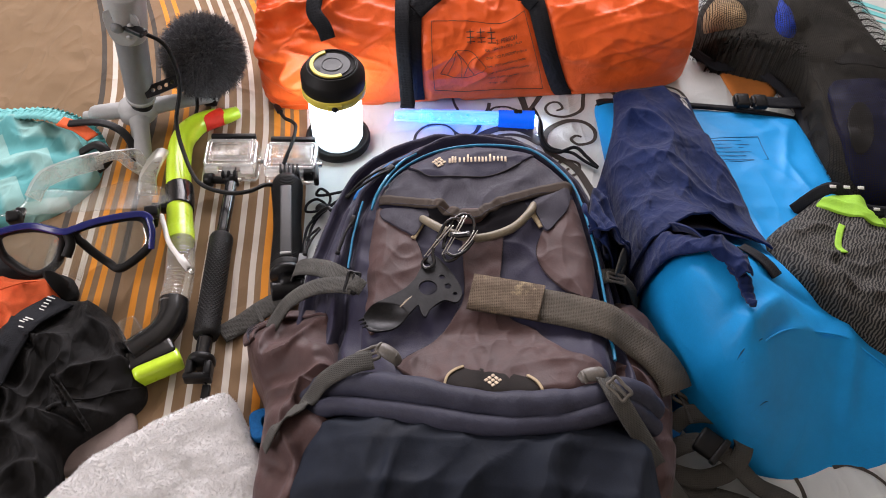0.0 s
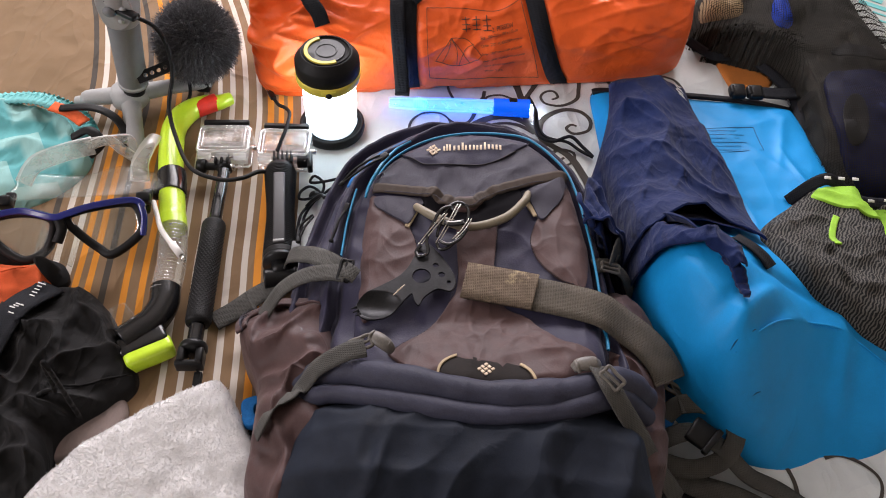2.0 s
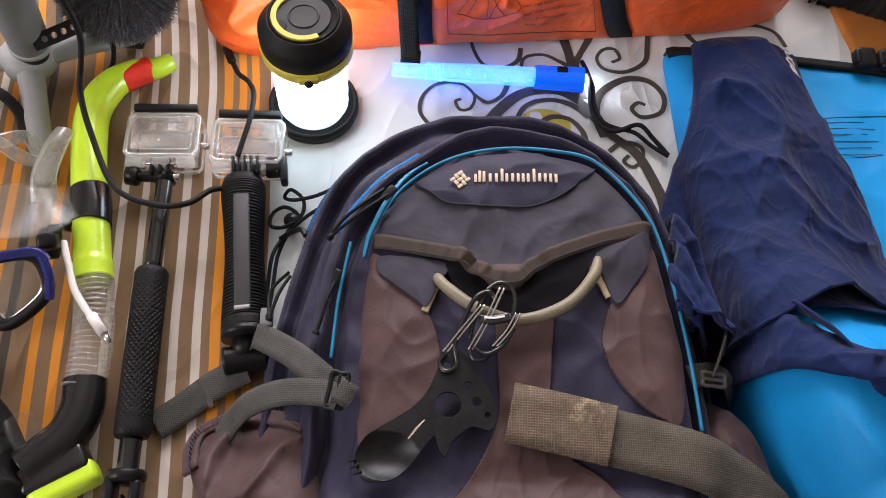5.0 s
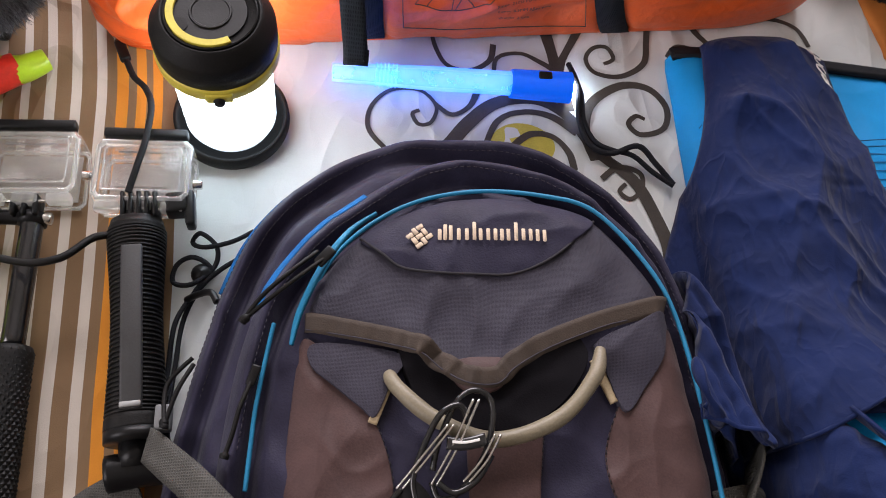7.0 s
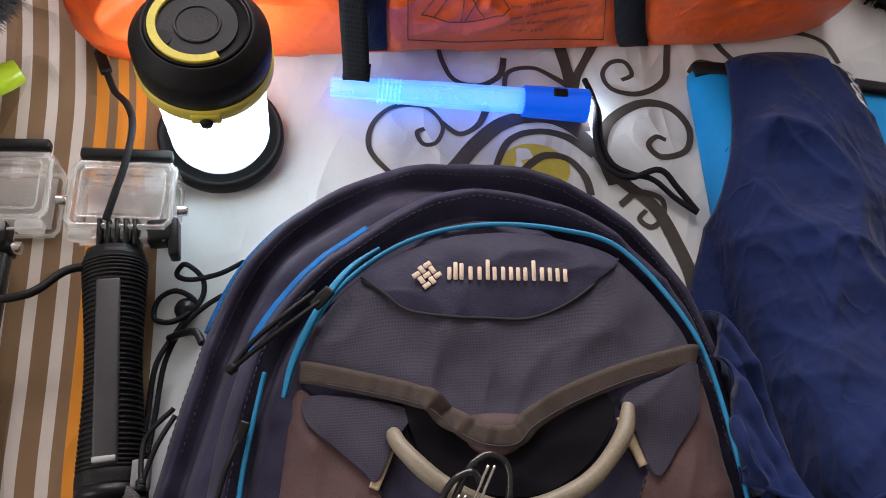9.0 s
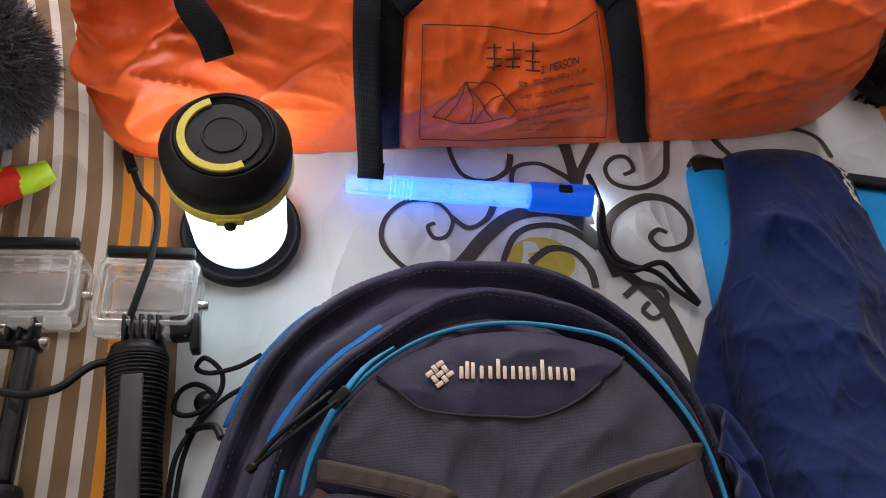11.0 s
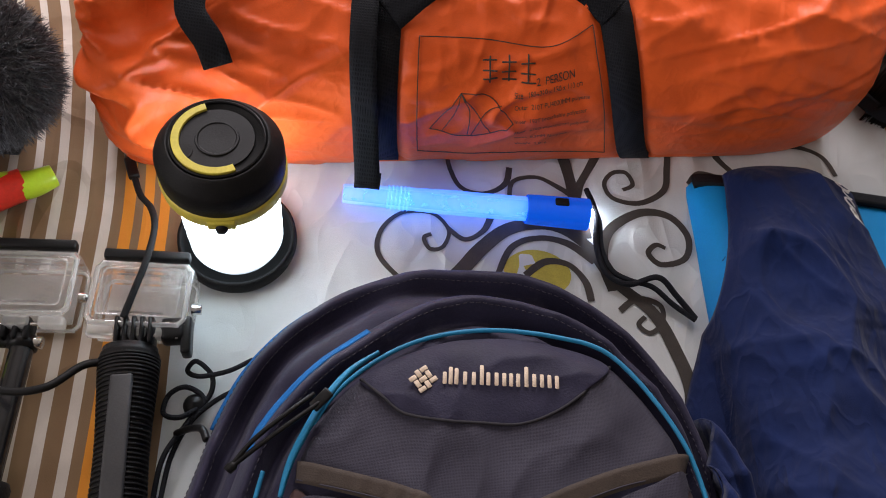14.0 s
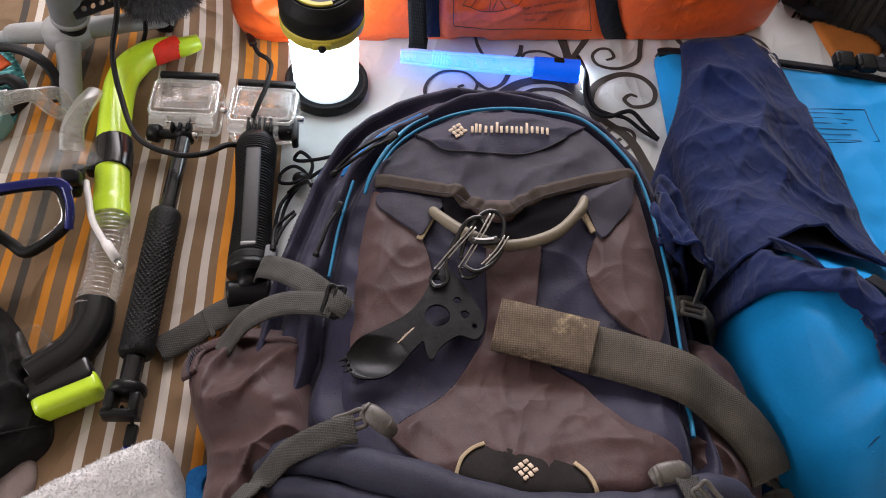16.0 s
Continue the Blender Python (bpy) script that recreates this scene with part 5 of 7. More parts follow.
def dry_top(x, y):
    """Flat at the rolled mouth, filled towards its round end, with a sharp welded edge there."""
    t = min(1, max(0, (0.735 - y) / 0.165))
    t = t * t * (3 - 2 * t)
    low = 0.020 + 0.020 * min(1, max(0, (0.95 - y) / 0.2))
    h = low + (float(np.interp(x, BACK_X, BACK_H)) - 0.04) * t
    ys = float(np.interp(x, [p[0] for p in SEAM], [p[1] for p in SEAM]))
    h -= max(0, ys - y) * 1.05
    h += 0.007 * ridge(x, y, (0.286, 0.490), (0.356, 0.562), 0.006) - 0.008 * ridge(x, y, (0.304, 0.490), (0.362, 0.542), 0.007) - 0.006 * ridge(x, y, (0.272, 0.505), (0.330, 0.556), 0.008)
    h += 0.006 * ridge(x, y, (0.262, 0.60), (0.300, 0.53), 0.008) + 0.007 * ridge(x, y, (0.424, 0.578), (0.436, 0.482), 0.010) - 0.006 * ridge(x, y, (0.335, 0.585), (0.41, 0.570), 0.007)
    h += 0.003 * ridge(x, y, (0.44, 0.80), (0.475, 0.92), 0.006) + 0.003 * ridge(x, y, (0.47, 0.74), (0.45, 0.84), 0.006)
    return h


DRY = Dome([(0.237, 0.944), (0.238, 0.930), (0.247, 0.80), (0.250, 0.66), (0.258, 0.56), (0.280, 0.508), (0.303, 0.478), (0.330, 0.458), (0.360, 0.448), (0.392, 0.447), (0.432, 0.456), (0.482, 0.473), (0.525, 0.508), (0.540, 0.58), (0.526, 0.68), (0.514, 0.78), (0.505, 0.88),
            (0.497, 0.932), (0.493, 0.943), (0.480, 0.945), (0.44, 0.947), (0.35, 0.950), (0.28, 0.952), (0.247, 0.953)], dry_top, 0.0, 12, 2.0, 0.0022, 13, 260, cr=0.002, csc=11)


def dry_bag():
    b = thing("dry_bag", "sky blue PVC dry bag with a black rolled lip", "dry bag")
    part("body", DRY.mesh(110, 300), "blue_pvc", b)
    part("rolled_lip", ribbon([(0.239, 0.945, 0.010), (0.25, 0.946, 0.013), (0.30, 0.945, 0.016), (0.38, 0.943, 0.017), (0.44, 0.940, 0.017), (0.493, 0.936, 0.011)], 0.012, 0.004, 40, up=(0, 0.35, 0.9)), "black_web", b, "stiff black lip")
    for dx in (0.0, 0.022):
        part("buckle_half", join(block(0.018, 0.020, 0.009, pose(0.420 + dx, 0.943, 0.030, 8, 0, 4), 0.003), block(0.006, 0.014, 0.010, pose(0.412 + dx, 0.943, 0.030, 8, 0, 4), 0.002)), "black_plastic", b)
    part("shoulder_strap", ribbon([(x, y, DRY.z(x, y) + 0.003) for x, y in ((0.330, 0.618), (0.341, 0.604), (0.350, 0.594), (0.357, 0.585))], 0.013, 0.002, 30, DRY.z, 0.003), "black_web", b, "black webbing strap")
    part("buckle_strap", ribbon([(0.450, 0.944, 0.030), (0.475, 0.949, 0.026), (0.50, 0.957, 0.022)], 0.02, 0.002, 20), "black_web", b)
    z = DRY.z
    seam = SEAM[2:-1]
    part("welded_seam", tube(on(z, seam, 0.0), 0.0011, 6, 80), "blue_pvc", b)
    for a, c in (((0.322, 0.508), (0.331, 0.514)), ((0.308, 0.498), (0.312, 0.503)), ((0.336, 0.478), (0.344, 0.482))):
        part("scuff_mark", tube(on(z, [a, ((a[0] + c[0]) / 2, (a[1] + c[1]) / 2 + 0.0006), c], 0.0), lambda u: 0.0006 * math.sin(math.pi * min(0.95, max(0.1, u))), 6, 20), "blue_print", b, "dark scuff")
    fr = [(0.357, 0.868), (0.428, 0.879), (0.431, 0.836), (0.361, 0.822)]
    part("printed_frame", join(*[tube(on(z, [fr[i], ((fr[i][0] + fr[(i + 1) % 4][0]) / 2, (fr[i][1] + fr[(i + 1) % 4][1]) / 2), fr[(i + 1) % 4]], 0.0002), 0.0004, 5, 10) for i in range(4)]), "blue_print", b)
    for k in range(6):
        y = 0.868 - k * 0.0072
        part("printed_line", ribbon(on(z, [(0.352, y - 0.006), (0.375, y - 0.003), (0.405 + 0.008 * (k % 2), y + 0.001)], 0.0006), 0.0006, 0.0002, 12), "blue_print", b)
    lg = [(0.250, 0.872), (0.262, 0.886), (0.275, 0.882)]
    part("printed_line", tube(on(z, lg, 0.0002), 0.0005, 5, 16), "blue_print", b)
    return b


dry_bag()


# ---- soft things round the pack ----
def cover(x, y):
    return max(bedz(x, y), DRY.z(x, y), packz(x, y) if x < 0.3 else 0)


def grid_skin(fn, nu, nv, thick, mt, name, parent, label=""):
    """A cloth given by a function of two parameters, with thickness."""
    T = np.array([[fn(i / (nu - 1), j / (nv - 1)) for i in range(nu)] for j in range(nv)], float)
    du, dv = np.gradient(T, axis=1), np.gradient(T, axis=0)
    N = np.cross(du, dv)
    N /= np.linalg.norm(N, axis=2)[:, :, None] + 1e-12
    V = [*(T + N * thick / 2).reshape(-1, 3), *(T - N * thick / 2).reshape(-1, 3)]
    n, Fc = nu * nv, []
    for j in range(nv - 1):
        for i in range(nu - 1):
            a = j * nu + i
            Fc.append((a, a + 1, a + nu + 1, a + nu))
            Fc.append((n + a, n + a + nu, n + a + nu + 1, n + a + 1))
    rim = [i for i in range(nu)] + [j * nu + nu - 1 for j in range(1, nv)] + [(nv - 1) * nu + i for i in range(nu - 2, -1, -1)] + [j * nu for j in range(nv - 2, 0, -1)]
    for a, b in zip(rim, rim[1:] + rim[:1]):
        Fc.append((b, a, n + a, n + b))
    return part(name, (V, Fc), mt, parent, label)


def tube_scarf():
    b = thing("tube_scarf", "crumpled navy blue tube scarf draped over the dry bag", "scarf")
    TL, TR, BL, BR = (np.array(p) for p in ((0.258, 0.946, 0.0), (0.352, 0.940, 0.0), (0.196, 0.640, 0.0), (0.373, 0.654, 0.0)))

    def side(u, v, up):
        w = v + 0.05 * math.sin(u * 7) * v * up
        p = TL * (1 - u) * (1 - w) + TR * u * (1 - w) + BL * (1 - u) * w + BR * u * w
        x = p[0] + 0.006 * math.sin(v * 6) * (1 - 2 * u) + 0.001 * math.sin(v * 3.1) * (1 - u) + 0.012 * math.sin(v * 3.1) * u
        y = p[1] + 0.010 * math.sin(u * math.pi) * (1 - v)
        g = max(cover(x, y), cover(x + 0.008, y), cover(x - 0.008, y), cover(x, y - 0.008))
        h = 0.004 + up * (0.016 + 0.010 * v) * (max(0, 1 - (2 * u - 1) ** 2)) ** 0.55 * (1 - 0.75 * v ** 7 * min(1, max(0, (u - 0.2) / 0.15)))
        edge = min(1.0, v / 0.07, 6 * u + 0.15, 6 * (1 - u) + 0.15)
        h += edge * up * (0.0085 * crease(x, y, 12) + 0.0030 * crease(x * 0.8 + y * 0.3, y * 0.6, 26, 4) + 0.005 * fbm(x, y, 0.5, 12, 2))
        h += up * 0.018 * v ** 8 * math.exp(-((u - 0.16) / 0.12) ** 2)
        return (x, y, g + max(0.0025, h))
    up = grid_skin(lambda u, v: side(u, v, 1.0), 150, 200, 0.0012, "navy_cotton", "upper_layer", b)
    grid_skin(lambda u, v: side(u, v * 1.0, 0.0), 40, 60, 0.001, "navy_cotton", "under_layer", b)
    hem = [side(u, 0.995, 1.0) for u in np.linspace(0.0, 1.0, 26)]
    part("hem", tube([(x, y - 0.001, z) for x, y, z in hem], 0.0013, 6, 120), "navy_cotton", b)

    # the turned-out lower mouth: a twisted strip that ends in a tie
    mid = spline([(0.212, 0.664), (0.236, 0.640), (0.262, 0.618), (0.288, 0.596), (0.306, 0.577), (0.313, 0.556)], 60)

    def strip(u, v):
        k = u * 59
        i = min(58, int(k))
        p, d = mid[i] + (mid[i + 1] - mid[i]) * (k - i), mid[i + 1] - mid[i]
        d = d / (np.hypot(*d) + 1e-9)
        w = 0.054 * (1 - 0.75 * u) * (v - 0.5)
        x, y = p[0] - d[1] * w, p[1] + d[0] * w
        g = max(cover(x, y), cover(x + 0.006, y), cover(x - 0.006, y), cover(x, y + 0.006))
        return (x, y, g + 0.004 + 0.007 * math.sin(v * math.pi) ** 0.6 + 0.0055 * crease(x, y, 24, 3) + 0.0030 * crease(x, y, 50, 5))
    grid_skin(strip, 110, 26, 0.0014, "navy_cotton", "gathered_edge", b)
    part("tie", ribbon([(x, y, cover(x, y) + 0.008) for x, y in ((0.302, 0.568), (0.311, 0.556), (0.315, 0.544), (0.316, 0.530))], lambda u: 0.012 - 0.006 * abs(2 * u - 0.9), 0.004, 40, cover, 0.004, ripple=0.0008), "navy_cotton", b)
    lip = [(0.190, 0.668), (0.190, 0.650), (0.200, 0.640), (0.214, 0.640), (0.226, 0.652), (0.236, 0.662)]
    part("open_mouth", tube([(x, y, cover(x, y) + 0.020 + 0.006 * math.sin(i * 1.1)) for i, (x, y) in enumerate(lip)], lambda u: 0.0022 + 0.0008 * math.sin(u * 20), 8, 60, flat=1.6), "navy_cotton", b)
    part("loop", ribbon([(x, y, cover(x, y) + h) for x, y, h in ((0.272, 0.652, 0.018), (0.274, 0.634, 0.022), (0.282, 0.616, 0.018), (0.290, 0.604, 0.010))], 0.010, 0.002, 30, up=(0.7, 0.3, 0.6)), "navy_cotton", b)
    for k in range(5):
        P = [Vector(side(0.86 + 0.050 * math.cos(a) * (1 - 0.3 * (k % 2)), 0.030 + 0.030 * k + 0.012 * math.sin(a), 1.0)) + Vector((0, 0, 0.0010)) for a in np.linspace(0.5 * k, 4.9 + 0.5 * k, 12)]
        part("printed_mark", tube(P, 0.0011, 6, 36, flat=0.4), "white_print", b)
    return b


tube_scarf()


def jersey():
    b = thing("sports_jersey", "black dash-printed sports jersey with a lime green lining", "jersey")
    J = Dome([(0.436, 0.742), (0.392, 0.700), (0.368, 0.640), (0.384, 0.585), (0.43, 0.545), (0.52, 0.525), (0.63, 0.54), (0.70, 0.66), (0.66, 0.77), (0.56, 0.782), (0.47, 0.766)],
             lambda x, y: max(0.0, DRY.z(x, y)) + 0.026, 0.0, 10, 2.0, 0.006, 20, cr=0.006, csc=20)
    body = part("body", J.mesh(50, 170), "jersey", b)
    col = [(0.436, 0.738), (0.47, 0.747), (0.52, 0.752), (0.57, 0.748), (0.62, 0.735)]
    part("lining", patch([(0.452, 0.735), (0.475, 0.716), (0.52, 0.700), (0.58, 0.690), (0.62, 0.71), (0.58, 0.742), (0.51, 0.752), (0.47, 0.748)], J.z, 0.003, 0.004, 10, 70), "lime_fabric", b, "lime green lining")
    part("collar_band", ribbon([(x, y + 0.008, max(0.03, J.z(x, y)) + 0.006) for x, y in col], 0.013, 0.003, 50, up=(0, -0.45, 0.9)), "black_web", b, "black neckband")
    for k in range(7):
        x = 0.47 + k * 0.016
        y = float(np.interp(x, [p[0] for p in col], [p[1] for p in col])) + 0.008
        part("printed_mark", block(0.007, 0.0034, 0.0006, pose(x, y, max(0.03, J.z(x, y - 0.008)) + 0.0082, 26, 0, -3), 0.0002, 1), "white_print", b)
    part("neon_stripe", ribbon(on(J.z, [(0.466, 0.700), (0.456, 0.682), (0.447, 0.660), (0.446, 0.645)], 0.002), 0.0065, 0.0015, 40), "lime_fabric", b)
    return b


jersey()


def fin_bag():
    b = thing("mesh_fin_bag", "black mesh bag holding dark blue fins and canvas gear", "mesh bag")
    O = [(0.377, 1.061), (0.406, 1.032), (0.440, 1.033), (0.465, 1.023), (0.488, 0.988), (0.499, 0.950), (0.495, 0.871), (0.496, 0.808), (0.525, 0.775), (0.58, 0.762), (0.68, 0.80), (0.661, 0.965), (0.643, 1.064), (0.621, 1.189), (0.608, 1.264), (0.50, 1.30), (0.40, 1.18)]
    inner = Dome([(x + (0.6 - x) * 0.04, y + (1.03 - y) * 0.04) for x, y in O], lambda x, y: 0.055 + 0.03 * max(0, y - 0.95), 0.0, 5, 2, 0.008, 14)
    part("contents", inner.mesh(44, 150), "olive", b)
    straw = Dome([(0.392, 1.085), (0.412, 1.058), (0.440, 1.056), (0.455, 1.090), (0.44, 1.14), (0.405, 1.145)], 0.068, 0.0, 3, 2, 0.006, 30)
    part("canvas_shoe", straw.mesh(24, 70), "straw", b, "tan canvas bundle")
    blue = Dome([(0.472, 1.045), (0.490, 1.030), (0.508, 1.05), (0.514, 1.10), (0.50, 1.16), (0.478, 1.11)], 0.070, 0.0, 3, 2, 0.006, 26)
    part("blue_cloth", blue.mesh(24, 70), "royal", b)
    allz = lambda x, y: max(0.0, inner.z(x, y), straw.z(x, y), blue.z(x, y))
    fo = [(0.522, 0.950), (0.514, 0.90), (0.516, 0.83), (0.526, 0.800), (0.56, 0.775), (0.64, 0.80), (0.66, 0.90), (0.63, 0.96), (0.55, 0.965)]
    part("fin_blade", patch(fo, allz, 0.006, 0.006, 16, 100, 0.006), "fin_blue", b, "dark blue rubber fin")
    ho = [(0.535 + 0.014 * math.cos(a) + 0.008 * math.sin(a), 0.868 + 0.038 * math.sin(a) - 0.004 * math.cos(a)) for a in np.linspace(0, 2 * math.pi, 14, endpoint=False)]
    part("fin_vent", patch(ho, allz, 0.0125, 0.002, 6, 50), "black_rubber", b)
    part("fin_vent", patch([(0.538, 0.990), (0.60, 0.985), (0.62, 1.0), (0.56, 1.008)], allz, 0.012, 0.002, 6, 50), "black_rubber", b)
    N = Dome(O, lambda x, y: max(allz(x + i, y + k) for i, k in ((0, 0), (0.012, 0), (-0.012, 0), (0, 0.012), (0, -0.012))) + 0.013, 0.0, 22, 2, 0.003, 16)
    part("netting", N.mesh(60, 200), "net", b, "black square netting")
    for pts in ([(x, y, 0.016) for x, y in O[:4]], [(x, y, 0.016) for x, y in O[3:8]]):
        part("binding", ribbon(pts, 0.012, 0.003, 40, up=(-0.5, -0.6, 0.6)), "black_web", b)
    return b


fin_bag()


def flat_cloth(name, label, cat, outline, h, mt):
    d = Dome(outline, h, -0.002, 14, 2, 0.001, 20)
    return tagged(part(name, d.mesh(20, 90), mt), label, cat)


flat_cloth("folded_cloth", "orange-brown folded cloth lying on the bed under the mesh bag", "cloth", [(0.416, 1.052), (0.471, 1.066), (0.487, 1.006), (0.461, 0.978), (0.430, 0.970), (0.427, 0.982)], 0.005, "rust")


flat_cloth("crumpled_shirt", "pale mauve-grey shirt hem lying under the boxer shorts", "shirt", [(-0.30, 0.44), (-0.262, 0.462), (-0.236, 0.469), (-0.221, 0.470), (-0.214, 0.450), (-0.226, 0.430), (-0.25, 0.41), (-0.29, 0.40)], 0.008, "pale_mauve")


def leaflet():
    b = thing("paper_leaflet", "printed paper leaflet with teal headings on the bed", "leaflet")
    part("sheet", block(0.21, 0.20, 0.0012, pose(0.73, 1.19, 0.006, 0, 0, -28), 0), "paper", b, smooth=False)
    for k in range(5):
        part("printed_bar", block(0.055 - 0.008 * (k % 3), 0.010 if k < 2 else 0.004, 0.0006, pose(0.664 + k * 0.010, 1.215 - k * 0.024, 0.0072, 0, 0, -28), 0), "teal_print", b, smooth=False)
    return b


leaflet()


def shorts():
    b = thing("swim_shorts", "teal chevron swim shorts with a ribbed waistband", "shorts")
    S = Dome([(-0.64, 0.848), (-0.50, 0.850), (-0.42, 0.843), (-0.372, 0.828), (-0.353, 0.79), (-0.352, 0.745), (-0.385, 0.70), (-0.46, 0.668), (-0.58, 0.655), (-0.70, 0.72), (-0.70, 0.82)],
             0.018, -0.002, 8, 2, 0.008, 18, cr=0.006, csc=22)
    part("cloth", S.mesh(44, 170), "chevron", b)
    wb = [(-0.62, 0.842), (-0.50, 0.844), (-0.43, 0.841), (-0.385, 0.828), (-0.357, 0.795)]
    P = spline([(x, y, S.z(x * 0.99 - 0.005, y - 0.012) + 0.003) for x, y in wb], 170)
    P = [(x, y, z + 0.0016 * math.sin(i * 1.35)) for i, (x, y, z) in enumerate(P)]
    part("waistband", ribbon(P[::1], 0.026, 0.003, 170, up=(0.1, 0.2, 0.95)), "teal", b, "gathered elastic waistband")
    part("stitching", join(*[tube([(x, y + d, z + 0.0022) for x, y, z in P[::3]], 0.0005, 5, 80) for d in (-0.006, 0.004)]), "teal_print", b)
    part("tag", ribbon([(-0.408, 0.826, 0.030), (-0.385, 0.818, 0.030), (-0.362, 0.803, 0.029)], 0.015, 0.002, 14), "coral", b, "orange side tag")
    part("side_strap", ribbon([(-0.395, 0.820, 0.033), (-0.360, 0.822, 0.036), (-0.335, 0.818, 0.030), (-0.320, 0.806, 0.020), (-0.314, 0.788, 0.010)], 0.009, 0.003, 40), "black_rubber", b)
    part("side_strap", tube([(-0.372, 0.785, 0.022), (-0.352, 0.790, 0.030), (-0.338, 0.780, 0.022), (-0.350, 0.766, 0.014)], 0.006, 8, 30, flat=0.5), "black_rubber", b)
    return b


shorts()


def boxers():
    b = thing("boxer_shorts", "crumpled black cotton boxer shorts with a lettered waistband", "underwear")
    D = Dome([(-0.345, 0.565), (-0.30, 0.585), (-0.268, 0.567), (-0.243, 0.535), (-0.214, 0.487), (-0.232, 0.455), (-0.262, 0.42), (-0.262, 0.36), (-0.32, 0.30), (-0.42, 0.30), (-0.44, 0.42), (-0.40, 0.52)],
             lambda x, y: 0.030 - 0.05 * max(0, x + 0.27), -0.002, 6, 2, 0.011, 18, cr=0.014, csc=22)
    part("cloth", D.mesh(76, 260), "black_cotton", b)
    wb = [(-0.352, 0.42), (-0.345, 0.46), (-0.338, 0.50), (-0.330, 0.535), (-0.315, 0.572)]
    part("waistband", ribbon(on(D.z, wb, 0.003), 0.026, 0.0025, 60, D.z, 0.003), "black_web", b)
    hl = [(-0.285, 0.452), (-0.270, 0.455), (-0.250, 0.443), (-0.246, 0.425), (-0.258, 0.418), (-0.278, 0.432)]
    part("leg_hem", tube(on(D.z, hl[:4], 0.0012), 0.0022, 8, 60), "black_cotton", b)
    part("seam", tube(on(D.z, [(-0.218, 0.49), (-0.235, 0.478), (-0.256, 0.468), (-0.285, 0.462)], 0.001), 0.0012, 6, 50), "black_cotton", b)
    for k in range(13):
        t = k / 12
        x, y = -0.331 + 0.010 * t, 0.521 + 0.046 * t
        hh = 0.0085 if k in (0, 4, 12) else 0.0055
        part("printed_mark", block(0.0012, hh, 0.0006, pose(x, y, D.z(x, y) + 0.0088, 0, 0, 76), 0.0002, 1), "white_print", b)
    for k in range(5):
        x, y = -0.345 + 0.002 * k, 0.460 + 0.006 * k
        part("printed_mark", block(0.0012, 0.0058, 0.0006, pose(x, y, D.z(x, y) + 0.0088, 0, 0, 76), 0.0002, 1), "white_print", b)
    return b


boxers()


def orange_shirt():
    b = thing("rash_vest", "coral orange and charcoal rash vest crumpled beside the mask", "shirt")
    D = Dome([(-0.46, 0.60), (-0.40, 0.598), (-0.345, 0.607), (-0.322, 0.602), (-0.328, 0.575), (-0.345, 0.54), (-0.37, 0.51), (-0.44, 0.49), (-0.50, 0.55)], 0.030, -0.002, 5, 2, 0.008, 26, cr=0.009, csc=24)
    part("cloth", D.mesh(30, 110), "coral", b)
    part("cuff", patch([(-0.352, 0.618), (-0.325, 0.612), (-0.314, 0.592), (-0.328, 0.585), (-0.345, 0.600)], lambda x, y: max(0.004, D.z(x, y)), 0.006, 0.006, 10, 50, 0.006), "charcoal", b, "charcoal cuff")
    C = Dome([(-0.47, 0.64), (-0.40, 0.632), (-0.365, 0.615), (-0.39, 0.595), (-0.47, 0.595)], 0.022, -0.002, 4, 2, 0.006, 26)
    part("sleeve", C.mesh(20, 70), "charcoal", b)
    part("seam", tube(on(D.z, [(-0.328, 0.603), (-0.355, 0.585), (-0.385, 0.560), (-0.42, 0.535)], 0.0008), 0.0008, 5, 50), "coral", b)
    return b


orange_shirt()


def towel():
    b = thing("towel", "folded white terry towel at the foot of the pack", "towel")
    T = Dome([(-0.142, 0.490), (-0.128, 0.484), (-0.108, 0.455), (-0.085, 0.420), (-0.066, 0.385), (-0.050, 0.33), (-0.10, 0.26), (-0.20, 0.27), (-0.275, 0.34), (-0.252, 0.402), (-0.217, 0.437), (-0.175, 0.468)],
             lambda x, y: 0.034 + 0.0007 * math.sin(x * 90 + y * 150 + 2 * math.sin(x * 30)), -0.002, 10, 2.2, 0.004, 20, 160)
    part("cloth", T.mesh(50, 190), "terry", b)
    rnd = random.Random(5)
    V, Fc = [], []
    while len(Fc) < 42000:
        x, y = rnd.uniform(-0.275, -0.05), rnd.uniform(0.30, 0.492)
        z = T.z(x, y)
        if z < 0.0:
            continue
        a, l = rnd.uniform(0, 6.28), rnd.uniform(0.0012, 0.0024)
        dx, dy = math.cos(a) * 0.0006, math.sin(a) * 0.0006
        tx, ty = rnd.uniform(-1, 1) * l * 0.8, rnd.uniform(-1, 1) * l * 0.8
        n = len(V)
        V += [(x - dx, y - dy, z - 0.0005), (x + dx, y + dy, z - 0.0005), (x + tx, y + ty, z + l * 0.55)]
        Fc.append((n, n + 1, n + 2))
    tagged(part("terry_nap", (V, Fc), "pile", b), kind="stuff")
    return b


towel()


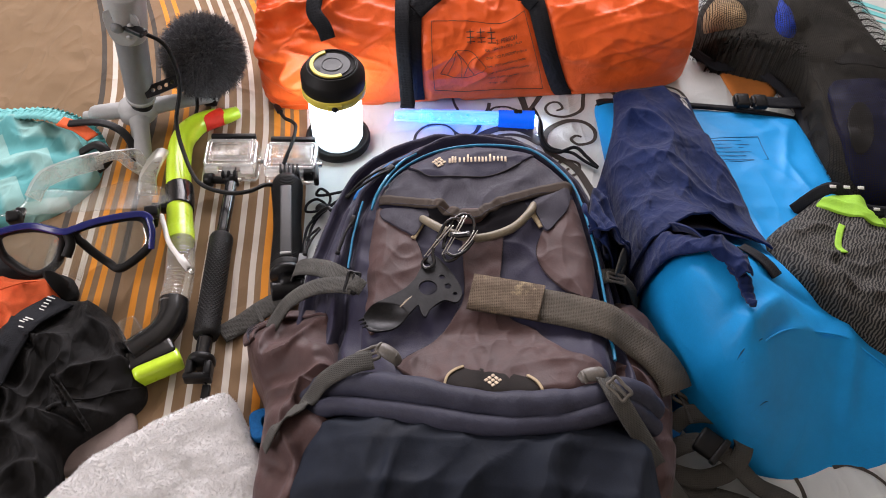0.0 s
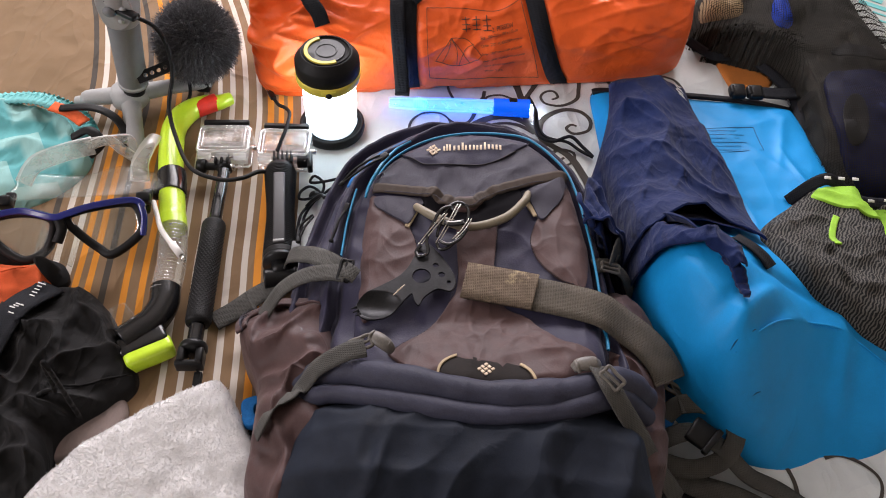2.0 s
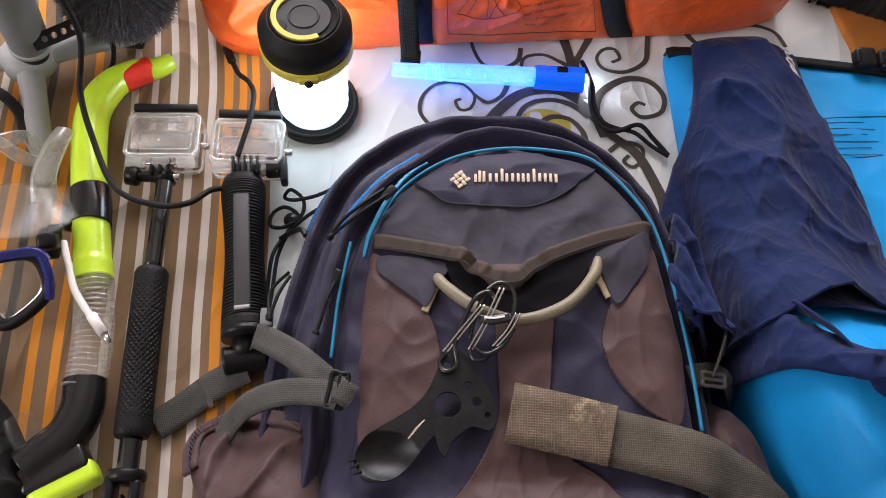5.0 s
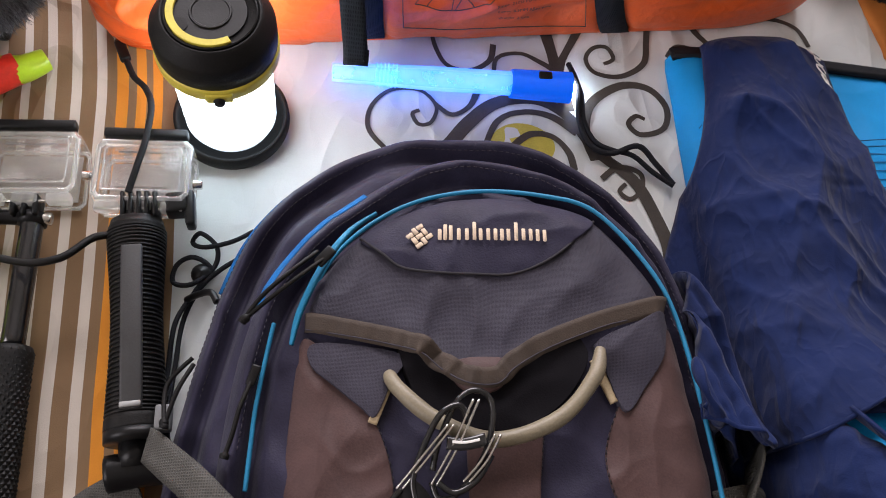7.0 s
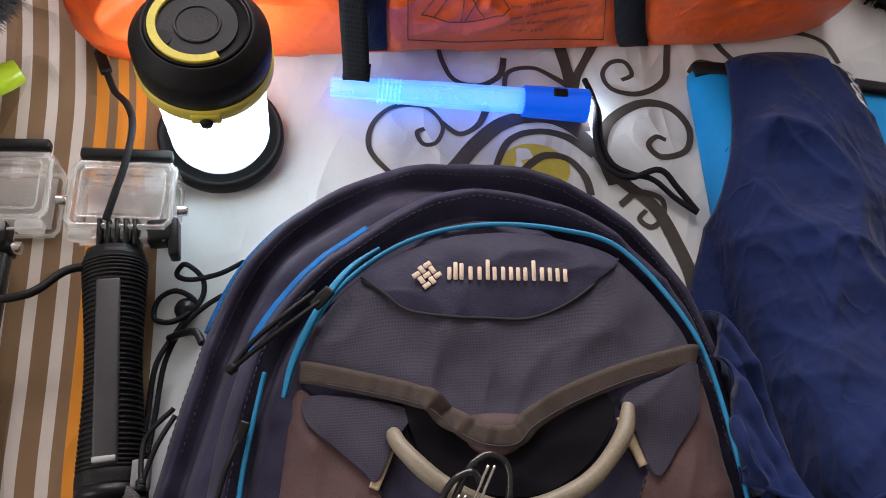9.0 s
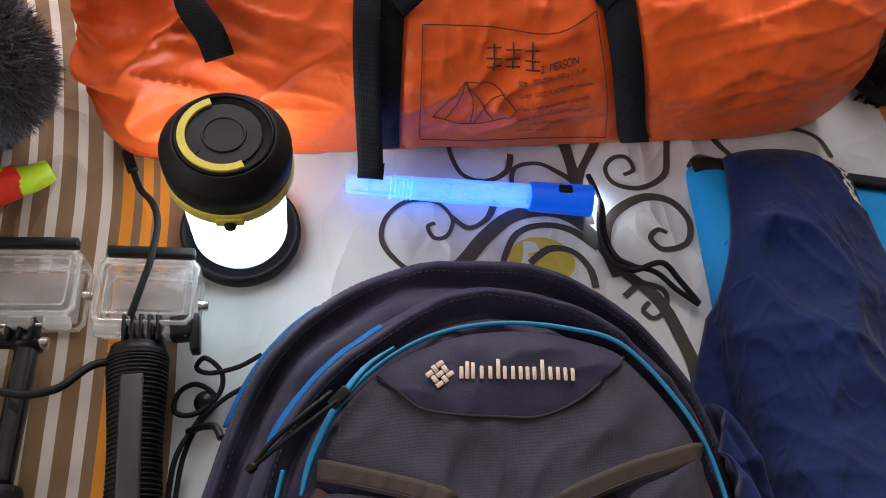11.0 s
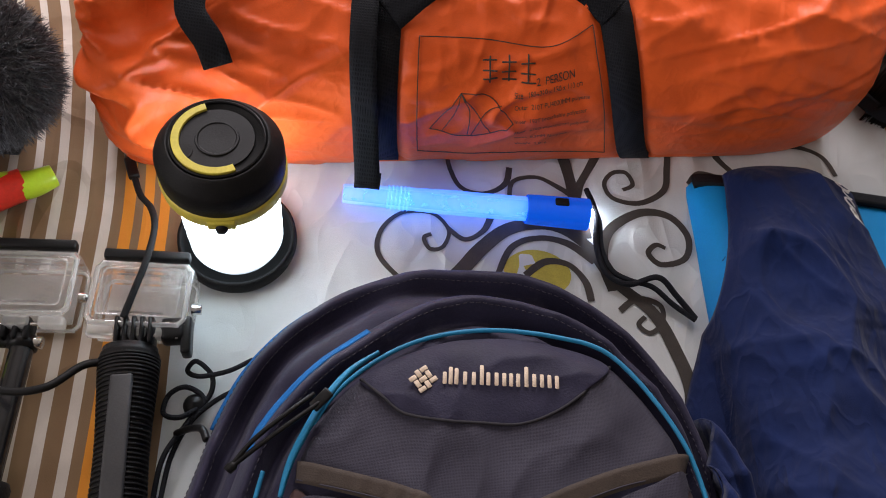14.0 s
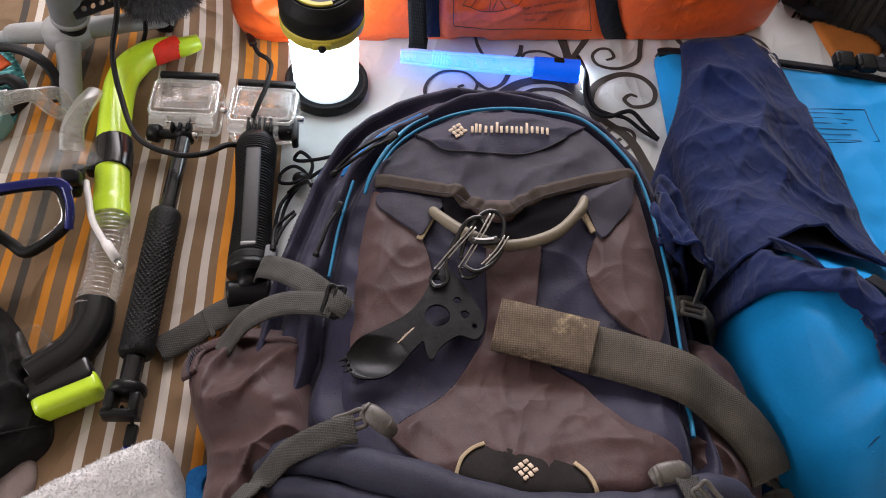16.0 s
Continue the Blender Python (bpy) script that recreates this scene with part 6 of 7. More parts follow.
# ---- snorkelling gear ----
def mask():
    b = thing("diving_mask", "blue-framed diving mask with clear silicone skirt", "diving mask")
    R = [(-0.3180, 0.6390, 0.0550), (-0.2970, 0.6510, 0.0580), (-0.2610, 0.6640, 0.0550), (-0.2490, 0.6550, 0.0450), (-0.2500, 0.6420, 0.0330), (-0.2740, 0.6220, 0.0220), (-0.2900, 0.6270, 0.0240), (-0.3090, 0.6330, 0.0400)]
    Lf = [(-0.3310, 0.6350, 0.0550), (-0.3580, 0.6380, 0.0580), (-0.3870, 0.6320, 0.0550), (-0.3940, 0.6250, 0.0480), (-0.3850, 0.6150, 0.0320), (-0.3590, 0.6060, 0.0220), (-0.3400, 0.6170, 0.0260), (-0.3320, 0.6280, 0.0400)]
    for k, o in enumerate((R, Lf)):
        fr = part("frame", tube(o, 0.0046, 10, 90, True), "black_rubber", b)
        c = np.mean(o, axis=0)
        part("lens_rim", tube([tuple(c + (np.array(p) - c) * 0.90) for p in o], 0.0020, 8, 80, True), "lens", fr)
        q = spline([tuple(c + (np.array(p) - c) * 0.93) for p in o], 60, True)
        part("lens", ([*q, *(q + (0, 0.0006, -0.0012))], [tuple(range(60)), tuple(range(119, 59, -1))] + [(i, 60 + i, 60 + (i + 1) % 60, (i + 1) % 60) for i in range(60)]), "lens", b, "tempered glass lens", smooth=False).visible_shadow = False
    part("top_bar", ribbon([(-0.3910, 0.6270, 0.0600), (-0.3620, 0.6370, 0.0620), (-0.3280, 0.6330, 0.0610), (-0.3140, 0.6380, 0.0620), (-0.2920, 0.6500, 0.0630), (-0.2570, 0.6640, 0.0600), (-0.2460, 0.6600, 0.0540)], 0.0065, 0.004, 90, up=(0, -0.7, 0.7)), "mask_blue", b, "glossy blue frame bar")
    part("frame_side", tube([(-0.2500, 0.6630, 0.0560), (-0.2450, 0.6520, 0.0470), (-0.2460, 0.6400, 0.0340)], 0.0035, 8, 30), "mask_blue", b)
    part("nose_bridge", tube([(-0.3240, 0.6350, 0.0580), (-0.3200, 0.6270, 0.0500), (-0.3230, 0.6160, 0.0420)], 0.0050, 10, 24), "black_rubber", b)

    def skirt(u, v):
        x = -0.405 + 0.150 * u + 0.012 * math.sin(v * 3)
        y = 0.655 + 0.026 * u + (0.052 + 0.012 * math.sin(u * math.pi)) * v
        z = 0.052 - 0.026 * v + 0.007 * math.sin(u * 9 + 1) * v
        return (x, y, z)
    s = grid_skin(skirt, 60, 24, 0.0016, "silicone", "skirt", b, "soft clear silicone skirt")
    s.visible_shadow = False

    def nose(u, v):
        a = (u - 0.5) * 2.6
        return (-0.335 + 0.022 * math.sin(a), 0.646 - 0.040 * v, 0.012 + 0.030 * math.cos(a) * (1 - 0.5 * v))
    grid_skin(nose, 24, 20, 0.0015, "silicone", "nose_pocket", b).visible_shadow = False
    st = [(-0.3940, 0.7020, 0.0300), (-0.3850, 0.7220, 0.0400), (-0.3570, 0.7370, 0.0460), (-0.3310, 0.7530, 0.0440)]
    part("strap", ribbon(st, 0.020, 0.002, 50, up=(-0.2, -0.7, 0.7)), "silicone_strap", b)
    for off in (-0.009, 0.009):
        part("strap", ribbon([(st[-1][0] - 0.006, st[-1][1] + off * 0.3, st[-1][2]), (-0.3180, 0.7620, 0.0440)[:2] + (0.044,), ((-0.3020, 0.7670, 0.0360)[0], (-0.3020, 0.7670, 0.0360)[1] + off, 0.034), ((-0.2950, 0.7660, 0.0220)[0], (-0.2950, 0.7660, 0.0220)[1] + off * 0.4, 0.020)], 0.011, 0.002, 40, up=(-0.1, -0.6, 0.8)), "silicone_strap", b)
    for p in ((-0.3870, 0.6550, 0.0520), (-0.2540, 0.6800, 0.0450)):
        part("strap_buckle", join(block(0.014, 0.012, 0.014, pose(*p, 20, 0, 15), 0.003), block(0.010, 0.018, 0.006, pose(p[0], p[1] + 0.008, p[2] - 0.006, 10, 0, 5), 0.002)), "black_plastic", b)
    return b


mask()


def corrugate(P, r, step):
    L = np.concatenate([[0], np.cumsum(np.linalg.norm(np.diff(P, axis=0), axis=1))])
    return lambda u: r * (1 + 0.045 * math.sin(2 * math.pi * L[int(u * (len(P) - 1))] / step))


def snorkel():
    b = thing("snorkel", "neon yellow snorkel with clear flexible hose and black mouth end", "snorkel")
    pts = [(-0.2120, 0.8820, 0.0120), (-0.2240, 0.8720, 0.0130), (-0.2400, 0.8650, 0.0140), (-0.2560, 0.8470, 0.0160), (-0.2630, 0.8180, 0.0180), (-0.2570, 0.7790, 0.0190), (-0.2450, 0.7340, 0.0200), (-0.2330, 0.6930, 0.0200), (-0.2240, 0.6620, 0.0200)]
    part("barrel", tube(pts, lambda u: 0.0075 + 0.0065 * min(1, u / 0.42) + (0.0008 if u > 0.93 else 0), 20, 120), "neon", b)
    part("red_tape", tube([(-0.2280, 0.8720, 0.0130), (-0.2380, 0.8640, 0.0140), (-0.2490, 0.8550, 0.0150)], lambda u: 0.0108 + 0.0012 * u, 18, 30), "red", b, "red tape band")
    part("clip", tube([(-0.2460, 0.7400, 0.0200), (-0.2410, 0.7240, 0.0200), (-0.2380, 0.7090, 0.0200)], 0.0158, 20, 16), "gloss_black", b, "black rubber keeper")
    part("clip_lug", block(0.010, 0.020, 0.012, pose(*(-0.2540, 0.7130, 0.0220), 0, 0, 8), 0.003), "black_plastic", b)
    P = spline([(-0.2240, 0.6630, 0.0200), (-0.2180, 0.6390, 0.0200), (-0.2130, 0.6130, 0.0200), (-0.2110, 0.5900, 0.0200), (-0.2110, 0.5780, 0.0200)], 160)
    part("flexible_hose", tube(P, corrugate(P, 0.0142, 0.0042), 20, raw=True), "corrugated", b, "clear corrugated hose")
    part("elbow", tube([(-0.2110, 0.5850, 0.0200), (-0.2080, 0.5660, 0.0200), (-0.2130, 0.5460, 0.0200), (-0.2250, 0.5320, 0.0200), (-0.2350, 0.5210, 0.0200)], lambda u: 0.0150 - 0.001 * u, 20, 60), "gloss_black", b)
    part("mouthpiece", tube([(-0.2360, 0.5390, 0.0200), (-0.2430, 0.5480, 0.0260), (-0.2470, 0.5540, 0.0300)], lambda u: 0.012 - 0.004 * u, 14, 24, flat=0.6), "silicone", b)
    c = (-0.2080, 0.5130, 0.0120)
    part("purge_cap", block(0.046, 0.018, 0.022, pose(c[0], c[1], c[2] + 0.002, 0, 0, 33), 0.006, 3), "neon", b, "neon purge cap")
    c2 = (-0.2160, 0.5220, 0.0160)
    part("purge_body", block(0.046, 0.020, 0.022, pose(c2[0], c2[1], c2[2], 0, 0, 33), 0.005, 3), "gloss_black", b)
    part("mouthpiece_bite", tube([(-0.2780, 0.7270, 0.0200), (-0.2800, 0.7440, 0.0300), (-0.2780, 0.7690, 0.0320), (-0.2760, 0.7890, 0.0280)], lambda u: 0.011 - 0.003 * u, 14, 40, flat=0.55), "silicone_strap", b)
    part("valve", block(0.016, 0.024, 0.012, pose(*(-0.2600, 0.6860, 0.0300), 0, 0, 10), 0.004), "black_plastic", b)
    return b


snorkel()


# ---- cameras and poles ----
def round_rect(m, w, h, c, z):
    """A closed rounded rectangle of points under the pose m."""
    out = []
    for qx, qy, a0 in ((1, 1, 0), (-1, 1, 90), (-1, -1, 180), (1, -1, 270)):
        out += [m @ Vector((qx * (w / 2 - c) + c * math.cos(radians(a0 + d)), qy * (h / 2 - c) + c * math.sin(radians(a0 + d)), z)) for d in (0, 22.5, 45, 67.5, 90)]
    return out


def housing(parent, cx, cy, rot, z=0.017):
    m = pose(cx, cy, z, 0, 0, rot)
    h = part("waterproof_case", block(0.060, 0.044, 0.029, m, 0.006, 4), "clear", parent, "clear waterproof camera case")
    h.visible_shadow = False
    for zz, ww, hh, rr in ((0.0128, 0.0560, 0.0400, 0.0019), (-0.0125, 0.0570, 0.0410, 0.0014)):
        part("wall_edge", tube(round_rect(m, ww, hh, 0.006, zz), rr, 8, 160, True), "case_edge", h, "thick pale wall edge").visible_shadow = False
    part("door_lip", tube(round_rect(m, 0.047, 0.031, 0.004, 0.0152), 0.0006, 6, 140, True), "case_edge", h).visible_shadow = False
    part("back_film", block(0.046, 0.030, 0.0010, m @ pose(0, 0, 0.0150), 0.0003, 1), "case_film", h, "hazy back window").visible_shadow = False
    part("inner_tray", block(0.050, 0.034, 0.0012, m @ pose(0, 0, -0.0105), 0.0004, 1), "case_tray", h, "pale tray inside")
    for dy in (-0.0125, 0.0128):
        part("rubber_pad", block(0.032, 0.0013, 0.0012, m @ pose(0.0, dy, 0.0128), 0.0004, 1), "grey_plastic", h)
    part("latch", block(0.052, 0.0062, 0.008, m @ pose(0.0, 0.0262, 0.012), 0.0015), "black_plastic", h, "black latch bar")
    for dx in (-0.020, 0.0, 0.020):
        part("hinge", block(0.015, 0.0065, 0.008, m @ pose(dx, -0.0245, 0.0085), 0.0018, 2), "case_edge", h).visible_shadow = False
    part("hinge_pin", tube([m @ Vector((-0.027, -0.0255, 0.0085)), m @ Vector((0.027, -0.0255, 0.0085))], 0.0011, 8, raw=True), "steel", h)
    part("side_button", lathe([(0.0, 0.006), (0.003, 0.0055), (0.0034, 0.0)], 16, m @ pose(0.030, -0.004, 0.002, 0, 90, 0), False), "steel", h)
    for k in (-1, 0, 1):
        part("mount_tab", block(0.003, 0.014, 0.014, m @ pose(k * 0.0065, -0.028, 0.004), 0.001, 1), "black_plastic", h)
    return h


def bumps(P, r, n_round, step, size):
    """Raised lozenges in rows round a rod."""
    T, N, B = frames_along(P)
    L = np.concatenate([[0], np.cumsum(np.linalg.norm(np.diff(P, axis=0), axis=1))])
    out, k, d = [], 0, 0.003
    while d < L[-1] - 0.003:
        i = int(np.searchsorted(L, d))
        for j in range(n_round):
            a = 2 * math.pi * (j + 0.5 * (k % 2)) / n_round
            dirn = N[i] * math.sin(a) + B[i] * math.cos(a)
            if dirn[2] < -0.45:
                continue
            c = P[i] + dirn * r
            s = np.cross(T[i], dirn) * size
            t = T[i] * size
            V = [c + t, c + s * 0.8, c - t, c - s * 0.8, c + dirn * size * 0.55]
            out.append((V, [(0, 1, 4), (1, 2, 4), (2, 3, 4), (3, 0, 4)]))
        d += step
        k += 1
    return join(*out)


def selfie_pole():
    b = thing("selfie_pole", "black telescopic pole with a clear action camera case", "selfie pole")
    housing(b, -0.1975, 0.7925, 5.5)
    p0, p1, p2, p3 = (np.array(q) for q in ((-0.1915, 0.762, 0.017), (-0.1840, 0.676, 0.017), (-0.1705, 0.548, 0.017), (-0.1685, 0.523, 0.015)))
    part("shaft", tube([p0, (p0 + p1) / 2, p1], 0.0068, 18, 10), "black_alu", b, "glossy black tube")
    part("collar", tube([p0, p0 + (p1 - p0) * 0.08], 0.0085, 18, 4, raw=True), "black_plastic", b)
    g = part("grip", tube([p1, (p1 + p2) / 2, p2], lambda u: 0.0128 - 0.0014 * math.exp(-((u) / 0.03) ** 2) - 0.0014 * math.exp(-((1 - u) / 0.03) ** 2) - 0.001 * math.sin(u * 3.1), 22, 60), "black_rubber", b, "textured black rubber grip")
    part("grip_texture", bumps(spline([p1, (p1 + p2) / 2, p2], 200), 0.0117, 20, 0.0024, 0.0021), "black_rubber", g, smooth=False)
    part("tail", tube([p2, (p2 + p3) / 2, p3], 0.0075, 16, 8), "black_alu", b)
    for k, sx in enumerate((-1, 1)):
        part("clamp_jaw", block(0.0075, 0.016, 0.016, pose(p3[0] + sx * 0.0085 + 0.001, p3[1] - 0.012, 0.017, 0, 0, 6), 0.0025), "black_plastic", b)
    part("end_clamp", join(lathe([(0.0, 0.0), (0.0125, 0.0), (0.0135, 0.002), (0.0135, 0.006), (0.012, 0.008), (0.0, 0.008)], 24, pose(p3[0], p3[1] + 0.002, 0.016, 90, 0, 6)), block(0.026, 0.006, 0.014, pose(p3[0] + 0.001, p3[1] - 0.020, 0.016, 0, 0, 6), 0.002)), "black_plastic", b, "black end clamp")
    part("wrist_cord", tube([(p3[0], p3[1] - 0.014, 0.018), (p3[0] + 0.006, p3[1] - 0.020, 0.014), (p3[0] + 0.010, p3[1] - 0.026, 0.010), (p3[0] + 0.010, p3[1] - 0.040, 0.010)], 0.0012, 6, 30), "black_rubber", b)
    part("cord_lock", block(0.008, 0.016, 0.007, pose(p3[0] + 0.0105, p3[1] - 0.032, 0.010, 0, 0, 5), 0.002), "black_plastic", b)
    part("cord_charm", block(0.008, 0.007, 0.006, pose(p3[0] + 0.011, p3[1] - 0.043, 0.009, 0, 0, 20), 0.002), "mask_blue", b)
    part("thumb_screw", join(tube([(-0.186, 0.7595, 0.018), (-0.205, 0.7585, 0.018), (-0.214, 0.758, 0.018)], 0.0045, 12, 12), lathe([(0.0, 0.0), (0.0075, 0.0), (0.0085, 0.002), (0.0075, 0.010), (0.004, 0.011)], 10, pose(-0.212, 0.758, 0.018, 0, -90, 0))), "black_plastic", b, "black thumb screw")
    part("screw_nut", lathe([(0, 0.005), (0.004, 0.005), (0.004, 0)], 6, pose(-0.185, 0.7597, 0.018, 0, 90, 0), False), "steel", b)
    return b


selfie_pole()


def grip_mount():
    b = thing("camera_grip", "ribbed black camera hand grip with a clear action camera case", "camera grip")
    housing(b, -0.1285, 0.7935, 4.0)
    p0, p1 = np.array((-0.1275, 0.757, 0.019)), np.array((-0.1050, 0.632, 0.019))
    d = p1 - p0
    body = part("body", tube([p0, p0 + d * 0.5, p1], lambda u: 0.0155 + 0.0015 * math.cos(u * 6.28) + 0.001 * (u > 0.9), 24, 60), "black_rubber", b)
    P = spline([p0, p0 + d * 0.5, p1], 200)
    T, N, B = frames_along(P)
    ribs = []
    for i in range(10, 180, 4):
        u = i / 199
        r = 0.0158 + 0.0015 * math.cos(u * 6.28)
        ribs.append(tube([P[i] + (N[i] * math.sin(a) + B[i] * math.cos(a)) * r for a in np.linspace(0, 2 * math.pi, 20, endpoint=False)], 0.0009, 5, 40, True))
    part("ribs", join(*ribs), "black_rubber", body)
    ang = math.degrees(math.atan2(d[1], d[0])) + 90
    c = (p0 + p1) / 2
    part("face_panel", block(0.0125, 0.100, 0.004, pose(c[0] + 0.001, c[1] - 0.004, 0.0350, 0, 0, ang), 0.0016), "panel", body, "smooth dark panel")
    part("panel_edge", block(0.0115, 0.0030, 0.0016, pose(*(p0 + d * 0.905)[:2], 0.0370, 0, 0, ang), 0.0005, 1), "gimbal", body)
    part("head", tube([p0 + d * -0.03, p0 + d * 0.06], 0.0160, 24, 4, raw=True), "black_plastic", b)
    m = pose(p0[0] + 0.001, p0[1] + 0.013, 0.023, 0, 0, ang)
    for k in range(5):
        part("clevis", block(0.0026, 0.018, 0.018, m @ pose((k - 2) * 0.0048, 0, 0), 0.0008, 1), "black_plastic", b)
    part("thumb_lever", join(block(0.014, 0.014, 0.014, m @ pose(0.022, 0.000, 0), 0.003), block(0.006, 0.024, 0.012, m @ pose(0.030, -0.004, 0), 0.002)), "black_plastic", b)
    part("end_collar", tube([p1, p1 + d * 0.05], 0.0180, 24, 6, raw=True), "black_plastic", b)
    q = p1 + d * 0.16
    part("pivot", tube([(q[0] - 0.016, q[1] - 0.004, 0.016), (q[0], q[1], 0.016), (q[0] + 0.016, q[1] + 0.003, 0.016)], 0.0105, 16, 10), "black_plastic", b)
    part("pivot_neck", tube([p1 + d * 0.05, q], 0.010, 14, 4, raw=True), "black_plastic", b)
    return b


grip_mount()


def cable(name, label, pts, r, mt, n=120):
    b = thing(name, label, "cable")
    part("lead", tube(pts, r, 8, n), mt, b)
    return b


u = cable("usb_cable", "short dark usb cable lying over the camera case", [(-0.160, 0.888, 0.010), (-0.151, 0.872, 0.016), (-0.139, 0.858, 0.024), (-0.130, 0.838, 0.034), (-0.128, 0.812, 0.038), (-0.1295, 0.795, 0.038), (-0.133, 0.775, 0.034)], 0.0022, "charcoal")
part("plug", block(0.0075, 0.022, 0.0045, pose(-0.1655, 0.8985, 0.0075, -15, 0, 27), 0.0015), "black_plastic", u)
part("plug_tip", block(0.0055, 0.008, 0.0022, pose(-0.1720, 0.9115, 0.0040, -15, 0, 27), 0.0008, 1), "steel", u)

HB = Vector((-0.3195, 0.862, 0.040))
HT = Vector((-0.2950, 0.8450, 0.1880))
cb = cable("charging_cable", "black cable looping from the gimbal to the camera grip", [(-0.2850, 0.8250, 0.1680), (-0.2620, 0.8390, 0.1400), (-0.2540, 0.8330, 0.0950), (-0.2580, 0.8060, 0.0600), (-0.2440, 0.7720, 0.0450), (-0.2190, 0.7330, 0.0400), (-0.1870, 0.7230, 0.0360), (-0.1630, 0.7270, 0.0360), (-0.149, 0.744, 0.030), (-0.138, 0.750, 0.024), (-0.128, 0.753, 0.022)], 0.0024, "black_rubber")
part("plug", block(0.011, 0.026, 0.006, pose(*(-0.2830, 0.8250, 0.1680), 0, 0, 62), 0.002), "black_plastic", cb)
lp = cable("microphone_lead", "black microphone lead curling under the tripod", [(-0.2630, 0.8920, 0.0300), (-0.2580, 0.8670, 0.0220), (-0.2660, 0.8300, 0.0200), (-0.2690, 0.8080, 0.0160), (-0.2540, 0.7910, 0.0080)], 0.0022, "black_rubber", 60)
wc = cable("white_usb_cable", "white usb cable end lying on the snorkel", [(-0.2480, 0.6860, 0.0340), (-0.2390, 0.6680, 0.0370), (-0.2280, 0.6460, 0.0380), (-0.2090, 0.6240, 0.0380)], 0.0026, "white_cable", 50)
part("plug", tube([(-0.2120, 0.6280, 0.0380), (-0.2000, 0.6150, 0.0370)], 0.0038, 10, raw=True), "white_cable", wc)
part("plug_tip", tube([(-0.2000, 0.6150, 0.0370), (-0.1950, 0.6090, 0.0360)], 0.0022, 8, raw=True), "steel", wc)


def gimbal():
    b = thing("phone_gimbal", "grey phone gimbal standing on its small tripod", "gimbal")
    ax = (HT - HB).normalized()
    hub = Vector((-0.330, 0.866, 0.022))
    part("hub", lathe([(0.0, 0.0), (0.020, 0.0), (0.023, 0.004), (0.022, 0.018), (0.017, 0.022)], 32, pose(hub[0], hub[1], 0.010)), "gimbal", b)
    part("neck", tube([HB - ax * 0.012, HB + ax * 0.012], 0.0125, 24, raw=True), "black_rubber", b)
    P = [HB + ax * t for t in (0.004, 0.008, 0.03, 0.06, 0.09, 0.105)]
    part("grip", tube(P, lambda u: 0.0158 + 0.002 * u + (-0.002 if u < 0.05 else 0), 28, 60), "gimbal_grip", b, "grey rubber grip")
    part("grip_ring", tube([HB + ax * 0.004, HB + ax * 0.009], 0.0172, 28, raw=True), "gimbal", b)
    top = HB + ax * 0.105
    part("control_head", tube([top, top + ax * 0.02, top + ax * 0.045, top + ax * 0.06, top + ax * 0.066], lambda u: 0.0182 + 0.004 * math.sin(u * 2.4) - 0.008 * max(0, u - 0.85) / 0.15, 28, 40), "gimbal", b)
    part("motor", lathe([(0.0, 0), (0.018, 0.0), (0.019, 0.004), (0.019, 0.030), (0.017, 0.034)], 28, Matrix.Translation(top + ax * 0.068)), "gimbal", b)
    front = Vector((0.10, -0.93, 0.35)).normalized()
    side = ax.cross(front).normalized()
    pm = Matrix.Translation(top + ax * 0.016 + front * 0.0195) @ Matrix((( side[0], ax[0], front[0], 0), (side[1], ax[1], front[1], 0), (side[2], ax[2], front[2], 0), (0, 0, 0, 1)))
    part("control_panel", plate([[tuple(p) for p in spline([(-0.016, 0.020), (0.012, 0.022), (0.017, 0.0), (0.008, -0.020), (-0.006, -0.024), (-0.015, -0.012)], 40, True)]], 0.004, pm, 0.0006), "gimbal", b)
    part("joystick", lathe([(0.0, 0.007), (0.006, 0.006), (0.0068, 0.003), (0.0068, 0.0)], 24, pm @ pose(-0.005, 0.000, 0.002), False), "gimbal_grip", b)
    for x, y in ((0.009, 0.006), (0.006, -0.011)):
        part("button", lathe([(0.0, 0.003), (0.0032, 0.0026), (0.0036, 0.0)], 18, pm @ pose(x, y, 0.0025), False), "gimbal", b)
    for k in range(4):
        part("indicator", lathe([(0.0, 0.0008), (0.0006, 0.0)], 8, pm @ pose(-0.009 + k * 0.004, 0.013, 0.0028), False), "black_plastic", b)
    for e in ((-0.2450, 0.9100, 0.0120), (-0.3940, 0.8550, 0.0120), (-0.2860, 0.7490, 0.0100)):
        e = Vector(e)
        dirn = (e - hub)
        dirn.z = 0
        dirn.normalize()
        part("leg", tube([hub + dirn * 0.018 + Vector((0, 0, -0.002)), hub + dirn * 0.05 + Vector((0, 0, -0.004)), hub.lerp(e, 0.75), e], lambda u: 0.0118 - 0.004 * u, 16, 40, flat=0.8), "gimbal", b, "grey tripod leg")
    # cold-shoe arm with holes
    A, B = Vector((-0.3050, 0.8480, 0.0620)), Vector((-0.2700, 0.8660, 0.0700))
    dd = (B - A)
    ln = dd.length
    dd.normalize()
    nn = dd.cross(Vector((0, -0.75, 0.66))).normalized()
    ff = nn.cross(dd) * -1
    am = Matrix.Translation((A + B) / 2) @ Matrix(((dd[0], nn[0], ff[0], 0), (dd[1], nn[1], ff[1], 0), (dd[2], nn[2], ff[2], 0), (0, 0, 0, 1)))
    o = [(-ln / 2, -0.006), (ln / 2, -0.006), (ln / 2, 0.006), (-ln / 2, 0.006)]
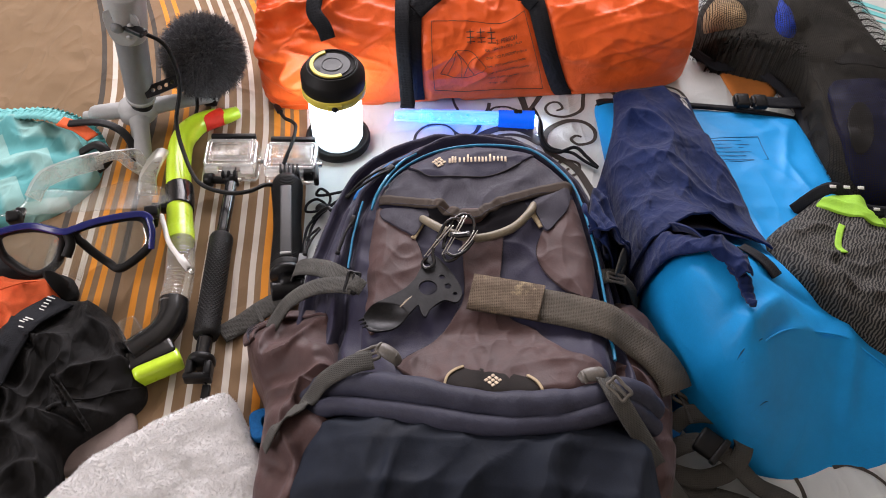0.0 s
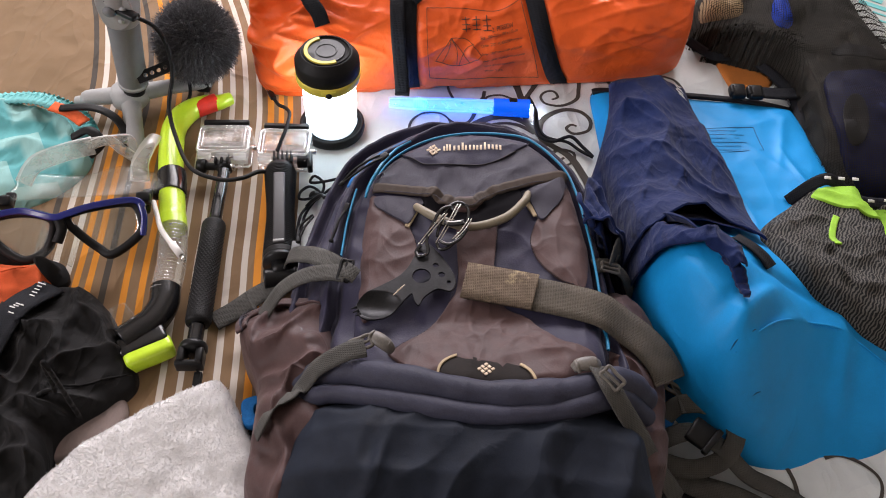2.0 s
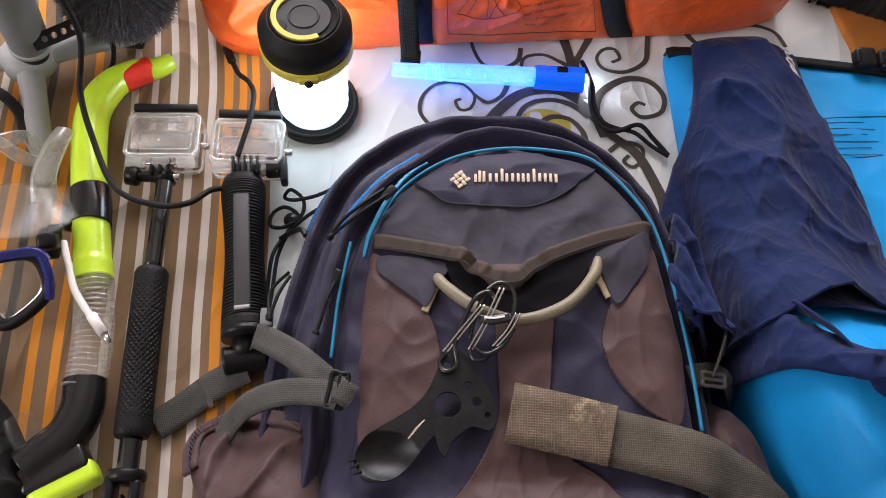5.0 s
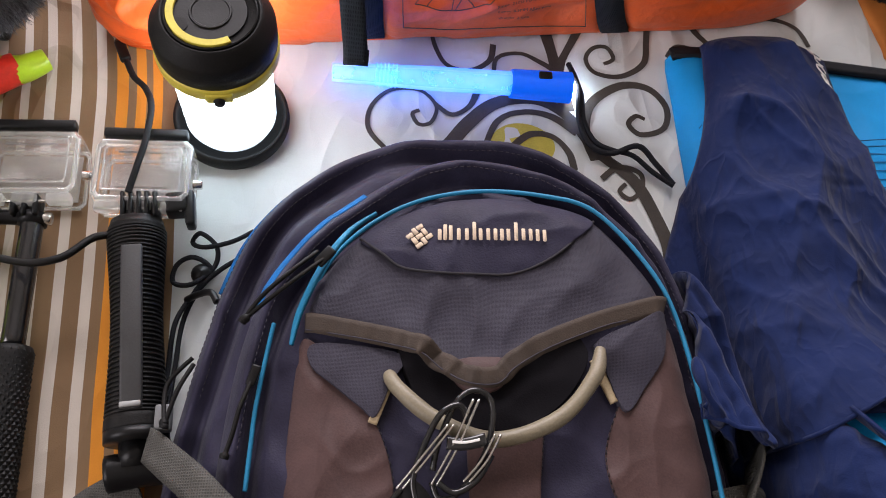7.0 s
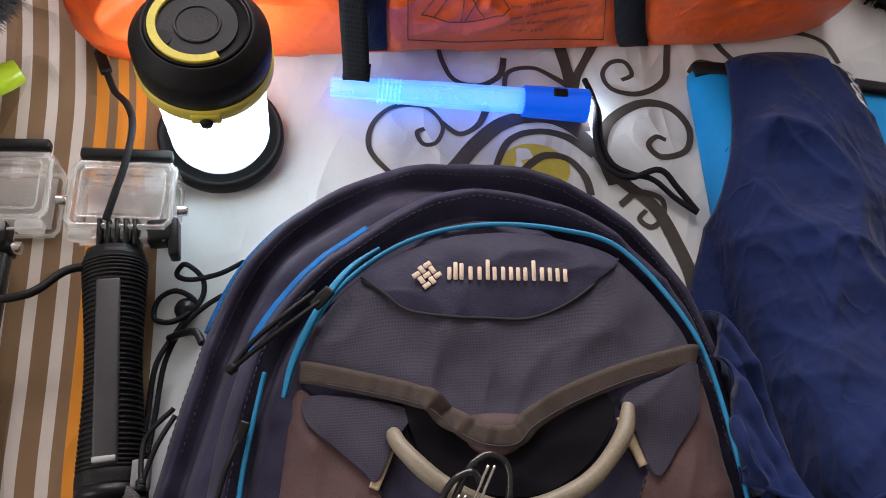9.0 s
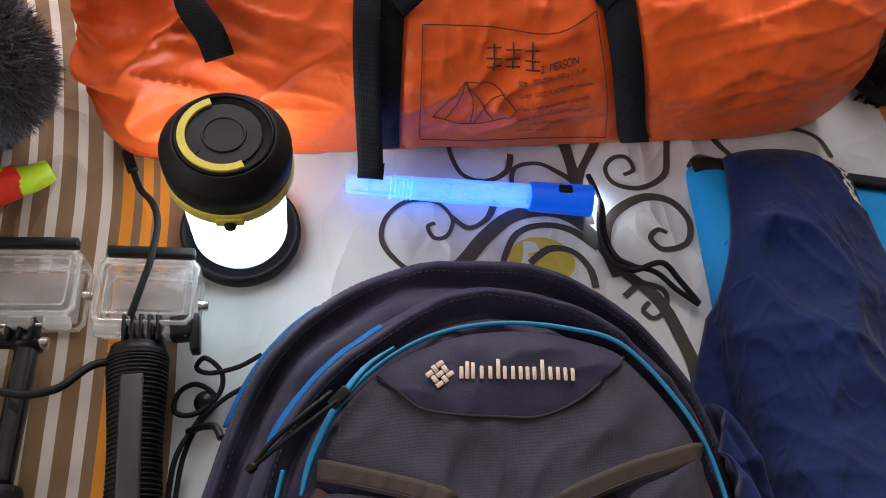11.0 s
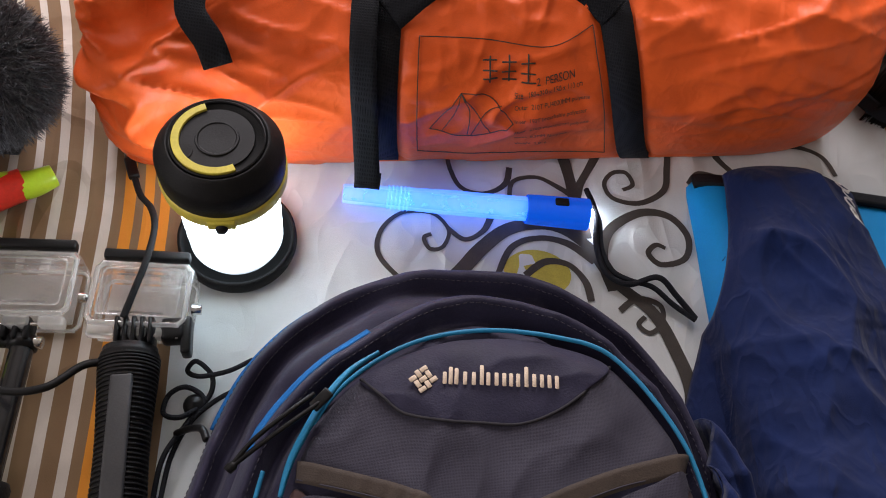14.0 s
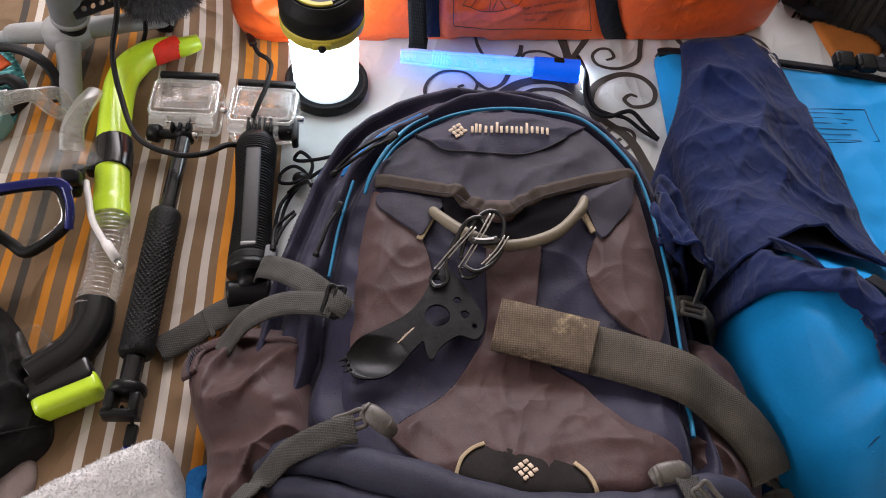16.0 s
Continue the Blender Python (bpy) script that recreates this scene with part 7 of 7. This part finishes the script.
    holes = [[(-ln * 0.26 + k * ln * 0.2 + 0.0030 * math.cos(a), 0.0030 * math.sin(a)) for a in np.linspace(0, 6.283, 14, endpoint=False)] for k in range(4)]
    part("accessory_arm", plate([o, *holes], 0.005, am, 0.0004), "black_plastic", b, "black arm with round holes")
    return b


gimbal()


def microphone():
    b = thing("furry_microphone", "microphone in a fluffy grey windscreen resting beside the tripod", "microphone")
    c, R = Vector((-0.2525, 0.915, 0.070)), 0.040
    part("core", lathe([(0.0, -R)] + [(R * math.cos(a), R * 1.02 * math.sin(a)) for a in np.linspace(-1.45, 1.45, 16)] + [(0.0, R * 1.02)], 30, Matrix.Translation(c), False), "fur", b)
    rnd = random.Random(9)
    V, Fc = [], []
    for _ in range(15000):
        d = Vector((rnd.gauss(0, 1), rnd.gauss(0, 1), rnd.gauss(0, 1))).normalized()
        l = rnd.uniform(0.009, 0.018)
        s = d.orthogonal().normalized()
        s.rotate(Matrix.Rotation(rnd.uniform(0, 6.28), 3, d))
        bend = Vector((rnd.gauss(0, 1), rnd.gauss(0, 1), rnd.gauss(0, 1) - 0.6)) * 0.35
        p = c + d * R * 0.97
        q = p + (d + bend * 0.5).normalized() * l * 0.55
        e = q + (d + bend * 1.3).normalized() * l * 0.5
        w = s * rnd.uniform(0.00035, 0.0007)
        n = len(V)
        V += [p - w, p + w, q + w * 0.8, q - w * 0.8, e]
        Fc += [(n, n + 1, n + 2, n + 3), (n + 3, n + 2, n + 4)]
    tagged(part("fur", (V, Fc), "fur", b, "fluffy grey hair"), kind="stuff")
    part("shoe", block(0.014, 0.012, 0.016, pose(-0.288, 0.905, 0.085, 0, 0, 20), 0.002), "black_plastic", b)
    part("foot", block(0.018, 0.03, 0.03, pose(-0.2525, 0.915, 0.016), 0.004), "black_plastic", b)
    return b


microphone()


# ---- light stick ----
def light_stick():
    b = thing("light_stick", "frosted light stick glowing blue, with a wrist cord", "light stick")
    a, e = np.array((-0.018, 0.8965, 0.0105)), np.array((0.113, 0.9015, 0.0115))
    t = part("tube", tube([a, a + (e - a) * 0.3, a + (e - a) * 0.6, e], lambda u: 0.0066 + 0.0022 * min(1, u * 1.6), 22, 50), "stick", b, "frosted tube glowing blue")
    t.visible_shadow = False
    for k in range(6):
        p = a + (e - a) * (0.24 + 0.022 * k)
        part("rib", tube([p + np.array((0, math.cos(q), math.sin(q))) * 0.0083 for q in np.linspace(0, 2 * math.pi, 16, endpoint=False)], 0.0005, 5, 32, True), "stick", t)
    h = np.array((0.157, 0.903, 0.0115))
    bl = part("handle", tube([e - (h - e) * 0.02, e + (h - e) * 0.08, e + (h - e) * 0.6, h], lambda u: 0.0105 + 0.0012 * u, 24, 40), "blue_clear", b, "translucent blue handle")
    part("switch", block(0.010, 0.006, 0.003, pose(0.136, 0.9035, 0.0228, 0, 0, 3), 0.0014), "black_rubber", b)
    part("lamp", lathe([(0.0, 0.003), (0.005, 0.002), (0.0065, 0.0)], 20, pose(h[0] + 0.001, h[1] - 0.001, h[2], 0, 96, 3), False), "led", b, "lit white lamp")
    cd = part("wrist_cord", tube([(0.157, 0.926, 0.010), (0.163, 0.905, 0.012), (0.165, 0.881, 0.005), (0.172, 0.861, 0.004), (0.187, 0.853, 0.006), (0.207, 0.859, 0.010), (0.221, 0.848, 0.006), (0.234, 0.833, 0.004)], 0.0021, 8, 110), "black_web", b)
    part("wrist_cord", tube([(0.158, 0.912, 0.016), (0.166, 0.900, 0.010), (0.169, 0.881, 0.004), (0.176, 0.864, 0.004), (0.188, 0.857, 0.005), (0.204, 0.853, 0.006), (0.219, 0.842, 0.004), (0.234, 0.832, 0.004)], 0.0019, 8, 110), "black_web", b)
    return b


light_stick()


# ---- hardware on the pack and loose straps ----
def spork():
    b = thing("spork_tool", "blackened steel spork multi-tool clipped to the pack", "spork")
    o = [(-0.0110, 0.5250), (-0.0050, 0.5160), (0.0030, 0.5140), (0.0140, 0.5170), (0.0240, 0.5270), (0.0330, 0.5400), (0.0370, 0.5440), (0.0400, 0.5360), (0.0440, 0.5320), (0.0480, 0.5410), (0.0590, 0.5510), (0.0710, 0.5500), (0.0750, 0.5620), (0.0670, 0.5790), (0.0560, 0.5940), (0.0470, 0.6020), (0.0410, 0.5980), (0.0360, 0.5860), (0.0310, 0.5730), (0.0230, 0.5620), (0.0100, 0.5520), (-0.0030, 0.5430), (-0.0090, 0.5350)]
    P = [tuple(p) for p in spline(o, 130, True)]

    def ring(x, y, r, n=24, ph=0.0):
        return [(x + r * math.cos(a + ph), y + r * math.sin(a + ph)) for a in np.linspace(0, 2 * math.pi, n, endpoint=False)]

    def lie(x, y):
        d = math.hypot((x - 0.0080) / 0.021, (y - 0.5300) / 0.015)
        return 0.0985 - 0.07 * max(0, 0.045 - x) * 0.5 - 0.007 * max(0, 1 - d * d)
    part("blade", plate([P, ring(0.0440, 0.5640, 0.0084, 30), ring(0.0560, 0.5770, 0.0030, 6), ring(0.0620, 0.5670, 0.0034, 6, 0.4), ring(0.0690, 0.5590, 0.0020), ring(0.0420, 0.5900, 0.0026)], 0.0018, None, 0.0002, lie, 4), "dark_steel", b)
    for k in range(4):
        part("etched_mark", block(0.0085 - 0.0012 * k, 0.0007, 0.0003, pose(0.0270 - 0.0016 * k, 0.5500 - 0.0024 * k, lie(0.026, 0.545) + 0.0012, 0, 0, 48), 0), "logo", b)
    part("etched_mark", block(0.004, 0.0035, 0.0003, pose(0.0200, 0.5390, lie(0.02, 0.535) + 0.0012, 0, 0, 48), 0), "logo", b)
    for k in range(3):
        part("tine", tube([(-0.0100 + 0.0022 * k, 0.5270 - 0.0036 * k, 0.0972), (-0.0125 + 0.0022 * k, 0.5260 - 0.0036 * k, 0.0968), (-0.0150 + 0.0022 * k, 0.5250 - 0.0036 * k, 0.0960)], lambda u: 0.0016 - 0.0011 * u, 6, 8), "dark_steel", b)
    return b


spork()


def carabiner(name, pts, gate, label, bar=False):
    b = thing(name, label, "carabiner", "carabiners on the grab handle")
    part("hook", tube(pts, 0.0016, 10, 90), "black_alu", b)
    part("gate", join(*[tube([Vector(p) + Vector((dx, 0.001, 0.0006)) for p in gate], 0.0007, 7, 20) for dx in (-0.0014, 0.0014)]), "steel", b, "bright wire gate")
    b.location.y = -0.009
    return b


Z = 0.106
c1 = carabiner("carabiner", [(0.041, 0.606, Z - 0.004), (0.037, 0.600, Z - 0.006), (0.041, 0.594, Z - 0.005), (0.048, 0.598, Z - 0.003), (0.046, 0.610, Z), (0.050, 0.625, Z + 0.004), (0.057, 0.640, Z + 0.009), (0.066, 0.645, Z + 0.009), (0.071, 0.639, Z + 0.007)],
               [(0.040, 0.605, Z - 0.003), (0.050, 0.618, Z + 0.004), (0.062, 0.634, Z + 0.010)], "small black carabiner holding the spork")
slim = lambda pts: [(0.076 + (x - 0.076) * 0.62 + 0.10 * (y - 0.62), y, z) for x, y, z in pts]
c2 = carabiner("carabiner", slim([(0.058, 0.605, Z - 0.003), (0.064, 0.598, Z - 0.003), (0.074, 0.598, Z - 0.002), (0.086, 0.606, Z), (0.096, 0.620, Z + 0.002), (0.098, 0.636, Z + 0.005), (0.092, 0.646, Z + 0.006), (0.078, 0.648, Z + 0.007), (0.066, 0.640, Z + 0.007), (0.058, 0.622, Z + 0.003), (0.057, 0.610, Z)]),
               [(0.064, 0.602, Z - 0.001), (0.073, 0.620, Z + 0.006), (0.082, 0.642, Z + 0.010)], "black wire-gate carabiner clipped to the grab handle")
part("name_bar", ribbon(slim([(0.064, 0.622, Z + 0.006), (0.078, 0.622, Z + 0.0065), (0.094, 0.625, Z + 0.006)]), 0.006, 0.002, 16), "black_alu", c2)
part("printed_mark", ribbon(slim([(0.068, 0.6225, Z + 0.0080), (0.078, 0.6225, Z + 0.0082), (0.089, 0.6243, Z + 0.0080)]), 0.0013, 0.0004, 16), "white_print", c2)
c3 = carabiner("carabiner", [(0.066, 0.604, Z + 0.002), (0.074, 0.600, Z + 0.002), (0.084, 0.606, Z + 0.003), (0.091, 0.618, Z + 0.004)],
               [(0.079, 0.604, Z + 0.003), (0.087, 0.614, Z + 0.006), (0.093, 0.626, Z + 0.008)], "black wire-gate carabiner hooked through another")

for c in (c2, c3):
    c.location = (-0.008, -0.004, 0.0)


def bungee():
    b = thing("drawcord", "thin black drawcord with a grey toggle beside the grip", "cord")
    P = [(-0.058, 0.768), (-0.070, 0.757), (-0.086, 0.752), (-0.095, 0.756), (-0.090, 0.761), (-0.079, 0.753), (-0.079, 0.740), (-0.090, 0.726), (-0.102, 0.727), (-0.102, 0.739), (-0.092, 0.744), (-0.081, 0.738), (-0.088, 0.722), (-0.096, 0.700), (-0.0965, 0.672), (-0.0955, 0.645)]
    part("cord", tube([(x, y, 0.006 + 0.006 * abs(math.sin(i * 1.1))) for i, (x, y) in enumerate(P)], 0.0016, 8, 200), "black_web", b)
    part("cord", tube([(-0.060, 0.744, 0.02), (-0.074, 0.737, 0.012), (-0.086, 0.724, 0.008), (-0.0925, 0.702, 0.008), (-0.0925, 0.672, 0.008), (-0.092, 0.645, 0.012)], 0.0016, 8, 100), "black_web", b)
    part("toggle", block(0.009, 0.015, 0.008, pose(-0.0885, 0.6375, 0.033, 0, 0, 5), 0.0015), "gimbal_grip", b, "grey square toggle")
    part("cord_ball", lathe([(0.0, -0.006)] + [(0.007 * math.cos(a), 0.005 * math.sin(a)) for a in np.linspace(-1.3, 1.3, 9)] + [(0.0, 0.006)], 16, pose(-0.086, 0.735, 0.007), False), "black_plastic", b)
    part("zip_chain", tube([(-0.092, 0.716, 0.010), (-0.083, 0.716, 0.022), (-0.074, 0.714, 0.032), (-0.069, 0.707, 0.036)], 0.0022, 8, 40), "dark_steel", b)
    return b


bungee()


def hip_straps():
    b = thing("hip_strap", "tangled grey webbing hip strap lying beside the pack", "strap")
    W = lambda pts, w, n, u=(0, 0, 1.0): ribbon(pts, w, 0.002, n, up=u)
    part("webbing", W([(0.268, 0.545, 0.024), (0.277, 0.520, 0.034), (0.286, 0.500, 0.038), (0.292, 0.480, 0.034)], 0.013, 50, (0.5, -0.2, 0.8)), "web", b)
    part("webbing", W([(0.270, 0.476, 0.026), (0.284, 0.486, 0.036), (0.302, 0.486, 0.042), (0.322, 0.480, 0.040), (0.333, 0.462, 0.034), (0.321, 0.442, 0.026), (0.296, 0.434, 0.018), (0.272, 0.440, 0.014)], 0.017, 110, (0.1, -0.35, 0.9)), "web", b)
    part("webbing", W([(0.266, 0.456, 0.022), (0.292, 0.462, 0.034), (0.318, 0.452, 0.030), (0.345, 0.434, 0.014), (0.375, 0.424, 0.006), (0.412, 0.398, 0.004)], 0.017, 90), "web", b)
    part("webbing", W([(0.258, 0.444, 0.010), (0.295, 0.424, 0.010), (0.340, 0.413, 0.006), (0.392, 0.386, 0.004)], 0.022, 60), "web", b)
    part("webbing", W([(0.256, 0.420, 0.006), (0.295, 0.404, 0.005), (0.335, 0.39, 0.004), (0.37, 0.36, 0.004)], 0.024, 50), "black_web", b)
    part("side_buckle", ladder(pose(0.285, 0.502, 0.041, 20, 10, -30), 0.020, 0.013, 0.0018), "grey_plastic", b, "grey plastic ladder buckle")
    part("side_buckle", join(block(0.022, 0.024, 0.008, pose(0.300, 0.458, 0.038, 8, 6, -35), 0.003), block(0.006, 0.028, 0.006, pose(0.308, 0.450, 0.040, 8, 6, -40), 0.002)), "black_plastic", b)
    part("blue_tab", block(0.020, 0.012, 0.004, pose(0.271, 0.476, 0.026, 0, 10, -30), 0.0015), "zip", b)
    return b


hip_straps()


def blue_clip():
    b = thing("blue_clip", "blue plastic clip peeking out under the side pocket", "clip")
    o = [(-0.010, -0.014), (0.010, -0.014), (0.013, 0.0), (0.010, 0.014), (-0.010, 0.014), (-0.013, 0.0)]
    m = pose(-0.0935, 0.458, 0.020, -12, 0, 18)
    part("frame", plate([[tuple(p) for p in spline(o, 40, True)], [(0.0045 * math.cos(a), 0.008 * math.sin(a)) for a in np.linspace(0, 6.283, 20, endpoint=False)]], 0.006, m, 0.0012), "zip", b)
    part("webbing", ribbon([(-0.090, 0.441, 0.012), (-0.094, 0.430, 0.008), (-0.085, 0.41, 0.006)], 0.02, 0.002, 16), "black_web", b)
    return b


blue_clip()
